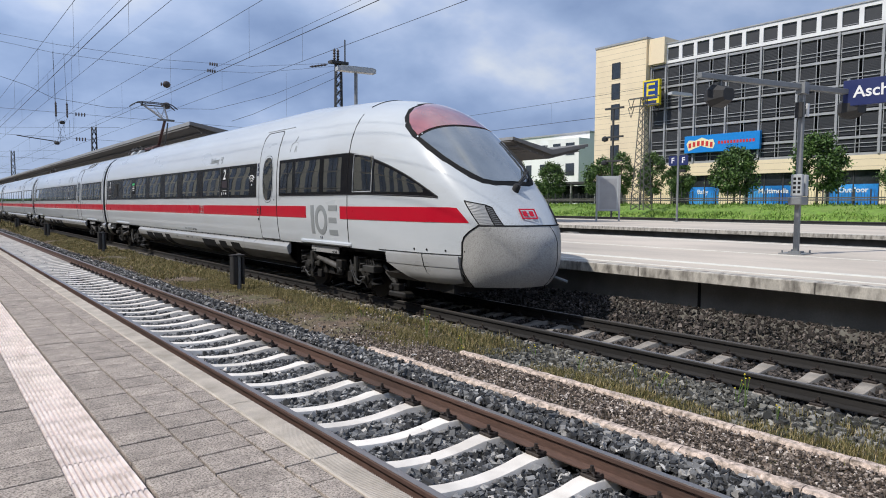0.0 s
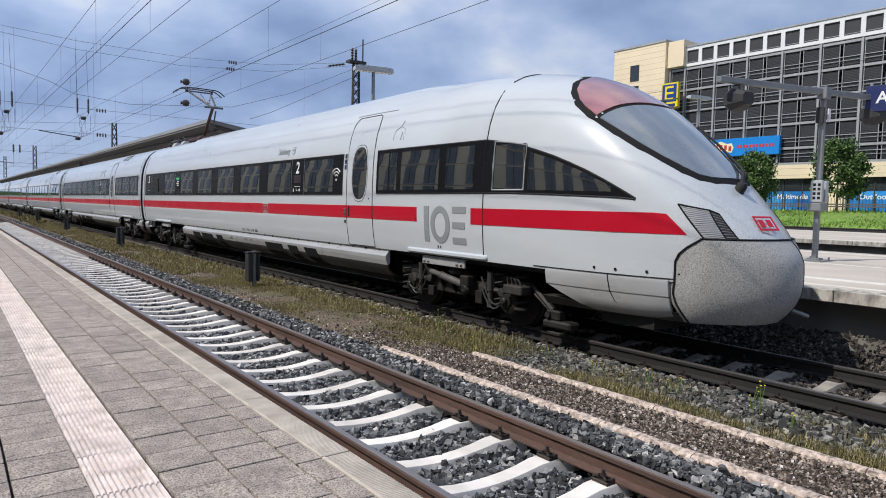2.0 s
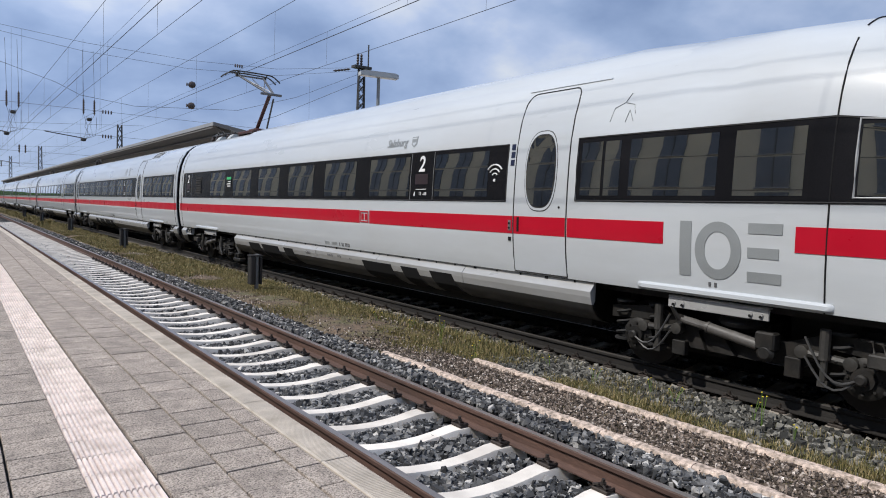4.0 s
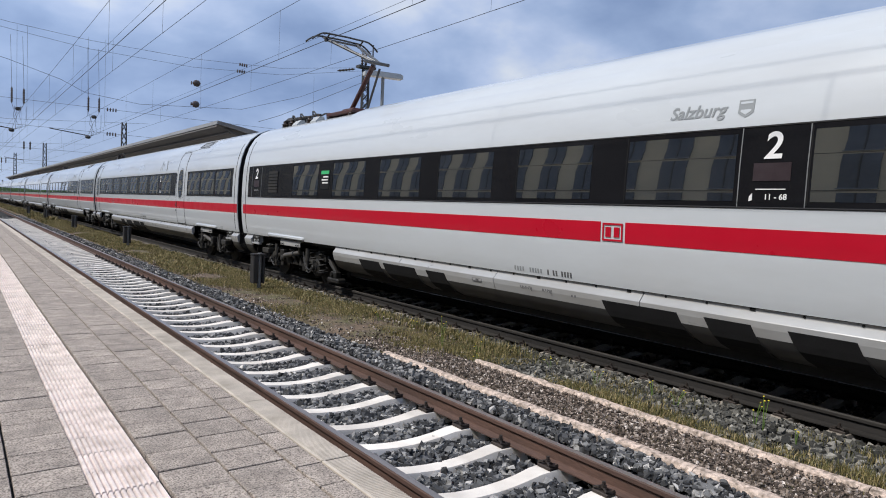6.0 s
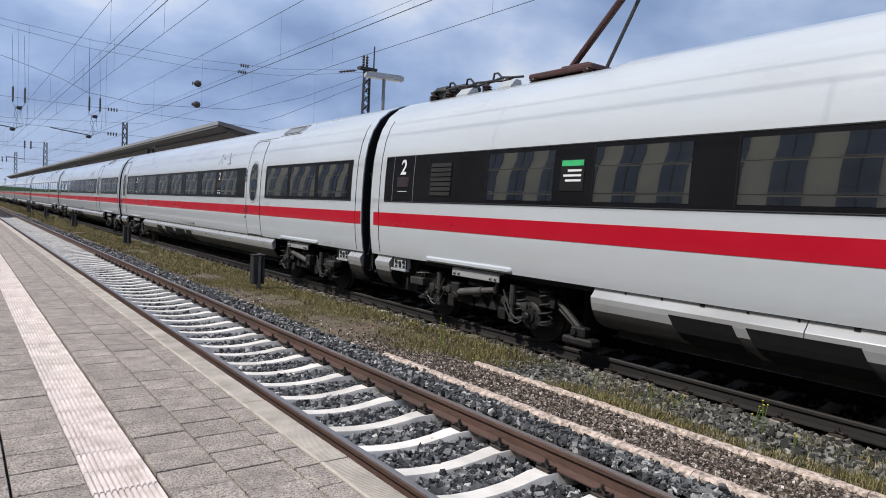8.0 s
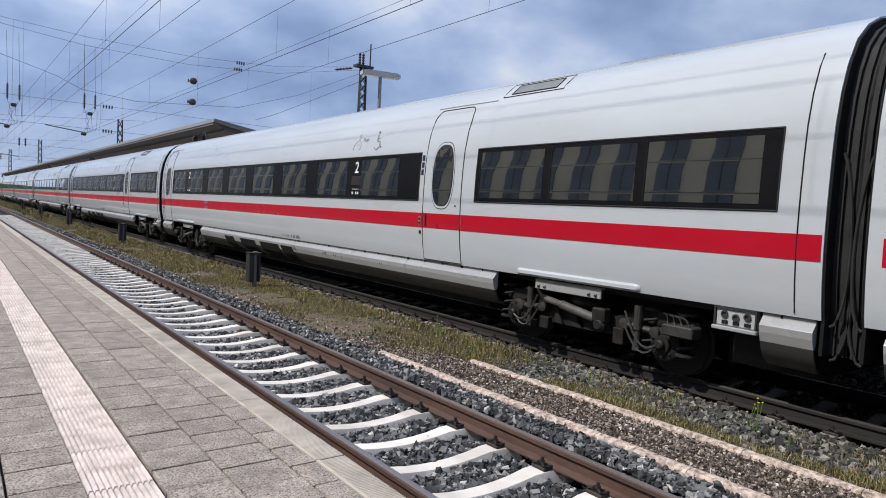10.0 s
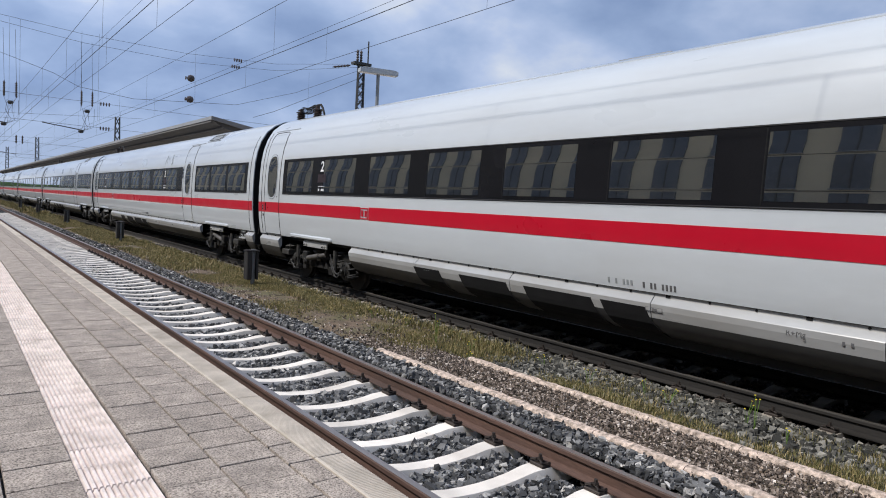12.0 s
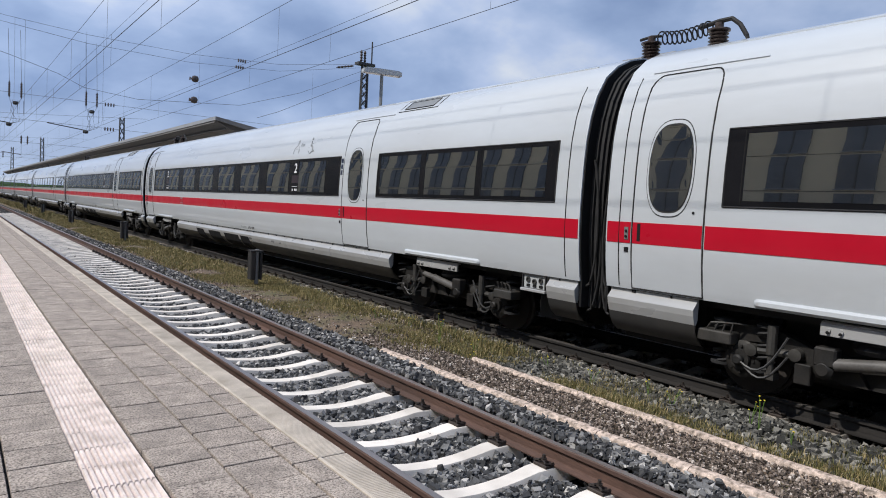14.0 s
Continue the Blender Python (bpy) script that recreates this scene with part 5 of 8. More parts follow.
    for pts in ([(7.55, 3.22), (7.5, 3.4), (7.35, 3.46), (7.28, 3.58)], [(7.3, 3.2), (7.25, 3.35), (7.18, 3.2)], [(7.35, 3.46), (7.2, 3.42), (7.16, 3.3)]):
        tube(bm, [(-half_width(v, z, True) - 0.003, v, z) for v, z in pts], 0.006, 5)
    part("outline_symbol", bm, M_GREYPAINT, car)
    for k in range(7):
        part("louvre", side_patch([(25.02, 2.28 + 0.085 * k, 2.345 + 0.085 * k), (25.62, 2.28 + 0.085 * k, 2.345 + 0.085 * k)], True, 0.022, n=1), M_UNDER, car)
    part("display", side_patch([(22.0, 2.37, 2.81), (22.44, 2.37, 2.81)], True, 0.013, n=2), M_SEAM, car, "side destination display")
    part("display_header", side_patch([(22.02, 2.72, 2.80), (22.42, 2.72, 2.80)], True, 0.016, n=1), mat("display_green", (0.05, 0.45, 0.16), 0.4, bump=0.0), car)
    for k, (a, b) in enumerate(((22.05, 22.30), (22.05, 22.38), (22.05, 22.34))):
        part("display_line", side_patch([(a, 2.64 - 0.07 * k, 2.67 - 0.07 * k), (b, 2.64 - 0.07 * k, 2.67 - 0.07 * k)], True, 0.016, n=1), M_LABELWHITE, car)
    # windscreen, visor and frame
    shield = [(1.34, 0.16), (1.37, 0.40), (1.45, 0.58), (1.6, 0.71), (1.8, 0.83, 0.02), (2.1, 0.94, 0.08), (2.45, 1.0, 0.20), (2.74, 1.02, 0.30)]
    glass = part("windscreen", top_patch(shield, 0.012), M_SHIELD, car, "raked curved windscreen", smooth=True)
    part("windscreen_frame", top_patch([(1.27, 0.10), (1.30, 0.42), (1.40, 0.64), (1.57, 0.79), (1.8, 0.90), (2.1, 1.0), (2.45, 1.06), (2.9, 1.075), (3.2, 1.03), (3.40, 0.90), (3.54, 0.71), (3.62, 0.43), (3.65, 0.15)], 0.005), M_SEAM, glass, "black surround", smooth=True)
    part("visor", top_patch([(2.80, 1.02, 0.30), (3.0, 1.0, 0.22), (3.18, 0.95, 0.12), (3.36, 0.82, 0.05), (3.47, 0.62), (3.54, 0.28)], 0.013), M_VISOR, glass, "reddish lamp visor over the windscreen", smooth=True)
    def over_glass(v, x, up):
        return Vector((x, v - 0.6 * up, top_height(v, x, True) + 0.8 * up))
    bm = bmesh.new()
    p0 = over_glass(1.20, -0.03, 0.03)
    lathe(bm, [(0.07, -0.05), (0.07, 0.05), (0.045, 0.09), (0, 0.09)], (0, -0.5, 0.85), p0, 12)
    tube(bm, [p0, over_glass(1.36, 0.27, 0.07), over_glass(1.60, 0.66, 0.06)], 0.022, 6)
    tube(bm, [over_glass(1.24, 0.08, 0.05), over_glass(1.40, 0.40, 0.08), over_glass(1.70, 0.64, 0.05)], 0.014, 6)
    tube(bm, [over_glass(1.40, 0.50, 0.03), over_glass(1.60, 0.66, 0.05), over_glass(1.92, 0.58, 0.04), over_glass(2.20, 0.53, 0.03)], 0.018, 6)
    tube(bm, [over_glass(1.52, 0.55, 0.06), over_glass(1.74, 0.70, 0.05), over_glass(2.05, 0.64, 0.04)], 0.013, 6)
    part("wiper", bm, M_RUBBER, car, "black windscreen wiper", smooth=True)
    # coupler hatch: a soiled bulging cover wrapped round the tip
    bm = bmesh.new()
    rows = []
    for z in (0.54, 0.58, 0.66, 0.78, 0.92, 1.07, 1.2, 1.32, 1.42, 1.50, 1.56, 1.60):
        row = []
        W = 1.09 * (1 - 0.16 * max(0.0, (0.95 - z) / 0.41) ** 2.2 - 0.10 * max(0.0, (z - 1.35) / 0.25) ** 2)
        for i in range(37):
            x = W * math.sin((i / 18 - 1) * math.pi / 2)
            y = front_at(x, max(z, 1.1)) - 0.03 + (0.30 * ((1.07 - z) / 0.55) ** 2.2 if z < 1.07 else 0.0)
            row.append((x, y, z))
        rows.append(row)
    vs = grid(bm, rows)
    ring = vs[0] + [r[-1] for r in vs[1:]] + vs[-1][-2::-1] + [r[0] for r in vs[-2:0:-1]]
    back = [bm.verts.new((p.co.x * 0.97, p.co.y + 0.10, p.co.z)) for p in ring]
    for i in range(len(ring)):
        j = (i + 1) % len(ring)
        bm.faces.new((ring[i], ring[j], back[j], back[i]))
    bmesh.ops.recalc_face_normals(bm, faces=bm.faces)
    hatch = part("coupler_hatch", bm, M_NOSE, car, "speckled soiled grey coupler cover", smooth=True)
    part("hatch_seal", tube(bmesh.new(), [(r[0][0] * 1.01, r[0][1] + 0.012, r[0][2]) for r in rows] + [(p[0], p[1] + 0.008, p[2] + 0.012) for p in rows[-1]] + [(r[-1][0] * 1.01, r[-1][1] + 0.012, r[-1][2]) for r in rows[::-1]], 0.014, 5), M_SEAM, hatch, "black gap round the cover")
    part("hatch_seam", tube(bmesh.new(), [(r[21][0], r[21][1] - 0.001, r[21][2]) for r in rows], 0.007, 5), M_SEAM, hatch)
    part("coupling_hook", tube(bmesh.new(), [(0.45, 0.85, 0.72), (0.62, 0.52, 0.60)], 0.03, 6), M_POLE, hatch)
    # headlamps: a grey slatted panel and a dark inner grille in one black surround
    def on_nose(v, z, side, off):
        return (side * (half_width(v, z, True) + off), v, z)

    def lamp_patch(corners, side, off, n=6):
        (va, za), (vb, zb), (vc, zc), (vd, zd) = corners
        bm = bmesh.new()
        rows = []
        for i in range(n + 1):
            a = i / n
            row = []
            for k in range(n + 1):
                b = k / n
                v = (va * (1 - a) + vb * a) * (1 - b) + (vd * (1 - a) + vc * a) * b
                z = (za * (1 - a) + zb * a) * (1 - b) + (zd * (1 - a) + zc * a) * b
                row.append(on_nose(v, z, side, off))
            rows.append(row)
        grid(bm, rows)
        r = bmesh.ops.extrude_face_region(bm, geom=bm.faces[:])
        bmesh.ops.translate(bm, vec=(-side * 0.02, 0.02, 0), verts=[e for e in r["geom"] if isinstance(e, bmesh.types.BMVert)])
        bmesh.ops.recalc_face_normals(bm, faces=bm.faces)
        return bm
    GREY = ((1.452, 2.037), (1.154, 1.968), (0.909, 1.604), (1.059, 1.548))
    DARK = ((1.154, 1.968), (1.066, 1.922), (0.816, 1.604), (0.909, 1.604))
    for s in (-1, 1):
        lamp = part("headlamp", lamp_patch(GREY, s, 0.006), M_STEELGREY, car, "grey slatted headlamp panel with a dark grille")
        part("grille", lamp_patch(DARK, s, 0.007), M_BLACKBOX, lamp, "dark inner grille")
        loop = [GREY[0], GREY[1], DARK[1], DARK[2], GREY[2], GREY[3], GREY[0]]
        dense = [(a[0] + (b[0] - a[0]) * k / 4, a[1] + (b[1] - a[1]) * k / 4) for a, b in zip(loop, loop[1:]) for k in range(4)] + [loop[-1]]
        part("lamp_surround", tube(bmesh.new(), [on_nose(v, z, s, 0.006) for v, z in dense], 0.011, 5), M_SEAM, lamp)
        part("lamp_surround", tube(bmesh.new(), [on_nose(GREY[1][0] + (GREY[2][0] - GREY[1][0]) * k / 4, GREY[1][1] + (GREY[2][1] - GREY[1][1]) * k / 4, s, 0.006) for k in range(5)], 0.011, 5), M_SEAM, lamp)
        for quad, m, cnt in ((GREY, M_POLE, 17), (DARK, M_POLE, 10)):
            for k in range(1, cnt):
                b = k / cnt
                p0 = [quad[0][d] * (1 - b) + quad[3][d] * b for d in (0, 1)]
                p1 = [quad[1][d] * (1 - b) + quad[2][d] * b for d in (0, 1)]
                part("slat", tube(bmesh.new(), [on_nose(p0[0] + (p1[0] - p0[0]) * q / 3, p0[1] + (p1[1] - p0[1]) * q / 3, s, 0.008) for q in range(4)], 0.0045, 4), m, lamp)
    # emblem on the bonnet
    bm = bmesh.new()
    for a in ((-0.14, 0.14, 0.075, 0.10), (-0.14, 0.14, -0.10, -0.075), (-0.14, -0.115, -0.075, 0.075), (0.115, 0.14, -0.075, 0.075), (-0.09, -0.02, -0.05, 0.05), (0.02, 0.09, -0.05, 0.05)):
        box(bm, a[0], a[1], a[2], a[3], 0, 0.004)
    ob = part("bonnet_emblem", bm, M_RED, car, "red framed railway emblem")
    ob.matrix_basis = look((-0.13, front_at(-0.13, 1.79) - 0.030, 1.815), Vector((-0.13, front_at(-0.13, 1.79) - 0.030, 1.815)) + Vector((0.20, 0.74, -0.66))) @ Matrix.Scale(1.15, 4)
    # nose skirt, bogies, underframe
    skirt(car, 1.47, 3.35, True, pale=True)
    bm = bmesh.new()
    rows = []
    for v in np.linspace(1.3, 3.5, 10):
        w = half_width(v, 1.1, True)
        rows.append([(-w + 0.40, v, 0.50), (-w + 0.22, v, 0.53), (-w + 0.10, v, 0.66)] + [(w - 0.10, v, 0.66), (w - 0.22, v, 0.53), (w - 0.40, v, 0.50)])
    vs = grid(bm, rows)
    bm.faces.new(vs[0]); bm.faces.new(vs[-1])
    part("nose_pan", bm, M_SKIRT, car, smooth=True)
    underframe(car, 1.75, 27.5, ((8.0, 21.6), (1.75, 2.6), (26.5, 27.5)))
    skirt(car, 7.72, 21.8, True, dark=((10.84, 11.50), (11.9, 12.46), (12.82, 13.96), (17.51, 18.08), (18.45, 19.60), (19.76, 20.58)))
    skirt(car, 27.0, 27.55, True)
    socket_panel(car, 26.45, 26.92, True)
    for v in (5.78, 24.55):
        bogie(car, v, v > 10, True)
        side_lip(car, v - 1.13, v + 1.2, True)
    coach_end(car, 27.75, 1)
    roof_detail(car, 7.0, 27.3, True)
    bm = bmesh.new()
    rows = []
    for v, k in ((6.6, 0.0), (7.6, 1.0), (12.0, 1.0), (17.0, 1.0), (21.9, 1.0), (22.15, 0.55), (22.4, 0.0)):
        rows.append([(x, v, top_height(v, x, True) - 0.004 + 0.075 * k * min(1.0, (0.98 - abs(x)) * 6)) for x in np.linspace(-0.98, 0.98, 21)])
    grid(bm, rows)
    bmesh.ops.recalc_face_normals(bm, faces=bm.faces)
    part("roof_fairing", bm, M_CABWHITE, car, "white raised roof fairing", smooth=True)
    pantograph(car, 23.75)
    part("skirt_joint", tube(bmesh.new(), [(-half_width(v, 1.1, True) - 0.004, v, 1.092) for v in np.linspace(1.40, 3.60, 12)], 0.008, 5), M_SEAM, car)
    part("skirt_joint", tube(bmesh.new(), [(-half_width(2.27, 1.1, True) + d, v, z) for v, z, d in ((2.277, 1.085, -0.026), (2.27, 1.03, -0.028), (2.255, 0.86, 0.008), (2.20, 0.74, 0.046), (2.10, 0.63, 0.115))], 0.007, 5), M_SEAM, car)
    for v in (1.36, 1.75, 2.18, 2.5):
        bm = bmesh.new()
        w = half_width(v, 1.16, True)
        lathe(bm, [(0.02, 0), (0.02, 0.010), (0.009, 0.010), (0.009, 0.015), (0, 0.015)], (-1, 0, 0), (-w + 0.002, v, 1.16), 10)
        part("bolt", bm, M_SEAM, car)
    small_marks(car, ((5.9, 1.20, 0.14, 0.05), (14.53, 1.10, 0.50, 0.078), (14.42, 0.84, 0.12, 0.05)), True)
    small_marks(car, ((15.12, 1.11, 0.28, 0.066), (15.5, 1.11, 0.24, 0.066)), True, M_GREYPAINT)
    load_mark(car, 16.6, 0.83, True)
    side_word("R+Mg", 0.085, 14.98, 0.87, True, M_STENCIL, car, "brake_lettering", 0.035)
    side_word("KE-R-Mg", 0.075, 15.42, 0.87, True, M_STENCIL, car, "brake_lettering", 0.035)


CARS = []
lead = thing("train_car", "white streamlined high-speed cab car with red waist stripe", "train", "cars of the train")
end_car_layout(lead)
lead.matrix_basis = pose(TRAIN_X, NOSE_U, 0)
CARS.append((lead, NOSE_U))
coach = thing("train_car", "white high-speed coach with dark window band and red stripe", "train", "cars of the train")
coach_layout(coach)
coach.matrix_basis = pose(TRAIN_X, GAP_U, 0)
CARS.append((coach, GAP_U))
for i in range(1, 9):
    CARS.append((copy_thing(coach, pose(TRAIN_X, GAP_U + PITCH * i, 0)), GAP_U + PITCH * i))

# ---------------------------------------------------------------- ground, tracks and platforms
def sheet(name, x0, x1, y0, y1, z, material, label, category="ground", step=1.0, rough=0.03):
    """A slightly uneven sheet of ground."""
    bm = bmesh.new()
    xs = np.arange(x0, x1 + step * 0.4, min(step, (x1 - x0) / 2))
    ys = list(np.arange(y0, min(y1, 40), step)) + list(np.linspace(min(y1, 40), y1, 12))
    grid(bm, [[(x, y, z + rough * noise.noise((x * 1.3, y * 1.3, 3.0))) for y in ys] for x in xs])
    bmesh.ops.recalc_face_normals(bm, faces=bm.faces)
    return tagged(part(name, bm, material, smooth=True), label, category, kind="structure")


bm = bmesh.new()
grid(bm, [[(x, y, -0.50) for y in (-1500, -60, 0, 60, 400, 3000)] for x in (-2500, -60, 0, 60, 300, 2500)])
tagged(part("ground", bm, M_GROUND), "dark gravelly railway yard ground", "ground", kind="structure")
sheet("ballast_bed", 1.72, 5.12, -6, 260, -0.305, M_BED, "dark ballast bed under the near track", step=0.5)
sheet("trackside_soil", 5.05, 7.2, -6, 260, -0.22, M_SOIL, "weedy brown soil strip between the tracks", step=0.4, rough=0.05)
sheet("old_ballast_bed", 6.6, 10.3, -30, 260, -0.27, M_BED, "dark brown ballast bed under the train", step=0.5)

RAIL = [(-0.075, -0.172), (0.075, -0.172), (0.075, -0.160), (0.012, -0.138), (0.009, -0.055), (0.036, -0.040), (0.036, -0.010), (0.028, 0.0),
        (-0.028, 0.0), (-0.036, -0.010), (-0.036, -0.040), (-0.009, -0.055), (-0.012, -0.138), (-0.075, -0.160)]


def sleeper_mesh(length, name):
    """A pre-stressed concrete sleeper, waisted and dished in the middle."""
    bm = bmesh.new()
    rows = []
    for i in range(17):
        x = -length / 2 + length * i / 16
        a = abs(x)
        top = -0.178 + 0.0 * a if 0.5 < a < 1.02 else (-0.178 - 0.045 * (1 - (a / 0.5) ** 2) if a <= 0.5 else -0.178 - 0.06 * (a - 1.02) / 0.28)
        w = 0.075 if a < 0.35 else min(0.098, 0.075 + 0.05 * (a - 0.35))
        wb = w + 0.055
        rows.append([(x, -wb, -0.40), (x, -w - 0.008, top - 0.018), (x, -w, top), (x, w, top), (x, w + 0.008, top - 0.018), (x, wb, -0.40)])
    vs = grid(bm, rows)
    bm.faces.new(vs[0]); bm.faces.new(vs[-1])
    bmesh.ops.recalc_face_normals(bm, faces=bm.faces)
    return mesh_of(bm, True, name)


def clip_mesh(name):
    """Sleeper fastening: base plate, bolt and two bent spring loops on either side of the rail."""
    bm = bmesh.new()
    for s in (-1, 1):
        box(bm, s * 0.12 - 0.05, s * 0.12 + 0.05, -0.08, 0.08, -0.18, -0.150, bevel=0.006)
        for q in (-1, 1):
            tube(bm, [(s * 0.085, q * 0.015, -0.145), (s * 0.15, q * 0.03, -0.125), (s * 0.165, q * 0.06, -0.13), (s * 0.12, q * 0.075, -0.145), (s * 0.065, q * 0.06, -0.148)], 0.011, 5)
        lathe(bm, [(0.026, 0), (0.026, 0.02), (0.016, 0.02), (0.016, 0.05), (0.0, 0.05)], (0, 0, 1), (s * 0.12, 0, -0.13), 6)
    return mesh_of(bm, False, name)


def track(name, xc, y0, y1, first, n_sleepers, rail_mat, sleeper_mat, label, spacing=0.6, z=0.0):
    t = thing(name, label, "railway track", kind="structure", at=pose(xc, 0, z))
    sl, cl = sleeper_mesh(2.6, "sleeper"), clip_mesh("rail_clip")
    for s in (-0.7535, 0.7535):
        bm = bmesh.new()
        prism(bm, [(s + x, z) for x, z in RAIL], y0, y1)
        bmesh.ops.recalc_face_normals(bm, faces=bm.faces)
        rail = part("rail", bm, rail_mat, t)
        bm = bmesh.new()
        box(bm, s - 0.0285, s + 0.0285, y0, y1, -0.003, 0.0015)
        part("running_surface", bm, M_RAILTOP, rail, "worn bright steel running surface")
    for i in range(n_sleepers):
        y = first + spacing * i
        o = part("sleeper", sl, sleeper_mat, t)
        o.matrix_basis = pose(random.uniform(-0.012, 0.012), y + random.uniform(-0.012, 0.012), 0, 0, 0, random.uniform(-0.5, 0.5))
        if y < 26:
            for s in (-0.7535, 0.7535):
                c = part("rail_clip", cl, M_CLIP, t)
                c.matrix_basis = pose(s, y, 0)
    return t


track("near_track", 3.41, -8, 260, 8.57 - 0.6 * 20, 116, M_RAIL, M_SLEEPER, "rusty rails on pale concrete sleepers")
track("train_track", 8.35, -30, 260, 7.66 - 0.6 * 16, 70, M_RAILDARK, M_SLEEPEROLD, "dark rails on weathered brown concrete sleepers")


def stones(name, x0, x1, y0, y1, per_m2, size, z, material, label, seed, clear=None, thin=None, kind="stuff"):
    """Loose broken stones, each a chipped block of its own."""
    rng = np.random.default_rng(seed)
    n = int((x1 - x0) * (y1 - y0) * per_m2)
    if thin:
        u = rng.random(n)
        y = y0 + (y1 - y0) * u ** thin
    else:
        y = rng.uniform(y0, y1, n)
    x = rng.uniform(x0, x1, n)
    keep = np.ones(n, bool)
    if clear is not None:
        keep = clear(x, y, rng)
    x, y = x[keep], y[keep]
    n = len(x)
    base = np.array([(-1, -1, -1), (1, -1, -1), (1, 1, -1), (-1, 1, -1), (-1, -1, 1), (1, -1, 1), (1, 1, 1), (-1, 1, 1)], float)
    v = base[None] * (1 + rng.uniform(-0.70, 0.22, (n, 8, 3)))
    s = size * rng.uniform(0.5, 1.35, (n, 1, 1)) * rng.uniform(0.5, 1.35, (n, 1, 3)) * 0.5
    v = v * s
    a, b, c = rng.uniform(0, 6.283, (3, n))
    b = rng.normal(0, 0.6, n)
    ca, sa, cb, sb, cc, sc = np.cos(a), np.sin(a), np.cos(b), np.sin(b), np.cos(c), np.sin(c)
    z0 = np.zeros(n)
    o = np.ones(n)
    Rz = np.stack([np.stack([ca, -sa, z0], 1), np.stack([sa, ca, z0], 1), np.stack([z0, z0, o], 1)], 1)
    Rx = np.stack([np.stack([o, z0, z0], 1), np.stack([z0, cb, -sb], 1), np.stack([z0, sb, cb], 1)], 1)
    v = np.einsum("nij,nkj->nki", np.einsum("nij,njk->nik", Rz, Rx), v)
    zz = (z(x, y) if callable(z) else np.full(n, z)) + rng.uniform(-0.35, 0.30, n) * size
    v += np.stack([x, y, zz], 1)[:, None, :]
    f = np.array([(0, 3, 2, 1), (4, 5, 6, 7), (0, 1, 5, 4), (1, 2, 6, 5), (2, 3, 7, 6), (3, 0, 4, 7)])
    faces = (f[None] + 8 * np.arange(n)[:, None, None]).reshape(-1, 4)
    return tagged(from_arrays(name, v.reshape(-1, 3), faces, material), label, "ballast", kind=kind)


def off_sleepers(xc, first, tops=0.10):
    """Keeps stones off the sleepers' tops and the rails."""
    def f(x, y, rng):
        d = np.abs((y - first + 0.3) % 0.6 - 0.3)
        on = (d < tops + 0.012) & (np.abs(x - xc) < 1.30)
        rail = np.abs(np.abs(x - xc) - 0.7535) < 0.085
        return ~(on & (rng.random(len(x)) < np.where(y < 9.5, 0.99, 1.0))) & ~rail
    return f


stones("ballast", 1.9, 4.98, -2.5, 9.5, 1250, 0.054, -0.250, M_STONE, "dark grey broken ballast stones between pale sleepers", 1, off_sleepers(3.41, 8.57))
stones("ballast", 1.9, 4.98, 9.5, 22, 760, 0.052, -0.262, M_STONE, "dark grey broken ballast stones between pale sleepers", 2, off_sleepers(3.41, 8.57, 0.135))
stones("ballast", 1.9, 4.98, 22, 75, 190, 0.054, -0.275, M_STONE, "dark grey broken ballast stones between pale sleepers", 3, off_sleepers(3.41, 8.57, 0.15))
stones("ballast_shoulder", 4.62, 5.02, -2.5, 26, 950, 0.052, -0.165, M_STONE, "dark grey ballast heaped beside the rail", 4)
stones("ballast_shoulder", 4.62, 5.02, 26, 75, 220, 0.058, -0.165, M_STONE, "dark grey ballast heaped beside the rail", 14)
stones("gravel", 5.10, 5.90, -2.5, 9.0, 1900, 0.024, -0.150, M_GRAVEL, "brownish fine gravel between concrete edgings", 5)
stones("mixed_ballast", 5.98, 7.35, -2.5, 8.5, 700, 0.056, -0.185, M_STONEMIX, "grey mixed stones among weeds", 7)
stones("mixed_ballast", 6.6, 7.4, 8.5, 30, 260, 0.056, -0.20, M_STONEMIX, "grey mixed stones among weeds", 8)
stones("gravel", 5.05, 6.7, 8.0, 30, 160, 0.026, -0.125, M_GRAVEL, "scattered brownish gravel on the weedy soil", 6)
stones("old_ballast", 7.0, 9.4, -3.0, 16, 480, 0.055, -0.245, M_STONEOLD, "brown weathered ballast, darkened for shade under the train", 9, off_sleepers(8.35, 7.66, 0.08))
stones("old_ballast_slope", 9.3, 10.35, -3.0, 16, 620, 0.048, lambda x, y: -0.24 + 0.45 * np.clip((x - 9.45) / 0.85, 0, 1), M_STONEOLD, "brown ballast heaped against the platform wall", 10)

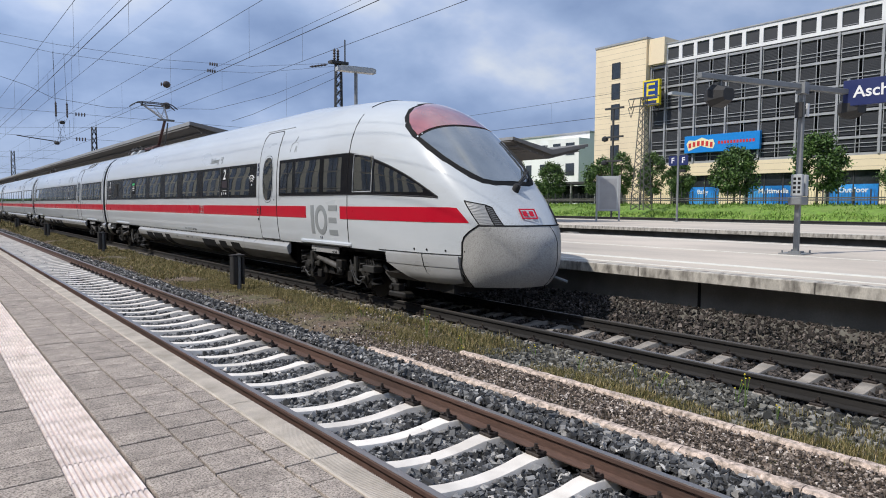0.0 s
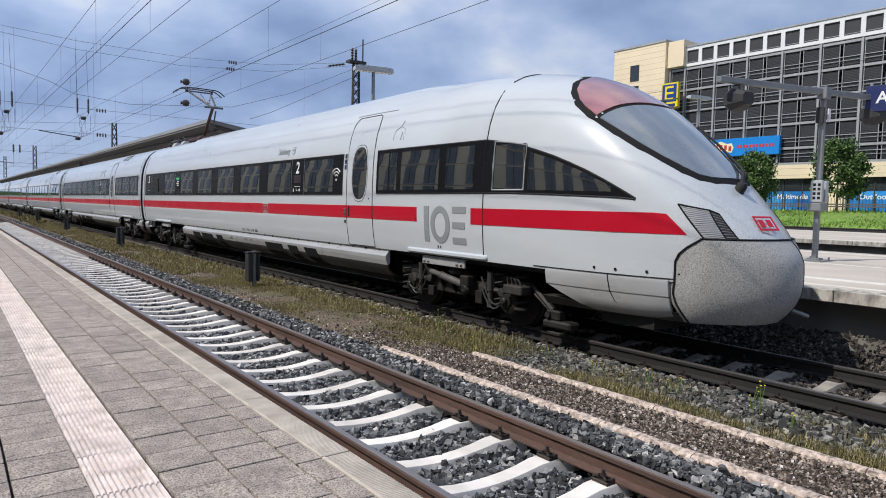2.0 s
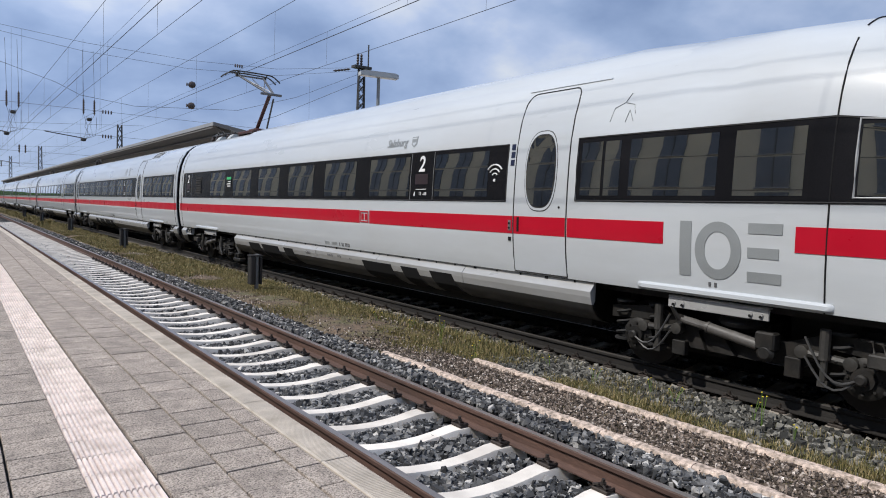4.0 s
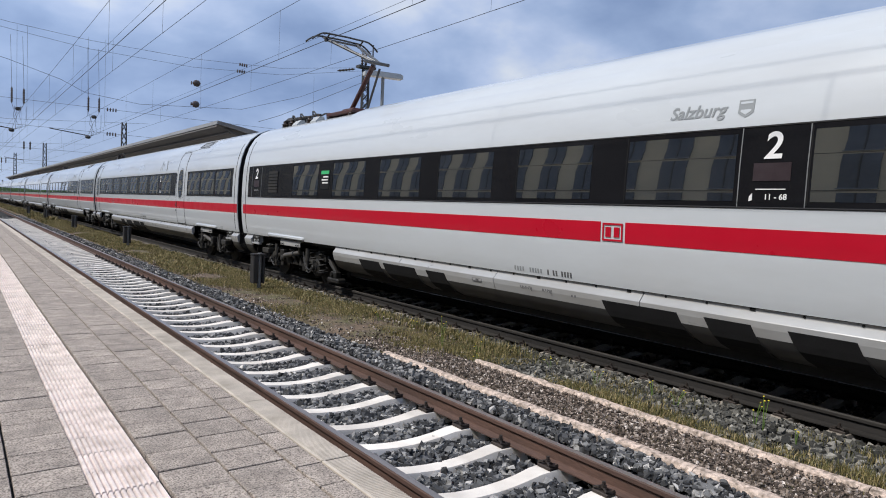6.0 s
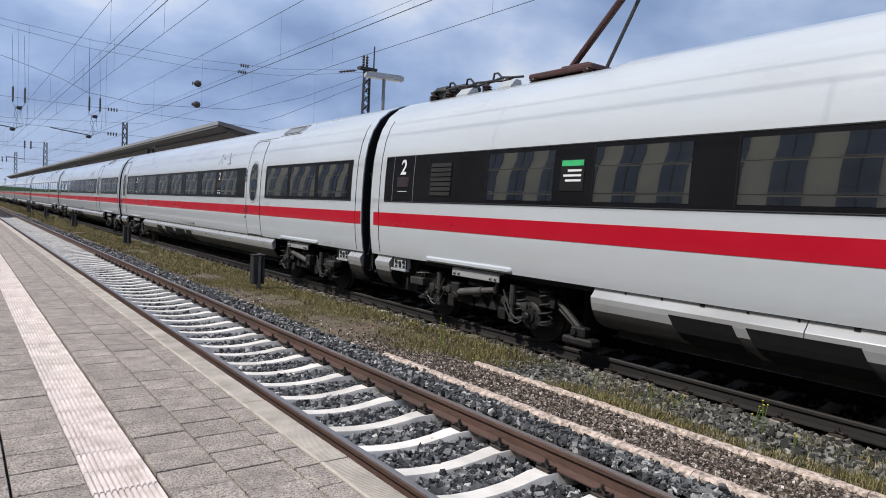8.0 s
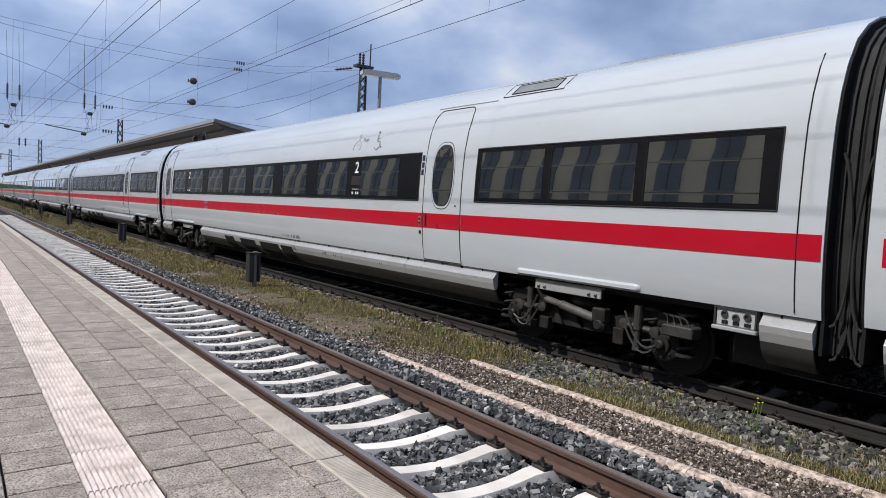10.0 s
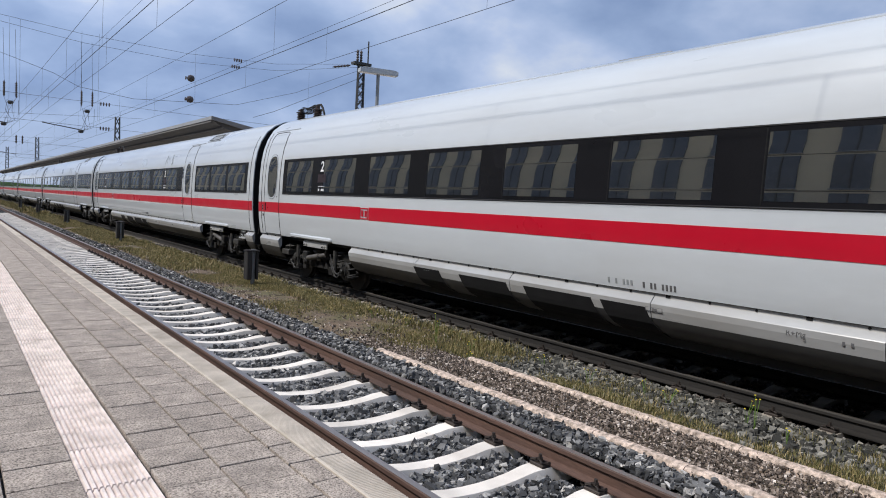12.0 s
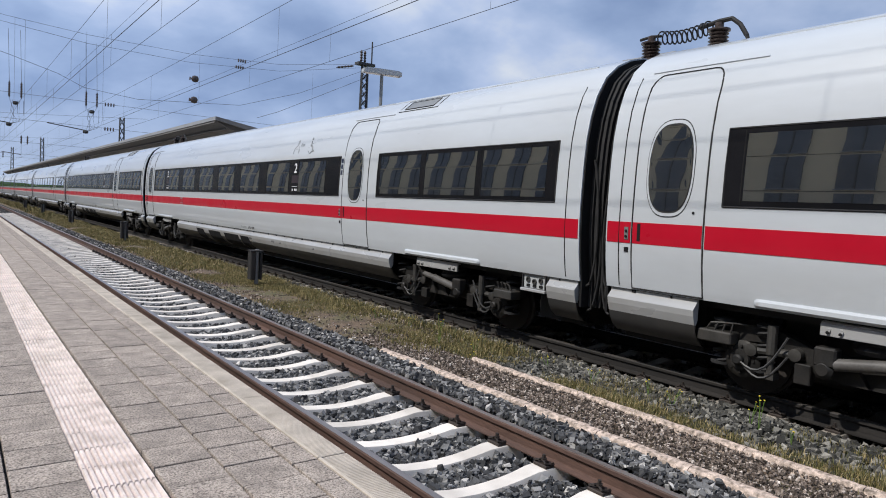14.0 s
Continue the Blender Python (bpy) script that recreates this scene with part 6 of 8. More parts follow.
# two rough concrete edgings beside the near track, lost under the soil further on
for xx, hw_, last, lab in ((5.045, 0.066, 7.9, "pale pinkish concrete edging beside the ballast"), (5.935, 0.060, 6.9, "weathered concrete edging beside the weeds")):
    for a in np.arange(-2.0, last, 1.0):
        bm = bmesh.new()
        rows = []
        for k in range(41):
            y = a + k / 40 * 0.992
            d = 0.020 * noise.noise((xx, y * 0.9, 0))
            e0 = 0.030 * noise.noise((xx + 9, y * 3.5, 0)) + 0.020 * noise.noise((xx + 4, y * 17.0, 0))
            e1 = 0.030 * noise.noise((xx + 2, y * 4.1, 5)) + 0.020 * noise.noise((xx + 6, y * 15.0, 3))
            h = 0.010 * noise.noise((xx + 3, y * 6.0, 2))
            rows.append([(xx - hw_ + d + e0 - 0.01, y, -0.30), (xx - hw_ + d + e0, y, -0.135 + h), (xx - hw_ * 0.7 + d + e0 * 0.5, y, -0.112 + h), (xx + d, y, -0.106 - h), (xx + hw_ * 0.7 + d + e1 * 0.5, y, -0.112 + h), (xx + hw_ + d + e1, y, -0.135 - h), (xx + hw_ + d + e1 + 0.01, y, -0.30)])
        vs = grid(bm, rows)
        bm.faces.new(vs[0]); bm.faces.new(vs[-1])
        bmesh.ops.recalc_face_normals(bm, faces=bm.faces)
        tagged(part("edging_stone", bm, M_EDGING, smooth=True), lab, "kerb", kind="structure", group="edging stones")
# lumpy soil bank that swallows the edgings
bm = bmesh.new()
ys = list(np.arange(7.0, 26.0, 0.16)) + list(np.linspace(26, 200, 60))
rows = []
for k in range(15):
    u = k / 14
    row = []
    for y in ys:
        x = 4.98 + 2.0 * u
        rise = min(1.0, max(0.0, (y - 7.6 + 1.2 * noise.noise((x * 1.5, 0.3, 7))) / 2.0))
        bell = min(1.0, 6 * u) * min(1.0, 3.2 * (1 - u))
        z = -0.25 + (0.125 * rise) * bell + 0.03 * noise.noise((x * 2.1, y * 2.1, 1)) + 0.018 * noise.noise((x * 7, y * 7, 4))
        row.append((x, y, z))
    rows.append(row)
grid(bm, rows)
bmesh.ops.recalc_face_normals(bm, faces=bm.faces)
tagged(part("soil_bank", bm, M_SOIL, smooth=True), "brown weedy soil between the tracks", "ground", kind="structure")


def blades(name, x0, x1, y0, y1, n, height, material, label, seed, patch=0.5, width=0.006, z=-0.17, thin=1.0, clump=0.7):
    """Grass: single bent blades, growing in tufts."""
    rng = np.random.default_rng(seed)
    k = max(1, n // 12)
    cy = y0 + (y1 - y0) * rng.random(k) ** thin
    cx = rng.uniform(x0, x1, k)
    fld = np.array([noise.noise((a * 0.9, b * 0.45, seed)) for a, b in zip(cx, cy)])
    ok = fld > (patch - 0.75) * 0.9
    cx, cy, fld = cx[ok], cy[ok], fld[ok]
    i = rng.integers(0, len(cx), n)
    x = cx[i] + rng.normal(0, 0.06, n) * clump
    y = cy[i] + rng.normal(0, 0.09, n) * clump
    h = height * rng.uniform(0.35, 1.15, n) * (0.75 + 0.8 * np.clip(fld[i], -0.4, 0.6))
    d = rng.uniform(0, 6.283, n)
    lean = rng.uniform(0.1, 0.7, n) * h
    px, py = np.cos(d), np.sin(d)
    w = width * rng.uniform(0.6, 1.4, n)
    zz = np.full(n, z) if not callable(z) else z(x, y)
    P = np.zeros((n, 5, 3))
    P[:, 0] = np.stack([x - py * w, y + px * w, zz], 1)
    P[:, 1] = np.stack([x + py * w, y - px * w, zz], 1)
    P[:, 2] = np.stack([x + px * lean * 0.35 + py * w * 0.7, y + py * lean * 0.35 - px * w * 0.7, zz + h * 0.6], 1)
    P[:, 3] = np.stack([x + px * lean * 0.35 - py * w * 0.7, y + py * lean * 0.35 + px * w * 0.7, zz + h * 0.6], 1)
    P[:, 4] = np.stack([x + px * lean, y + py * lean, zz + h], 1)
    f = np.array([(0, 1, 2), (0, 2, 3), (3, 2, 4)])
    faces = (f[None] + 5 * np.arange(n)[:, None, None]).reshape(-1, 3)
    return tagged(from_arrays(name, P.reshape(-1, 3), faces, material), label, "grass", kind="stuff")


blades("grass", 6.02, 7.1, -1.5, 9, 9000, 0.085, M_GRASS, "sparse weeds among the stones", 21, 0.72, 0.003, clump=1.6)
blades("grass", 5.98, 6.35, -1.5, 10, 20000, 0.10, M_GRASS, "dry yellow grass along the concrete edging", 25, 0.55, 0.003, clump=1.2)
blades("grass", 5.15, 6.9, 7.5, 21, 42000, 0.070, M_GRASS, "dry yellow-green grass beside the track", 22, 0.88, 0.0036, z=-0.14, clump=2.6)
blades("grass", 6.1, 6.95, 7.0, 30, 34000, 0.125, M_GRASS, "thick yellow-green grass beside the train", 26, 0.66, 0.0042, z=-0.16, clump=1.8)
blades("grass", 5.15, 7.0, 19, 60, 70000, 0.14, M_GRASS, "yellow-green grass beside the track", 23, 0.35, 0.010, z=-0.15)
blades("grass", 5.2, 7.0, 55, 180, 20000, 0.32, M_GRASS, "yellow-green grass beside the track", 24, 0.2, 0.03)

# near platform: slabs, tactile strip, coping, wall
PLAT = 0.55
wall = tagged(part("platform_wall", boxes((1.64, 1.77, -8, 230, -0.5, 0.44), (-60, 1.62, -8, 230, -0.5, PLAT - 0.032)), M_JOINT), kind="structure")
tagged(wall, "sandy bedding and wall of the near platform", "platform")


def slab(sx, sy, h=0.06):
    bm = bmesh.new()
    b = 0.003
    lo = [bm.verts.new(p) for p in ((0, 0, -h), (sx, 0, -h), (sx, sy, -h), (0, sy, -h))]
    mid = [bm.verts.new(p) for p in ((0, 0, -b), (sx, 0, -b), (sx, sy, -b), (0, sy, -b))]
    top = [bm.verts.new(p) for p in ((b, b, 0), (sx - b, b, 0), (sx - b, sy - b, 0), (b, sy - b, 0))]
    for p, q in ((lo, mid), (mid, top)):
        for i in range(4):
            bm.faces.new((p[i], p[(i + 1) % 4], q[(i + 1) % 4], q[i]))
    bm.faces.new(top)
    return mesh_of(bm, False, "slab")


def ribbed(sx, sy, ribs, along, h=0.06, deep=0.006):
    """A slab with raised ribs; along: ribs run along y."""
    bm = bmesh.new()
    n = ribs * 4
    L = sx if along else sy
    prof = []
    for i in range(ribs):
        a, p = i * L / ribs, L / ribs
        prof += [(a + 0.10 * p, -deep), (a + 0.28 * p, 0), (a + 0.72 * p, 0), (a + 0.90 * p, -deep)]
    prof = [(0, -h), (0, -deep)] + prof + [(L, -deep), (L, -h)]
    ends = (0, sy) if along else (0, sx)
    rows = [[((u, e, z) if along else (e, u, z)) for u, z in prof] for e in ends]
    vs = grid(bm, rows)
    bm.faces.new(vs[0]); bm.faces.new(vs[1])
    bmesh.ops.recalc_face_normals(bm, faces=bm.faces)
    return mesh_of(bm, False, "ribbed_slab")


paving = thing("pavement", "grey concrete slab paving of the near platform", "pavement", kind="structure")
PAVED = [(-0.365, 3.35), (-0.07, 3.50), (0.225, 3.51), (0.840, 3.20), (1.150, 3.335)]
STEP = 0.2855
slab_b = slab(0.299, 0.2725)
slab_a, slab_w, slab_n = slab(0.282, 0.2725), slab(0.311, 0.2725), slab(0.143, 0.2725)
tact, cope = ribbed(0.296, 0.271, 11, True, deep=0.016), ribbed(0.150, 1.235, 72, False, 0.10, 0.004)
for xs, first in PAVED:
    y = first - STEP * 20
    while y < 13.0:
        o = part("slab", slab_w if xs > 1.1 else (slab_b if xs > 0.2 else slab_a), M_PAVER, paving)
        o.matrix_basis = pose(xs, y + random.uniform(-0.002, 0.002), PLAT + random.uniform(-0.002, 0.002), random.uniform(-0.3, 0.3), random.uniform(-0.3, 0.3), random.uniform(-0.2, 0.2))
        y += STEP
y = 2.91 - STEP * 19
while y < 13.0:
    o = part("narrow_slab", slab_n, M_PAVER, paving)
    o.matrix_basis = pose(1.474, y, PLAT + random.uniform(-0.002, 0.002))
    y += STEP
tactile = thing("tactile_paving", "white ribbed tactile guiding strip", "pavement", kind="structure")
for j in range(-12, 70):
    o = part("tactile_tile", tact, M_TACTILE, tactile)
    o.matrix_basis = pose(0.528, 3.36 - 0.2835 * 8 + 0.2835 * j, PLAT + random.uniform(0.0, 0.004))
coping = thing("platform_edge", "pale ribbed concrete coping of the near platform", "platform", kind="structure")
for j in range(-4, 18):
    o = part("coping_stone", cope, M_COPING, coping)
    o.matrix_basis = pose(1.644, 3.20 - 1.25 * 2 + 1.25 * j, PLAT + random.uniform(0.0, 0.003))


lip = slab(0.020, 1.242, 0.08)
for j in range(-4, 18):
    o = part("coping_rim", lip, M_COPING, coping, "smooth raised rim of the coping")
    o.matrix_basis = pose(1.623, 3.20 - 1.25 * 2 + 1.25 * j, PLAT + 0.003)


def far_rows(name, mesh_size, xs, y0, y1, step, material, parent, gap=0.004, label=""):
    """Slabs further off, joined in one mesh."""
    sx = mesh_size
    bm = bmesh.new()
    for x in xs:
        for y in np.arange(y0, y1, step):
            box(bm, x, x + sx, y, y + step - gap, PLAT - 0.05, PLAT)
    ob = part(name, bm, material, parent)
    ob["kind"] = "stuff"
    return ob


far_rows("far_slabs", 0.288, [x for x, _ in PAVED], 13.0, 75, STEP, M_PAVER, paving)
far_rows("far_slabs", 0.18, [1.445], 13.0, 75, STEP, M_PAVER, paving)
far_rows("far_slabs", 0.288, [-0.66 - 0.295 * k for k in range(10)], -4.0, 40, STEP, M_PAVER, paving)
far_rows("far_tiles", 0.296, [0.528], 20.95, 75, 0.2835, M_TACTILE, tactile)
far_rows("far_coping", 0.162, [1.63], 23.2, 75, 1.25, M_COPING, coping)
for nm, a, b, m, p in (("distant_paving", -5.0, 0.525, M_PAVER, paving), ("distant_paving", 0.832, 1.55, M_PAVER, paving), ("distant_tactile", 0.53, 0.827, M_TACTILE, tactile), ("distant_coping", 1.63, 1.792, M_COPING, coping)):
    part(nm, boxes((a, b, 75, 230, PLAT - 0.05, PLAT)), m, p)

# far platforms
P2 = 0.86


def platform(name, x0, x1, y0, y1, z, label, lip=0.18):
    t = thing(name, label, "platform", kind="structure")
    part("deck", boxes((x0 + 0.32, x1 - 0.32, y0, y1, z - 0.16, z)), M_CONC, t, "smooth grey platform deck")
    for a, b in ((x0, x0 + 0.32), (x1 - 0.32, x1)):
        for y in np.arange(y0, min(y1, 80), 3.0):
            part("edge_slab", boxes((a, b, y, y + 2.985, z - lip, z + 0.002), bevel=0.01), M_CONCEDGE, t, "weathered concrete edge slab")
        part("edge_far", boxes((a, b, min(y1, 80), y1, z - lip, z + 0.002)), M_CONCEDGE, t)
    # wall concrete is coloured darker than the deck for the overhang's shade
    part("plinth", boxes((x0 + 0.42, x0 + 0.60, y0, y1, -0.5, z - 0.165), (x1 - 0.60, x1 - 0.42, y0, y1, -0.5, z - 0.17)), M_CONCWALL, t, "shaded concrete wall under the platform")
    part("edge_line", boxes((x0 + 0.55, x0 + 0.67, y0, y1, z, z + 0.004), (x1 - 0.95, x1 - 0.80, y0, y1, z, z + 0.004)), M_LINE, t, "pale painted safety line")
    return t


p2 = platform("far_platform", 10.12, 20.6, -26, 230, P2, "long grey concrete platform beyond the train")
platform("third_platform", 29.4, 45.0, -40, 230, P2, "grey concrete platform further off")
for y in np.arange(-20, 40, 6.5):
    part("wall_joint", boxes((10.525, 10.542, y, y + 0.05, -0.3, P2 - 0.18)), M_SEAM, p2)
part("deck_line", boxes((15.3, 15.42, -26, 230, P2, P2 + 0.004)), M_LINE, p2)
part("guide_strip", boxes((11.6, 11.9, -26, 230, P2, P2 + 0.005)), M_LINE, p2, "pale guiding strip")
track("middle_track", 22.6, -40, 230, 0, 1, M_RAILDARK, M_SLEEPEROLD, "dark rails beyond the platform")
track("outer_track", 27.3, -40, 230, 0, 1, M_RAILDARK, M_SLEEPEROLD, "dark rails beyond the platform")
track("siding_track", 49.0, -60, 230, 0, 1, M_RAILDARK, M_SLEEPEROLD, "dark rails in front of the grass bank", z=1.0)
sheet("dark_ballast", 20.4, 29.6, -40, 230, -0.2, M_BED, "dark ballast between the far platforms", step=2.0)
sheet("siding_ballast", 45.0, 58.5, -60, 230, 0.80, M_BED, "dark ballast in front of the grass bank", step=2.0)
bm = bmesh.new()
grid(bm, [[(x, y, z + 0.12 * noise.noise((x, y * 0.3, 1))) for y in np.arange(-140, 260, 2.0)] for x, z in ((56.5, 0.35), (57.5, 1.00), (59.5, 1.65), (62, 2.1), (72, 2.2), (160, 2.2))])
bmesh.ops.recalc_face_normals(bm, faces=bm.faces)
tagged(part("grass_bank", bm, M_MEADOW, smooth=True), "green meadow bank below the street", "ground", kind="structure")
blades("meadow_grass", 57.6, 62.5, 2, 80, 60000, 0.34, M_MEADOWBLADE, "tall green meadow grass on the bank", 31, 0.1, 0.05, z=lambda x, y: 0.95 + 0.23 * (x - 57.5), clump=6)

# pale scraps lying among the weeds
for i, (x, y, r) in enumerate(((5.78, 8.05, 0.055), (5.35, 7.35, 0.05), (6.15, 7.6, 0.03), (5.6, 12.6, 0.05), (6.2, 14.1, 0.06), (5.5, 10.2, 0.035), (6.0, 11.2, 0.03))):
    rng = random.Random(90 + i)
    bm = bmesh.new()
    bmesh.ops.create_icosphere(bm, subdivisions=1, radius=r)
    for v in bm.verts:
        v.co = Vector((v.co.x * rng.uniform(0.6, 1.3), v.co.y * rng.uniform(0.6, 1.2), v.co.z * 0.35))
    o = tagged(part("litter_scrap", bm, M_LABELWHITE), "crumpled pale scrap lying among the weeds", "litter", "litter scraps")
    o.matrix_basis = pose(x, y, -0.155, 0, 0, rng.uniform(0, 180))

# ---------------------------------------------------------------- overhead line
def cable(name, pts, r, material, label, n=5):
    return tagged(part(name, tube(bmesh.new(), pts, r, n), material), label, "overhead wire", "overhead wires")


SPAN_Y = 58.0


def line_pair(xc, zc, zm, sag, seed, r=0.011):
    """A contact wire with its messenger and droppers along one track."""
    rng = random.Random(seed)
    t = thing("overhead_line", "dark contact wire hung from a messenger wire by thin droppers", "overhead wire", "overhead wires")
    ys = [-30 + 4.0 * i for i in range(70)]

    def mess(y):
        k = ((y - SPAN_Y) / 66.0) % 1.0
        return zm - sag * 4 * k * (1 - k)
    part("contact_wire", tube(bmesh.new(), [(xc, y, zc) for y in (-30, 20, 58, 120, 250)], r, 5), M_WIRE, t)
    part("messenger_wire", tube(bmesh.new(), [(xc, y, mess(y)) for y in ys], r * 0.8, 5), M_WIRE, t)
    part("span_hanger", tube(bmesh.new(), [(xc, SPAN_Y, mess(SPAN_Y)), (xc, SPAN_Y, 14.3)], 0.008, 4), M_WIRETHIN, t)
    y = 3.0 + rng.uniform(0, 6)
    while y < 110:
        part("dropper", tube(bmesh.new(), [(xc, y, zc), (xc + 0.01, y, mess(y))], 0.004, 4), M_WIRETHIN, t)
        y += rng.uniform(6.5, 9.5)
    return t


line_pair(3.60, 6.22, 7.85, 0.15, 1, 0.009)
line_pair(4.25, 6.22, 7.42, 0.15, 2, 0.006)
line_pair(8.25, 6.58, 8.22, 0.12, 3, 0.010)
line_pair(9.45, 6.42, 7.55, 0.10, 4, 0.007)
line_pair(27.3, 6.5, 8.0, 0.4, 6, 0.012)

# cross span between masts
cross = thing("cross_span", "slack steel cross-span ropes with insulators carrying the overhead line", "overhead wire", "overhead wires")
for pts, r in (([(-14, 58, 16.4), (3.1, 58, 14.4), (8.4, 58, 14.06), (16.1, 58, 14.0), (24, 58, 14.5), (32.7, 58, 16.0)], 0.014),
               ([(-14, 58, 15.9), (3.3, 58, 13.9), (8.3, 58, 13.4), (16.1, 58, 13.3), (24, 58, 13.9), (32.7, 58, 15.7)], 0.014),
               ([(-14, 58, 15.5), (3.1, 58, 11.7), (6.4, 58, 10.77), (8.1, 58, 10.0), (12.0, 58, 9.63), (20.4, 58, 10.3), (26, 58, 12.2), (32.7, 58, 15.4)], 0.017),
               ([(-14, 58, 8.95), (32.7, 58, 8.9)], 0.013), ([(-14, 58, 7.1), (32.7, 58, 6.95)], 0.013)):
    part("span_rope", tube(bmesh.new(), pts, r, 5), M_WIRETHIN, cross)


def rib_insulator(bm, a, b, r=0.07, n=9):
    a, b = Vector(a), Vector(b)
    d = b - a
    lathe(bm, [(0.02, 0)] + [(r * (0.55 + 0.45 * (k % 2)), d.length * (0.08 + 0.84 * k / (n - 1))) for k in range(n)] + [(0.02, d.length)], d, a, 8)


for x in (3.3, 8.3):
    for dx in (0.0, 0.75):
        bm = bmesh.new()
        rib_insulator(bm, (x + dx, 58, 8.55), (x + dx, 58, 9.75), 0.085, 17)
        part("insulator", bm, M_INSUL, cross, "dark ribbed insulator")
        part("hanger", tube(bmesh.new(), [(x + dx, 58, 9.75), (x + dx - 0.1, 58, 13.5)], 0.012, 4), M_WIRETHIN, cross)
        part("hanger", tube(bmesh.new(), [(x + dx, 58, 8.55), (x + 0.3, 58, 7.6), (x + dx * 0.3, 58, 6.6)], 0.012, 4), M_WIRETHIN, cross)
    bm = bmesh.new()
    for k in range(3):
        tube(bm, [(x + 0.2 + 0.35 * k, 58, 8.4), (x + 0.1 + 0.4 * k, 58, 7.6), (x + 0.5 + 0.2 * k, 58.4, 7.0), (x, 58.2, 6.6)], 0.012, 4)
    part("jumper", bm, M_WIRE, cross)
    bm = bmesh.new()
    lathe(bm, [(0.02, 0), (0.16, 0.03), (0.2, 0.14), (0.16, 0.25), (0.02, 0.28)], (0, 0, 1), (x, 58, 6.45), 10)
    lathe(bm, [(0.02, 0), (0.16, 0.03), (0.2, 0.14), (0.16, 0.25), (0.02, 0.28)], (0, 0, 1), (x + 0.4, 58, 8.05), 10)
    part("clamp", bm, M_BLACKBOX, cross)
    bm = bmesh.new()
    tube(bm, [(x, 58, 6.7), (x - 2.6, 58, 7.0)], 0.04, 6)
    part("steady_arm", bm, M_MAST, cross)
for x, z in ((16.4, 11.97), (16.4, 10.2), (10.0, 8.9), (10.0, 6.98), (20.5, 14.2), (20.3, 13.6)):
    bm = bmesh.new()
    for k in range(4):
        lathe(bm, [(0.03, 0), (0.15, 0.02), (0.15, 0.08), (0.03, 0.1)], (1, 0, 0), (x - 0.4 + 0.2 * k, 58, z), 10)
    part("span_insulator", bm, M_INSUL, cross)
for x, z in ((16.44, 11.97), (16.4, 10.2)):
    bm = bmesh.new()
    lathe(bm, [(0.05, -0.32), (0.24, -0.2), (0.30, 0), (0.24, 0.2), (0.05, 0.32)], (1, 0, 0.1), (x, 57.9, z), 12)
    part("tension_insulator", bm, M_INSUL, cross, "dark barrel insulator", smooth=True)
part("span_rope", tube(bmesh.new(), [(32.7, 58, 14.6), (24.0, 58, 10.2), (22.0, 58, 9.4)], 0.02, 4), M_WIRETHIN, cross)


def lattice_mast(name, x, y, z0, z1, w0, w1, label, material, bays=14, flat=False):
    """A riveted lattice mast: four legs and crossed braces."""
    t = thing(name, label, "mast", "lattice masts", at=pose(x, y, z0))
    h = z1 - z0
    for sx in (-1, 1):
        for sy in (-1, 1):
            k = 0.35 if flat else 1.0
            part("leg", tube(bmesh.new(), [(sx * w0 / 2, sy * w0 / 2 * k, 0), (sx * w1 / 2, sy * w1 / 2 * k, h)], 0.055 if not flat else 0.075, 4), material, t)
    for s in range(4):
        bm = bmesh.new()
        for i in range(bays):
            a, b = i / bays, (i + 1) / bays
            wa, wb = (w0 + (w1 - w0) * a) / 2, (w0 + (w1 - w0) * b) / 2
            ka = 0.35 if flat else 1.0
            if s < 2:
                q = (-1 if s == 0 else 1) * ka
                p = [((-wa, q * wa, a * h), (wb, q * wb, b * h)), ((wa, q * wa, a * h), (-wb, q * wb, b * h))]
            else:
                q = -1 if s == 2 else 1
                p = [((q * wa, -wa * ka, a * h), (q * wb, wb * ka, b * h)), ((q * wa, wa * ka, a * h), (q * wb, -wb * ka, b * h))]
            for u, v in p:
                tube(bm, [u, v], 0.028 if not flat else 0.04, 4)
        part("bracing", bm, material, t)["kind"] = "stuff"
    return t


m1 = lattice_mast("lattice_mast", 33.0, 58.2, 0.86, 16.1, 0.95, 0.62, "dark riveted lattice mast with insulators on top", M_MAST, 18, True)
part("cap", boxes((-0.95, 0.95, -0.4, 0.4, 15.1, 15.35)), M_MAST, m1)
bm = bmesh.new()
rib_insulator(bm, (-0.45, 0, 15.35), (-0.45, 0, 16.6), 0.16, 9)
rib_insulator(bm, (-0.05, 0, 15.35), (-0.05, 0, 16.6), 0.16, 9)
part("insulator", bm, M_INSUL, m1)
part("spike", tube(bmesh.new(), [(0.75, 0, 15.3), (0.75, 0, 17.6)], 0.07, 6), M_MAST, m1)
bm = bmesh.new()
rib_insulator(bm, (-3.2, 0, 14.4), (-1.2, 0, 14.9), 0.12, 11)
part("strain_insulator", bm, M_INSUL, m1)
m2 = lattice_mast("lattice_mast", 57.0, 39.2, 1.6, 12.9, 1.5, 0.45, "tapered lattice mast with short cross arms", M_LATTICE, 16)
for z in (10.4, 11.2):
    part("cross_arm", boxes((-0.08, 0.08, -1.7, 1.7, z, z + 0.12)), M_LATTICE, m2)
for y, z in ((-1.5, 10.4), (1.5, 10.4), (1.5, 11.2)):
    bm = bmesh.new()
    tube(bm, [(0, y - 0.35, z), (0, y, z - 1.0), (0, y + 0.35, z)], 0.05, 5)
    part("hanger", bm, M_MAST, m2)
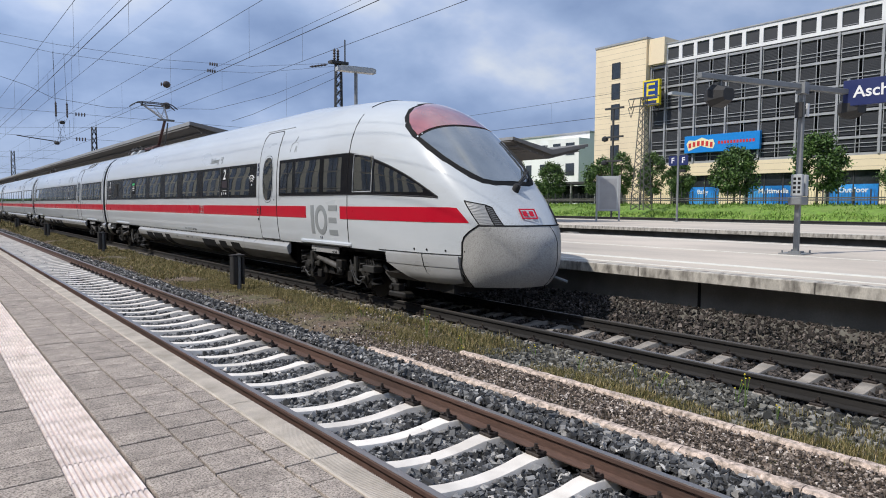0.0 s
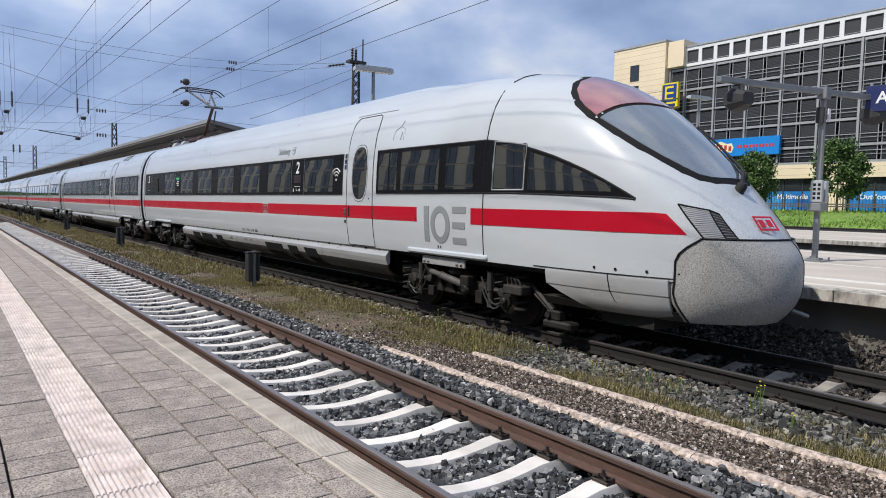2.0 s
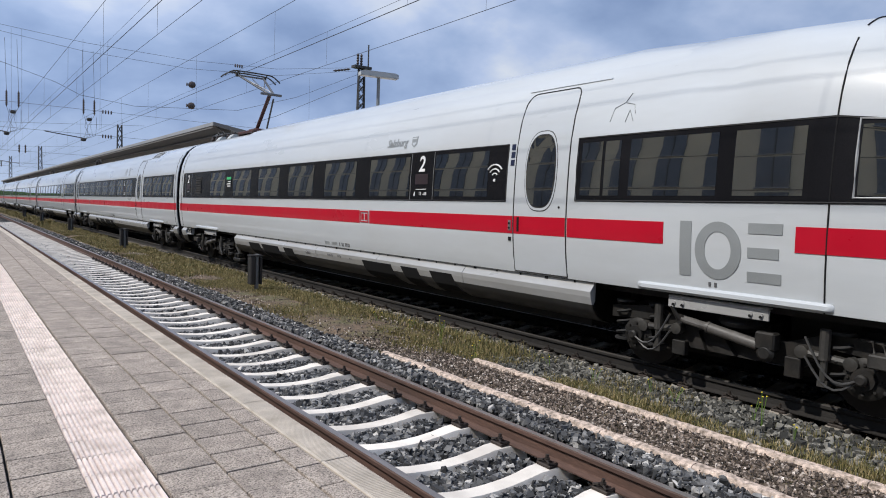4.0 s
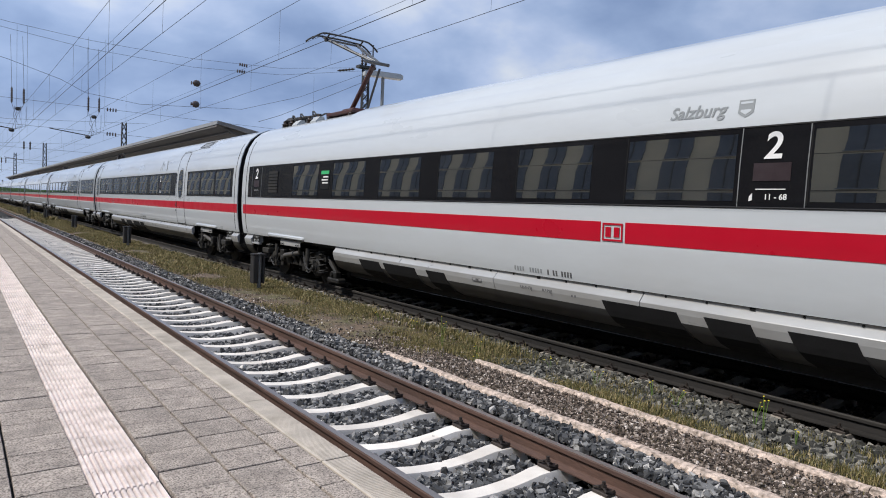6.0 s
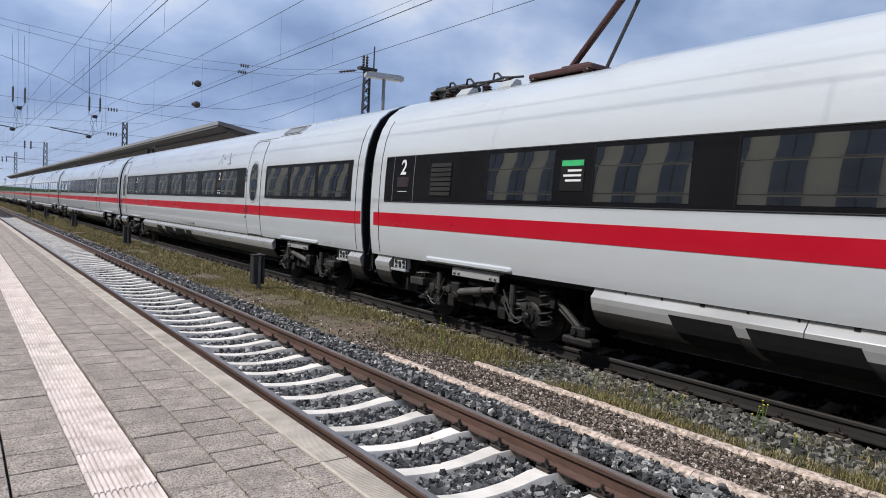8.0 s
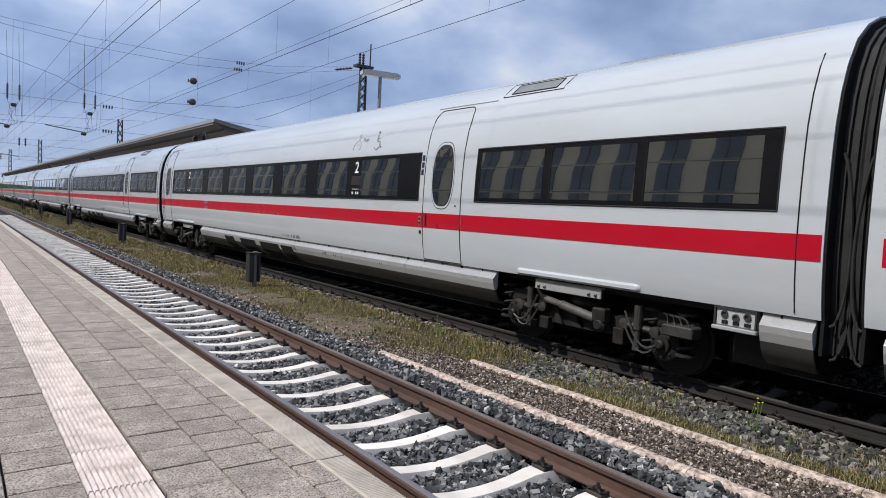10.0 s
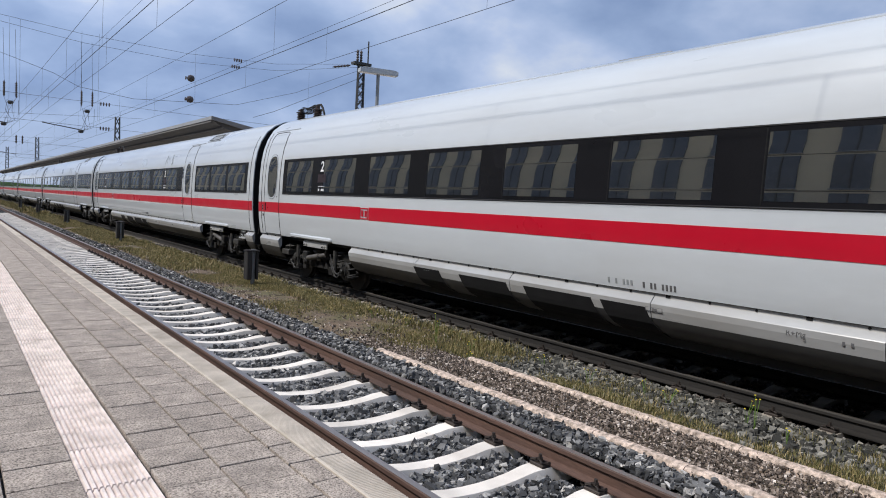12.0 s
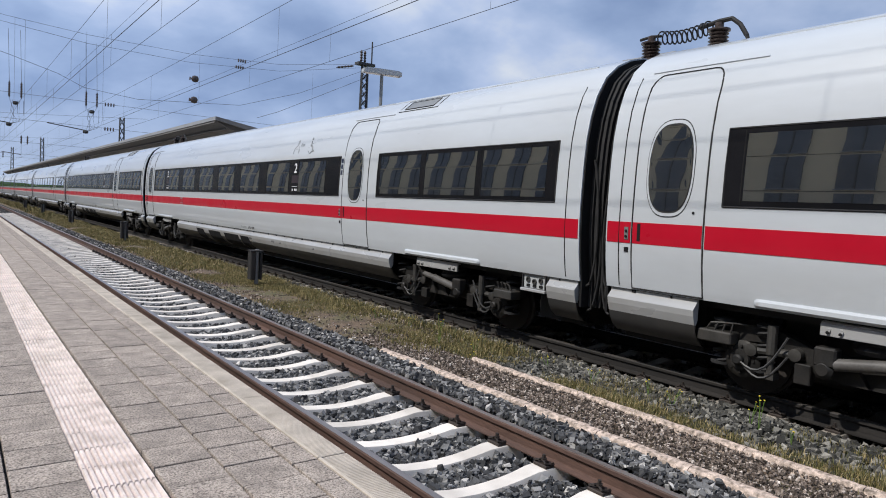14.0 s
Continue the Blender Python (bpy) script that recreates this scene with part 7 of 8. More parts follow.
for i, (x, y, h) in enumerate(((14.0, 150.0, 12.0), (-6.0, 175.0, 13.0), (18.0, 96.0, 12.0), (36.0, 118.0, 14.0), (12.5, 205.0, 12.5), (5.8, 235.0, 12.5))):
    lattice_mast("lattice_mast", x, y, 0.0, h, 0.8, 0.5, "distant dark lattice mast over the tracks", M_MAST, 10, True)
for y in (118.0, 178.0):
    far = thing("cross_span", "distant cross-span ropes over the tracks", "overhead wire", "overhead wires")
    for z in (13.0, 8.9, 7.1):
        part("span_rope", tube(bmesh.new(), [(-14, y, z + 1.5), (6, y, z), (26, y, z + 1.5)] if z > 10 else [(-14, y, z), (30, y, z)], 0.02, 4), M_WIRETHIN, far)
    for x in (3.4, 8.3):
        bm = bmesh.new()
        rib_insulator(bm, (x, y, 8.6), (x, y, 9.9), 0.14, 7)
        rib_insulator(bm, (x + 0.8, y, 8.6), (x + 0.8, y, 9.9), 0.14, 7)
        tube(bm, [(x, y, 8.6), (x, y, 6.5)], 0.02, 4)
        tube(bm, [(x, y, 7.0), (x - 2.5, y, 7.3)], 0.04, 4)
        part("insulator", bm, M_INSUL, far)

# ---------------------------------------------------------------- platform canopies
def canopy(name, x0, xm, x1, y0, y1, z_edge, z_mid, label, columns):
    t = thing(name, label, "canopy", "platform canopies")
    for a, b in ((x0, xm), (x1, xm)):
        bm = bmesh.new()
        prism(bm, [(a, z_edge), (a, z_edge - 0.10), (b, z_mid - 0.10), (b, z_mid)], y0, y1)
        bmesh.ops.recalc_face_normals(bm, faces=bm.faces)
        part("roof_wing", bm, M_CANOPY, t, "grey metal roof wing")
        bm = bmesh.new()
        s = 1 if b > a else -1
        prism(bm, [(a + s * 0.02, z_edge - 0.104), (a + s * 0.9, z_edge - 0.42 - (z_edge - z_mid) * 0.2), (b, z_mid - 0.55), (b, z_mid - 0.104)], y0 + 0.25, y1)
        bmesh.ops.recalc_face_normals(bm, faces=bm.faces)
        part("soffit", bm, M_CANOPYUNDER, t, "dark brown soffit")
        for k in range(6):
            bm = bmesh.new()
            u = k / 6
            xx = a + (b - a) * u
            zz = z_edge - 0.2 + (z_mid - z_edge) * u - 0.22 * min(1, u * 5)
            box(bm, min(xx, xx + s * 0.05), max(xx, xx + s * 0.05), y0 + 0.2, y1, zz - 0.05, zz + 0.02)
            part("soffit_batten", bm, M_CANOPY, t)
        part("fascia", boxes((min(a - s * 0.04, a), max(a - s * 0.04, a), y0 - 0.03, y1, z_edge - 0.14, z_edge + 0.05)), M_STEELGREY, t, "pale metal edge trim")
        bm = bmesh.new()
        pr = [(a, z_edge + 0.05), (a, z_edge - 0.14), (b, z_mid - 0.30), (b, z_mid + 0.05)]
        prism(bm, pr, y0 - 0.06, y0 - 0.004)
        bmesh.ops.recalc_face_normals(bm, faces=bm.faces)
        part("end_trim", bm, M_CANOPY, t)
    for y in np.arange(y0 + 3, min(y0 + 95, y1), 9.0):
        part("column", boxes((xm - 0.14, xm + 0.14, y - 0.14, y + 0.14, P2, z_mid - 0.5), bevel=0.02), M_POLE, t)
    return t


canopy("platform_canopy", 11.5, 15.4, 19.3, 36.4, 225, 6.36, 5.75, "long grey winged platform canopy with dark soffit", True)
canopy("platform_canopy", 29.6, 33.3, 37.0, 30.0, 140, 6.30, 5.7, "dark winged canopy on the platform further off", True)

# ---------------------------------------------------------------- platform furniture
def sign_frame():
    t = thing("sign_gantry", "grey steel post and arm with station name sign and loudspeakers", "sign", at=pose(15.96, 6.74, P2))
    part("post", boxes((-0.055, 0.055, -0.055, 0.055, 0, 3.95), bevel=0.012), M_POLE, t)
    part("foot_plate", boxes((-0.32, 0.32, -0.26, 0.26, 0, 0.03), (-0.14, 0.14, -0.12, 0.12, 0.03, 0.07)), M_POLE, t)
    for sx in (-0.26, 0.26):
        for sy in (-0.2, 0.2):
            part("bolt", lathe(bmesh.new(), [(0.022, 0), (0.022, 0.06), (0, 0.06)], (0, 0, 1), (sx, sy, 0.03), 6), M_POLE, t)
    beam = part("arm", boxes((-3.15, 2.2, -0.06, 0.06, 3.80, 3.92), bevel=0.01), M_POLE, t)
    beam.matrix_basis = pose(0, 0, 0, 0, 0, -14.7)
    d = Vector((math.cos(radians(-14.7)), math.sin(radians(-14.7)), 0))
    part("wall_plate", boxes((-0.12, 0.12, -0.10, 0.10, 3.70, 3.96)), M_POLE, t)
    for u in (-2.55, 1.75):
        p = d * u
        horn = part("loudspeaker", bmesh_horn(), M_HORN, t, "dark faceted loudspeaker horn", smooth=False)
        horn.matrix_basis = pose(p.x, p.y, 3.72, 0, 0, -14.7) @ Matrix.Scale(0.8, 4)
        part("speaker_bracket", boxes((p.x - 0.03, p.x + 0.03, p.y - 0.03, p.y + 0.03, 3.60, 3.80)), M_POLE, t)
    part("switch_box", boxes((-0.19, -0.075, -0.15, 0.10, 1.35, 1.85), bevel=0.015), M_LAMPGREY, t, "pale grey service box")
    part("switch_box", boxes((0.075, 0.22, -0.13, 0.13, 1.35, 1.85), bevel=0.015), M_LAMPGREY, t, "pale grey service box")
    part("box_tray", boxes((-0.22, 0.16, -0.16, 0.14, 1.15, 1.34), bevel=0.02), M_POLE, t)
    part("socket_bar", boxes(*[(-0.196, -0.191, -0.12 + 0.1 * i, -0.06 + 0.1 * i, 1.42 + 0.1 * k, 1.48 + 0.1 * k) for i in range(2) for k in range(4)]), M_SEAM, t)
    part("notice_plate", boxes((0.02, 0.14, -0.11, -0.09, 3.18, 3.48)), M_LABELWHITE, t, "small white notice plate")
    part("cable_box", boxes((-0.17, -0.10, -0.08, 0.08, 3.15, 3.50)), M_BLACKBOX, t)
    return t


def bmesh_horn():
    bm = bmesh.new()
    rows = []
    for y, w, h in ((-0.30, 0.20, 0.16), (-0.12, 0.30, 0.24), (0.10, 0.36, 0.30), (0.26, 0.30, 0.22)):
        rows.append([(x * w, y, -0.30 + z * h) for x, z in ((-1, -0.5), (-0.6, -1), (0.6, -1), (1, -0.5), (1, 0.5), (0.6, 1), (-0.6, 1), (-1, 0.5), (-1, -0.5))])
    vs = grid(bm, rows)
    bm.faces.new(vs[0][:-1]); bm.faces.new(vs[-1][:-1])
    bmesh.ops.remove_doubles(bm, verts=bm.verts, dist=0.001)
    bmesh.ops.recalc_face_normals(bm, faces=bm.faces)
    return bm


sign_frame()
name_sign = thing("station_sign", "dark blue station name sign with white letters", "sign", at=pose(17.45, 6.42, 4.37))
part("panel", boxes((-0.05, 0.05, -4.4, 0, 0, 0.61), bevel=0.008), M_SIGNNAVY, name_sign)
word = letters("Aschaffenburg", 0.375, 0.003, True)
word.materials.append(M_LABELWHITE)
w = part("lettering", word, M_LABELWHITE, name_sign)
word_len = max(v.co.x for v in word.vertices) - min(v.co.x for v in word.vertices)
w.matrix_basis = Matrix.Translation((-0.054, -0.22 - word_len / 2, 0.31)) @ Matrix(((0, 0, -1), (-1, 0, 0), (0, 1, 0))).to_4x4()
for y in (-0.1, -4.3):
    part("bracket", boxes((-0.02, 0.02, y - 0.03, y + 0.03, 0.61, 0.66)), M_POLE, name_sign)


def lamp_post(x, y, z0, h, wide, label, signs=False):
    t = thing("lamp_post", label, "street lamp", "platform lamps", at=pose(x, y, z0))
    part("pole", tube(bmesh.new(), [(0, 0, 0), (0, 0, h * 0.4), (0, 0, h)], 0.075, 10), M_POLE, t, smooth=True)
    part("foot_plate", boxes((-0.2, 0.2, -0.2, 0.2, 0, 0.03)), M_POLE, t)
    bm = bmesh.new()
    prism(bm, [(-wide / 2, 0.0), (wide / 2, 0.0), (wide / 2, 0.16), (wide * 0.42, 0.22), (-wide * 0.42, 0.22), (-wide / 2, 0.16)], -0.2, 0.2)
    bmesh.ops.recalc_face_normals(bm, faces=bm.faces)
    head = part("lamp_head", bm, M_LAMPGREY, t, "long grey box luminaire")
    head.matrix_basis = pose(0, 0, h, 0, 0, -12)
    part("diffuser", boxes((-wide * 0.45, wide * 0.45, -0.15, 0.15, -0.012, -0.002)), M_LABELWHITE, head)
    if signs:
        for dy in (-0.42, 0.42):
            s = part("letter_sign", boxes((-0.04, 0.04, dy - 0.34, dy + 0.34, 4.05, 4.75), bevel=0.01), M_SIGNNAVY, t, "small dark blue platform letter sign")
            me = letters("F", 0.55, 0.004, True)
            me.materials.append(M_LABELWHITE)
            o = part("letter", me, M_LABELWHITE, s)
            o.matrix_basis = Matrix.Translation((-0.048, dy, 4.40)) @ Matrix(((0, 0, -1), (-1, 0, 0), (0, 1, 0))).to_4x4()
        part("camera_box", boxes((-0.1, 0.1, -0.55, -0.15, 3.55, 3.75), bevel=0.03), M_BLACKBOX, t)
    return t


l1 = lamp_post(15.1, 25.1, P2, 6.9, 1.75, "grey platform lamp with long box luminaire")
bm = bmesh.new()
lathe(bm, [(0.02, -0.16), (0.13, -0.10), (0.15, 0), (0.10, 0.1), (0.02, 0.14)], (-0.8, -0.3, -0.3), (-0.36, 0, 5.25), 10)
tube(bm, [(0, 0, 5.3), (-0.3, 0, 5.32)], 0.02, 5)
part("loudspeaker", bm, M_HORN, l1, smooth=True)
lamp_post(42.6, 26.3, P2, 9.0, 2.0, "tall grey lamp post carrying two blue letter signs", True)
pole = thing("yard_lamp", "slim dark yard lamp pole with two brackets", "street lamp", "platform lamps", at=pose(50.0, 37.6, 0.35))
part("pole", tube(bmesh.new(), [(0, 0, 0), (0, 0, 10.6)], 0.10, 8), M_MAST, pole)
for z in (10.5, 7.9, 5.7):
    part("bracket", boxes((-0.1, 0.1, -1.1, 0.9, z, z + 0.16)), M_MAST, pole)
for z in (7.6, 5.4):
    part("lantern", lathe(bmesh.new(), [(0.05, 0), (0.3, 0.1), (0.3, 0.35), (0.1, 0.5)], (0, 0, 1), (0, 0.9, z), 10), M_BLACKBOX, pole)

board = thing("notice_board", "empty grey framed notice board on two posts", "notice board", at=pose(39.2, 29.8, P2))
turn = 38
board.matrix_basis = pose(39.2, 29.8, P2, 0, 0, turn)
for y in (-0.8, 0.8):
    part("post", boxes((-0.07, 0.07, y - 0.07, y + 0.07, 0, 3.35), bevel=0.01), M_STEELGREY, board)
part("panel", boxes((-0.05, 0.05, -0.73, 0.73, 0.75, 3.3), bevel=0.01), M_LAMPGREY, board)
part("notice_panel", boxes((-0.058, -0.052, -0.6, 0.6, 0.9, 3.1)), M_STEELGREY, board)
part("foot", boxes((-0.25, 0.25, -0.9, -0.7, 0, 0.04), (-0.25, 0.25, 0.7, 0.9, 0, 0.04)), M_STEELGREY, board)
bin_ = thing("bench_end", "small grey concrete stump on the platform edge", "bollard", at=pose(28.7, 24.3, -0.2))
part("block", boxes((-0.25, 0.25, -0.4, 0.4, 0, 0.7), bevel=0.03), M_CONCWALL, bin_)

# trackside boxes on short posts
for x, y in ((5.90, 15.4), (5.90, 30.6), (5.90, 46.2), (5.90, 62.0), (5.9, 78.0)):
    t = thing("trackside_box", "dark weathered trackside connection box on a short post", "trackside box", "trackside boxes", at=pose(x, y, -0.22, 0, 0, random.uniform(-4, 4)))
    part("post", tube(bmesh.new(), [(0.06, 0, 0), (0.06, 0, 0.98)], 0.055, 8), M_POLE, t)
    bm = bmesh.new()
    box(bm, -0.13, 0.004, -0.11, 0.11, 0.24, 0.93, bevel=0.02)
    part("box", bm, M_BLACKBOX, t)
    bm = bmesh.new()
    box(bm, 0.116, 0.17, -0.10, 0.10, 0.24, 0.90, bevel=0.015)
    part("box_lid", bm, M_BLACKBOX, t)
    part("cap", boxes((-0.14, 0.18, -0.12, 0.12, 0.931, 0.96)), M_BLACKBOX, t)

# ---------------------------------------------------------------- street side: bank fence, trees, buildings
fence = thing("bank_fence", "dark green metal fence with guard rail on the bank", "fence")
for y in np.arange(8, 80, 1.25):
    part("post", boxes((62.4, 62.5, y, y + 0.09, 1.9, 3.55)), M_MAST, fence)
for z in (2.55, 2.75):
    part("guard_rail", boxes((62.2, 62.3, 5, 82, z, z + 0.12)), M_LATTICE, fence)
bm = bmesh.new()
for y in np.arange(8, 80, 0.25):
    box(bm, 62.44, 62.46, y, y + 0.03, 2.1, 3.4)
o = part("pale", bm, M_MAST, fence)
o["kind"] = "stuff"


def tree(x, y, z, h, w, seed):
    rng = np.random.default_rng(seed)
    t = thing("tree", "young broadleaf street tree with dense dark green crown", "tree", "street trees", at=pose(x, y, z))
    bm = bmesh.new()
    tube(bm, [(0, 0, 0), (0.03, 0.02, h * 0.25), (0, 0.05, h * 0.6), (0.05, 0, h * 0.9)], 0.13, 8, 0.03)
    for k in range(9):
        a, q = rng.uniform(0, 6.28), rng.uniform(0.28, 0.7)
        L = w * 0.42 * rng.uniform(0.7, 1.1)
        tube(bm, [(0, 0, h * q), (L * 0.5 * math.cos(a), L * 0.5 * math.sin(a), h * q + 0.35 * L), (L * math.cos(a), L * math.sin(a), h * q + 0.9 * L)], 0.05, 5, 0.012)
    part("trunk", bm, M_BARK, t, smooth=True)
    n_cl, per = 72, 120
    P = []
    for _ in range(n_cl):
        u = rng.uniform(0.0, 1.0)
        zc = h * (0.24 + 0.74 * u)
        r = w * 0.5 * (math.sin(math.pi * (0.16 + 0.80 * u)) ** 0.7) * rng.uniform(0.25, 1.0) ** 0.5
        a = rng.uniform(0, 6.283)
        c = np.array([r * math.cos(a), r * math.sin(a), zc])
        q = rng.normal(0, 1, (per, 3)) * np.array([0.34, 0.34, 0.30]) * w / 5.0
        P.append(c + q)
    P = np.concatenate(P)
    P = P[P[:, 2] > h * 0.17]
    n = len(P)
    s = rng.uniform(0.10, 0.20, (n, 1)) * w / 5.0
    a = rng.normal(0, 1, (n, 3)); a /= np.linalg.norm(a, axis=1, keepdims=True)
    b = np.cross(a, rng.normal(0, 1, (n, 3))); b /= np.linalg.norm(b, axis=1, keepdims=True)
    V = np.stack([P - a * s, P + b * s * 0.6, P + a * s, P - b * s * 0.6], 1)
    F = np.arange(4 * n).reshape(n, 4)
    crown = from_arrays("crown", V.reshape(-1, 3), F, M_LEAF, t)
    return t


for x, y, top, wide in ((66, 34.2, 7.9, 5.2), (66, 26.2, 8.7, 5.3), (66, 19.0, 7.5, 4.4), (66, 40.6, 6.9, 3.6), (66, 44.0, 8.2, 3.8), (67, 52.2, 8.0, 4.6), (67, 49.0, 8.4, 3.6), (67, 60.5, 7.6, 4.6), (67, 67, 8, 5), (67, 11, 8, 5)):
    tree(x, y, 2.1, top - 2.1, wide * 0.84, int(y * 7))

# parking garage: steel frame, dark louvres, white attic with square openings, cream base with shops
FX = 74.0
garage = thing("parking_garage", "multi-storey parking garage with dark louvred steel front and cream base", "building")
FLOORS = [7.5, 9.2, 11.85, 14.5, 17.15, 19.75]
Y_END, Y_0 = 2.2, 50.0
# solid near-black block in place of the shade inside the parking decks
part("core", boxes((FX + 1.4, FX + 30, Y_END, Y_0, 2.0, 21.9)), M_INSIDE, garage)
for z in FLOORS:
    part("deck", boxes((FX - 0.05, FX + 1.5, Y_END, Y_0, z - 0.26, z)), M_STEELGREY, garage)
bays = [Y_0 - 0.2, 47.7] + [43.7 - 3.98 * k for k in range(11)]
for y in bays:
    part("column", boxes((FX - 0.22, FX - 0.06, y - 0.10, y + 0.10, 7.3, 19.8)), M_STEELGREY, garage)
for a, b in zip(bays, bays[1:]):
    halves = 2 if a - b > 3 else 1
    for i, (z0, z1) in enumerate(zip(FLOORS, FLOORS[1:])):
        for k in range(halves):
            p, q = a - (a - b) * k / halves - 0.22, a - (a - b) * (k + 1) / halves + 0.22
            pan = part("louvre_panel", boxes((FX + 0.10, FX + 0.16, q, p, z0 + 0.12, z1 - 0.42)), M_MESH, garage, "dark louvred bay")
            bm = bmesh.new()
            for j in range(14):
                zz = z0 + 0.16 + (z1 - z0 - 0.62) * j / 13
                box(bm, FX + 0.07, FX + 0.098, q, p, zz, zz + 0.025)
            part("louvre_slat", bm, M_MESH, pan)
            for e in (q - 0.07, p):
                part("panel_frame", boxes((FX + 0.0, FX + 0.09, e, e + 0.07, z0, z1 - 0.27)), M_STEELGREY, pan)
        part("hand_rail", boxes((FX - 0.04, FX + 0.02, b, a, z0 + 0.92, z0 + 0.99), (FX - 0.04, FX + 0.02, b, a, z0 + 0.55, z0 + 0.60)), M_STEELGREY, garage)
# attic with square openings
attic = part("attic_wall", boxes((FX - 0.05, FX + 0.3, Y_END, Y_0, 19.9, 20.25), (FX - 0.05, FX + 0.3, Y_END, Y_0, 21.85, 22.25)), M_WHITEWALL, garage, "white attic with square openings")
y = Y_0
k = 0
while y > Y_END:
    part("attic_pier", boxes((FX - 0.05, FX + 0.3, y - 0.45, y, 20.25, 21.85)), M_WHITEWALL, attic)
    op = part("attic_opening", boxes((FX + 0.12, FX + 0.25, y - 1.99, y - 0.45, 20.25, 21.85)), M_MESH, attic)
    for j in range(1):
        part("opening_slat", boxes((FX + 0.08, FX + 0.12, y - 1.97, y - 0.47, 20.4 + 0.48 * j, 20.45 + 0.48 * j)), M_STEELGREY, op)
    y -= 1.99
part("roof_edge", boxes((FX - 0.15, FX + 30, Y_END, Y_0, 22.25, 22.4)), M_STEELGREY, garage)
# cream base
shops = [(46.5, 40.2), (37.2, 31.0), (28.6, 23.6), (21.5, 16.0), (13.8, 6.0)]
prev = Y_0
for a, b in shops + [(Y_END, Y_END)]:
    if prev - a > 0.1:
        part("base_wall", boxes((FX - 0.10, FX + 1.4, a, prev, 1.9, 5.75)), M_CREAM, garage, "cream clad base wall")
    prev = b
part("base_wall", boxes((FX - 0.10, FX + 1.4, Y_END, Y_0, 5.75, 7.24)), M_CREAM, garage, "cream clad base wall")
for z in (2.6, 3.3, 4.0, 4.7, 5.4, 6.1, 6.8):
    segs = [(Y_END, Y_0)] if z > 5.75 else []
    for p, q in segs:
        part("cladding_joint", boxes((FX - 0.106, FX - 0.101, p, q, z, z + 0.03)), M_CREAMDARK, garage)
for (a, b), word_ in zip(shops, ("Baby", "Multimedia", "Outdoor", "", "")):
    fr = part("shop_window", boxes((FX + 0.45, FX + 0.5, b, a, 1.9, 5.75)), M_PANE, garage, "shop window with blue display")
    n = max(2, int((a - b) / 2.0))
    for i in range(n + 1):
        yy = b + (a - b) * i / n
        part("mullion", boxes((FX + 0.36, FX + 0.45, yy - 0.06, yy + 0.06, 1.9, 5.75)), M_MESH, fr)
    part("window_poster", boxes((FX + 0.40, FX + 0.44, b + 0.25, a - (2.2 if word_ == "Baby" else 0.25), 2.0, 4.35)), M_SHOPBLUE, fr, "bright blue printed window film")
    if word_:
        me = letters(word_, 0.75, 0.004, True)
        me.materials.append(M_LABELWHITE)
        o = part("lettering", me, M_LABELWHITE, fr)
        o.matrix_basis = Matrix.Translation((FX + 0.39, (a + b) / 2 - (0.8 if word_ == "Baby" else 0), 3.75)) @ Matrix(((0, 0, -1), (-1, 0, 0), (0, 1, 0))).to_4x4()

# stair tower
tower = thing("stair_tower", "cream clad stair tower beside the parking garage", "building")
part("wall", boxes((73.0, 80.5, 50.02, 58.0, 1.9, 23.3)), M_CREAM, tower)
part("roof_edge", boxes((72.9, 80.6, 49.95, 58.1, 23.3, 23.55)), M_STEELGREY, tower)
part("side_wall", boxes((73.4, 80.5, 47.7, 50.01, 20.0, 23.2)), M_CREAM, tower)
for z in np.arange(2.6, 23.2, 0.7):
    part("cladding_joint", boxes((72.994, 72.999, 50.03, 57.99, z, z + 0.03)), M_CREAMDARK, tower)
for k in range(7):
    z = 19.0 - 2.72 * k
    wdw = part("window", boxes((72.96, 73.02, 54.0, 55.2, z, z + 1.95)), M_PANE, tower, "narrow dark stair window")
    part("window_frame", boxes((72.93, 72.99, 53.92, 54.0, z - 0.06, z + 2.01), (72.93, 72.99, 55.2, 55.28, z - 0.06, z + 2.01), (72.93, 72.99, 54.0, 55.2, z - 0.06, z), (72.93, 72.99, 54.0, 55.2, z + 1.95, z + 2.01)), M_MESH, wdw)

# shop signs on the garage
s1 = thing("square_shop_sign", "blue and yellow square illuminated shop sign", "sign", at=pose(72.3, 48.6, 16.2))
part("panel", boxes((-0.25, 0.25, -1.2, 1.2, -1.6, 1.6), bevel=0.03), M_SIGNYELLOW, s1)
part("bracket", boxes((0.25, 1.42, -0.5, -0.4, -1.2, -1.1), (0.25, 1.42, -0.5, -0.4, 1.1, 1.2)), M_STEELGREY, s1)
part("field", boxes((-0.26, -0.251, -1.0, 1.0, -0.75, 1.42)), mat("sign_deep_blue", (0.008, 0.045, 0.22), 0.4, bump=0.0), s1)
part("emblem_bars", boxes((-0.275, -0.262, 0.35, 0.60, -0.5, 1.2), (-0.275, -0.262, -0.6, 0.349, 0.95, 1.2), (-0.275, -0.262, -0.6, 0.349, 0.22, 0.47), (-0.275, -0.262, -0.6, 0.349, -0.5, -0.25)), M_SIGNYELLOW, s1)
part("word_bar", boxes((-0.262, -0.251, -0.85, 0.85, -1.35, -0.98)), M_SIGNNAVY, s1)
s2 = thing("long_shop_sign", "long bright blue shop sign with cream cartouche", "sign", at=pose(73.532, 39.9, 9.45))
part("panel", boxes((-0.25, 0.25, -4.6, 4.6, -1.0, 1.05), bevel=0.03), M_SIGNBLUE, s2)
bm = bmesh.new()
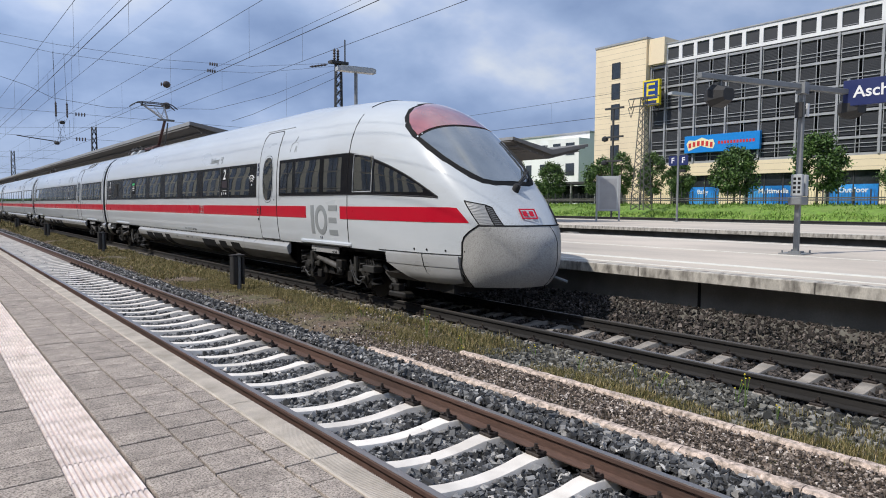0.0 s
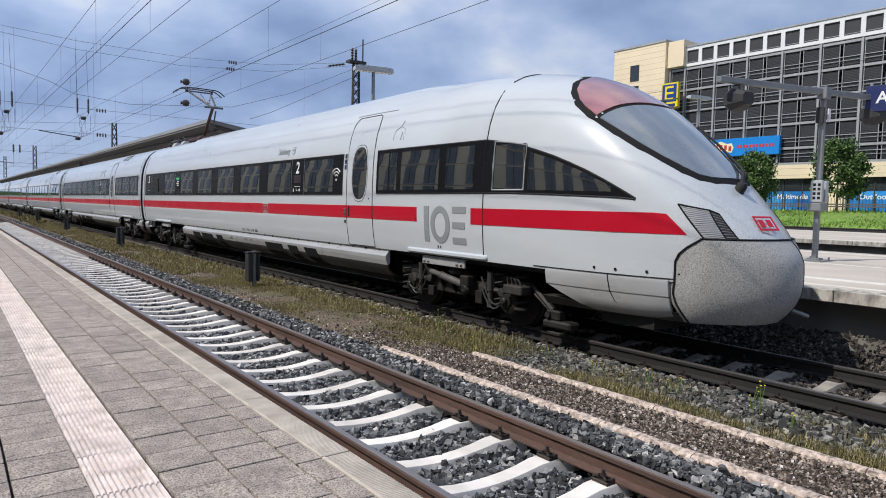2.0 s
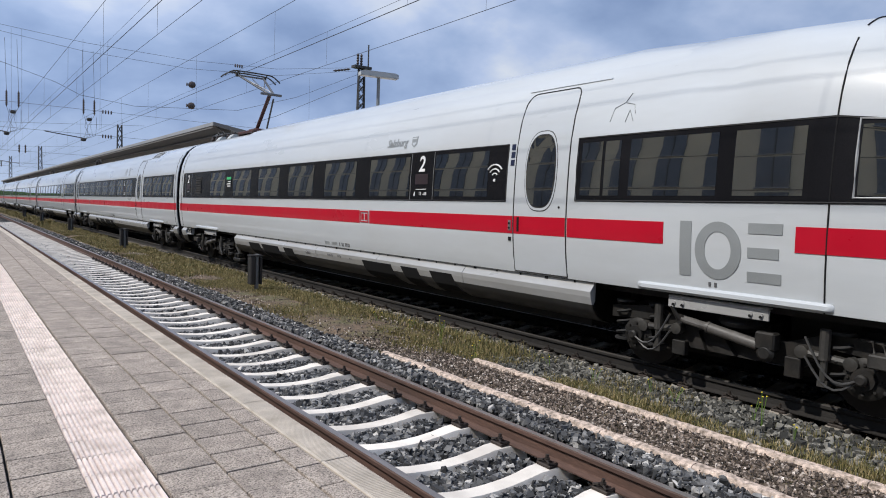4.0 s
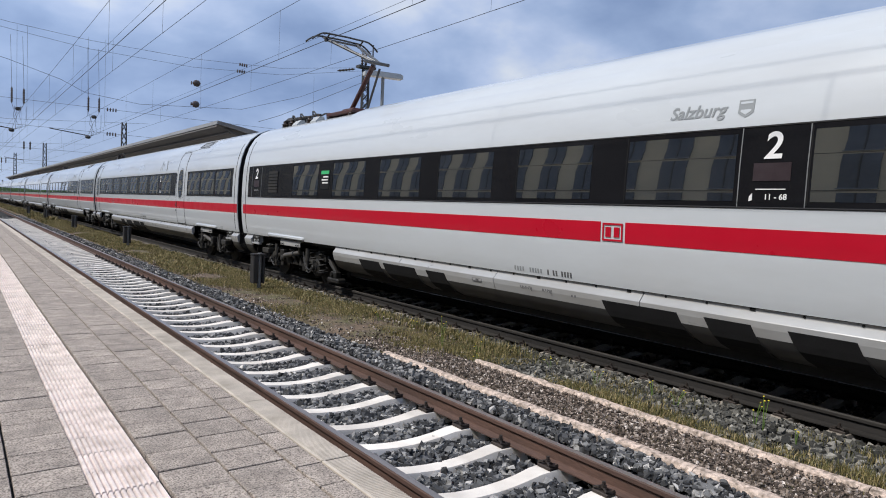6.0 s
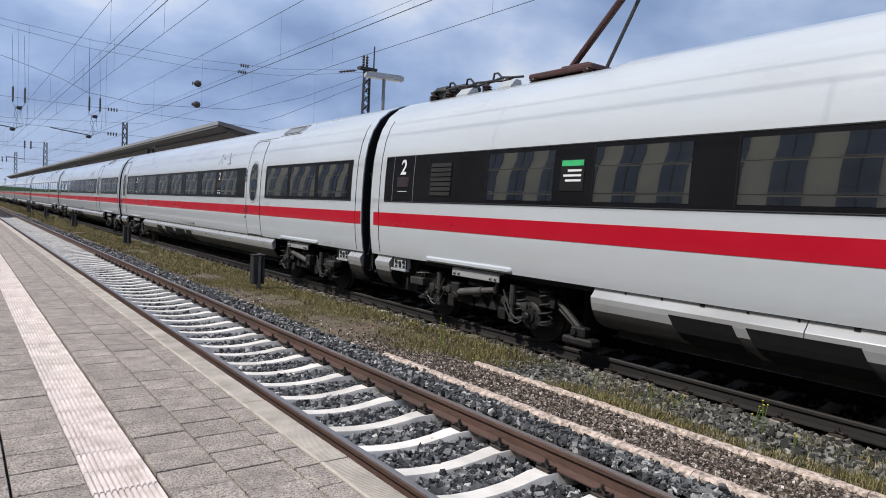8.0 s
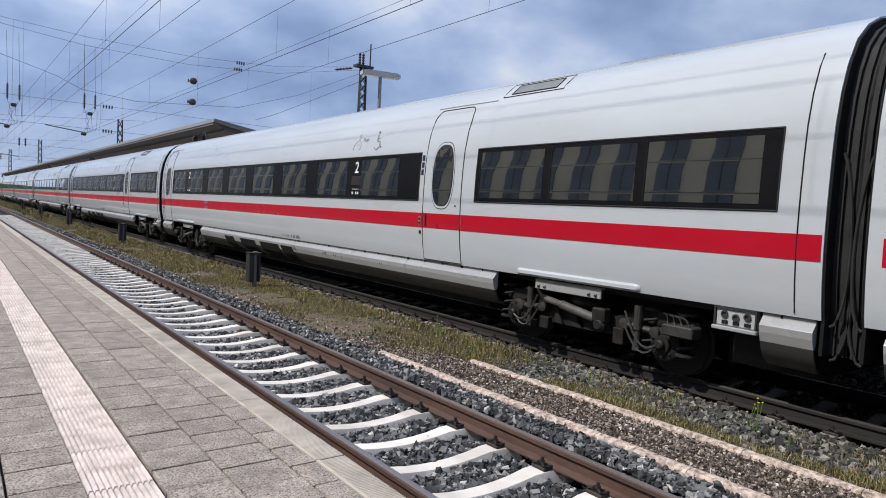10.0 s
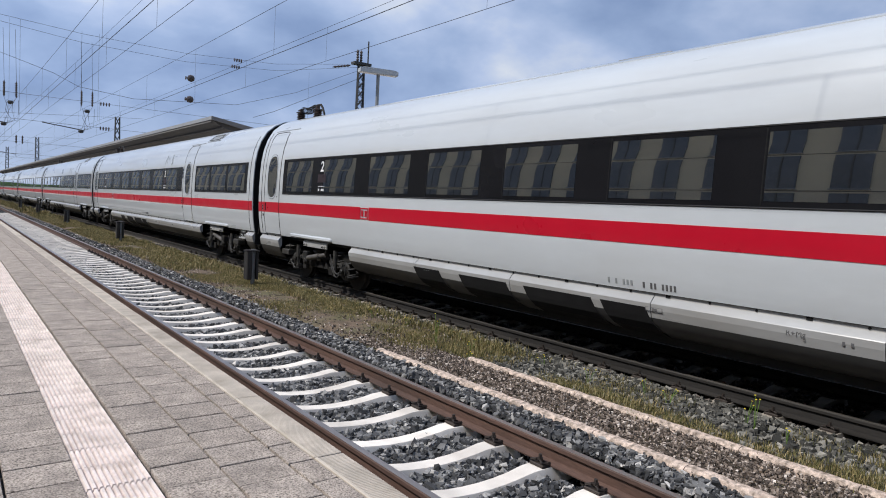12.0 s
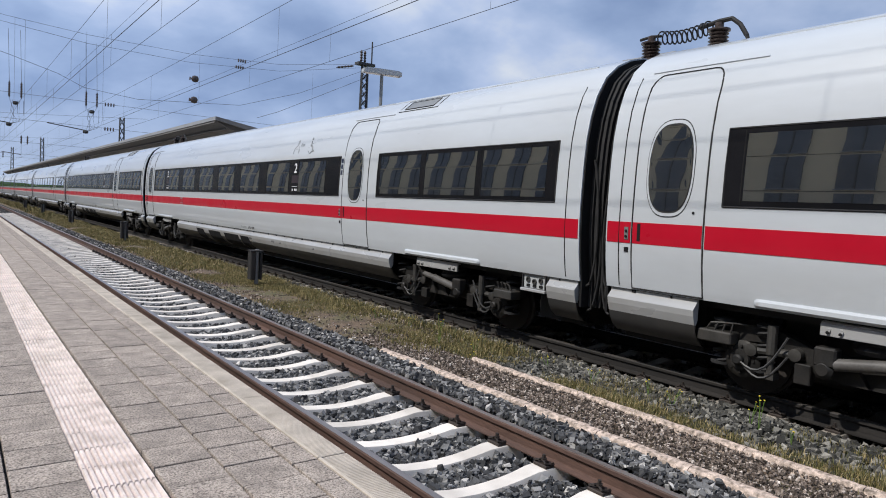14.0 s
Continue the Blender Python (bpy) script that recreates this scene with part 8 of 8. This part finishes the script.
outl = [(4.3, 0.1), (4.0, 0.55), (3.2, 0.45), (2.3, 0.78), (1.5, 0.45), (0.9, 0.5), (0.65, -0.05), (0.9, -0.6), (1.6, -0.45), (2.4, -0.2), (3.2, -0.45), (4.0, -0.75)]
vs = [bm.verts.new((-0.262, a, b)) for a, b in outl]
vb = [bm.verts.new((-0.251, a, b)) for a, b in outl]
bm.faces.new(vs); bm.faces.new(vb[::-1])
for i in range(len(vs)):
    j = (i + 1) % len(vs)
    bm.faces.new((vs[i], vs[j], vb[j], vb[i]))
bmesh.ops.recalc_face_normals(bm, faces=bm.faces)
part("cartouche", bm, M_SIGNCREAM, s2, "cream cartouche")
for i in range(6):
    yy = 3.85 - 0.55 * i
    zz = 0.22 * math.sin(i / 5 * math.pi) - 0.12
    part("letter_block", boxes((-0.275, -0.264, yy - 0.17, yy + 0.17, zz - 0.28, zz + 0.30)), M_SIGNRED, s2)
for i in range(12):
    part("word_block", boxes((-0.262, -0.251, -4.05 + 0.37 * i, -3.80 + 0.37 * i, -0.12, 0.22)), M_SIGNRED, s2)

# white office building further back
office = thing("office_building", "white rendered office building with dark window bands", "building")
part("wall", boxes((95, 115, 76.5, 150, 0, 15.3)), M_WHITEWALL, office)
part("wing", boxes((92, 95, 76.5, 84.0, 0, 14.2)), M_WHITEWALL, office)
part("roof_edge", boxes((94.8, 115, 76.4, 150, 15.3, 15.6)), M_STEELGREY, office)
for z in (4.2, 7.9, 11.6):
    for k in range(11):
        y0 = 85.5 + 5.4 * k
        wdw = part("window", boxes((94.93, 95.03, y0, y0 + 3.1, z, z + 2.1)), M_PANE, office)
        part("window_bar", boxes((94.88, 94.95, y0 + 1.5, y0 + 1.6, z, z + 2.1)), M_WHITEWALL, wdw)
    part("window", boxes((91.93, 92.03, 77.5, 79.5, z - 0.4, z + 1.8)), M_PANE, office)
    part("window", boxes((91.93, 92.03, 80.8, 82.6, z - 0.4, z + 1.8)), M_PANE, office)
shelter = thing("bus_shelter", "low dark glazed shelter behind the fence", "shelter", at=pose(70, 62, 2.1))
part("roof", boxes((-2, 2, -9, 9, 2.8, 3.1)), M_MAST, shelter)
for y in (-8, -4, 0, 4, 8):
    part("post", boxes((-1.8, -1.6, y - 0.1, y + 0.1, 0, 2.8)), M_STEELGREY, shelter)
part("back_pane", boxes((1.6, 1.65, -8.8, 8.8, 0.3, 2.7)), M_PANE, shelter)

# station building on the near side, seen in the train's windows
station = thing("station_building", "beige rendered station building with grey windows", "building")
# past y=76 the wall is an added, unseen stretch keeping sky off far panes
part("wall", boxes((-30, -17, -60, 260, -0.5, 15.6)), M_SAND, station)
part("roof_edge", boxes((-30.5, -16.6, -60.5, 260.5, 15.6, 16.0)), M_STEELGREY, station)
for z in (1.6, 5.0, 8.4, 11.8):
    for k in range(43):
        y0 = -56 + 3.05 * k
        wdw = part("window", boxes((-17.05, -16.9, y0, y0 + 1.55, z, z + 3.0)), M_GREYPANE, station)
        part("window_bar", boxes((-16.93, -16.86, y0 + 0.74, y0 + 0.81, z, z + 3.0)), M_MESH, wdw)
        part("window_sill", boxes((-17.05, -16.80, y0 - 0.05, y0 + 1.60, z - 0.08, z)), M_STEELGREY, wdw)
    part("floor_line", boxes((-17.0, -16.96, -58, 76, z + 3.16, z + 3.22)), M_MESH, station)
    strip = part("far_windows", boxes(*[(-17.05, -16.9, 76 + 3.05 * k, 77.55 + 3.05 * k, z, z + 3.0) for k in range(59)]), M_GREYPANE, station)
    strip["kind"] = "stuff"
# wooded skyline that closes the distance
bm = bmesh.new()
rng_ = random.Random(5)
pts = [(-400 + 20 * i, 8 + 5 * noise.noise((i * 0.7, 0, 0)) + 3 * rng_.random()) for i in range(60)]
rows = [[(x, 620, -0.5) for x, _ in pts], [(x, 620, h) for x, h in pts], [(x, 700, h * 0.8) for x, h in pts]]
grid(bm, rows)
bmesh.ops.recalc_face_normals(bm, faces=bm.faces)
tagged(part("backdrop", bm, M_LEAF), "distant dark wooded skyline", "woods", kind="structure")

# flowering weeds beside the train's track
for i, (x, y, h) in enumerate(((6.75, 3.30, 0.36), (6.80, 3.42, 0.25), (6.7, 4.3, 0.18), (6.75, 4.65, 0.2), (6.6, 5.4, 0.2), (6.72, 6.3, 0.16), (6.1, 8.05, 0.48), (6.3, 7.4, 0.2), (6.5, 9.5, 0.2), (6.4, 10.4, 0.2), (6.0, 7.1, 0.1), (6.6, 2.9, 0.16))):
    rng = random.Random(50 + i)
    t = thing("flowering_weed", "thin green weed with small yellow flowers", "weed", "flowering weeds", at=pose(x, y, -0.18))
    for k in range(3):
        dx, dy = rng.uniform(-0.08, 0.08), rng.uniform(-0.08, 0.08)
        hh = h * rng.uniform(0.7, 1.05)
        part("stem", tube(bmesh.new(), [(dx * 0.2, dy * 0.2, 0), (dx * 0.5, dy * 0.5, hh * 0.6), (dx, dy, hh)], 0.003, 4), M_MEADOWBLADE, t)
        bm = bmesh.new()
        lathe(bm, [(0.003, -0.004), (0.011, 0.003), (0.007, 0.008)], (dx, dy, 0.3), (dx, dy, hh), 7)
        part("flower", bm, M_FLOWER, t)


def motions():
    for car, u in CARS:
        walk(car, [(t, pose(TRAIN_X, u - s, 0)) for t, s in ROLLED])
    # wheels turn as far as the train rolls
    ts = np.arange(0, 14.001, 0.1)
    rolled = np.interp(ts, [t for t, _ in ROLLED], [s for _, s in ROLLED])
    for car, u in CARS[:4]:
        for gear in car.children:
            if gear.name.startswith("bogie"):
                for w in gear.children:
                    if w.name.startswith("wheelset"):
                        y = w.matrix_basis.translation.y
                        way = -1 if gear.matrix_basis[0][0] < 0 else 1
                        walk(w, [(float(t), pose(0, y, 0.43, way * math.degrees(s / 0.43))) for t, s in zip(ts, rolled)])


motions()
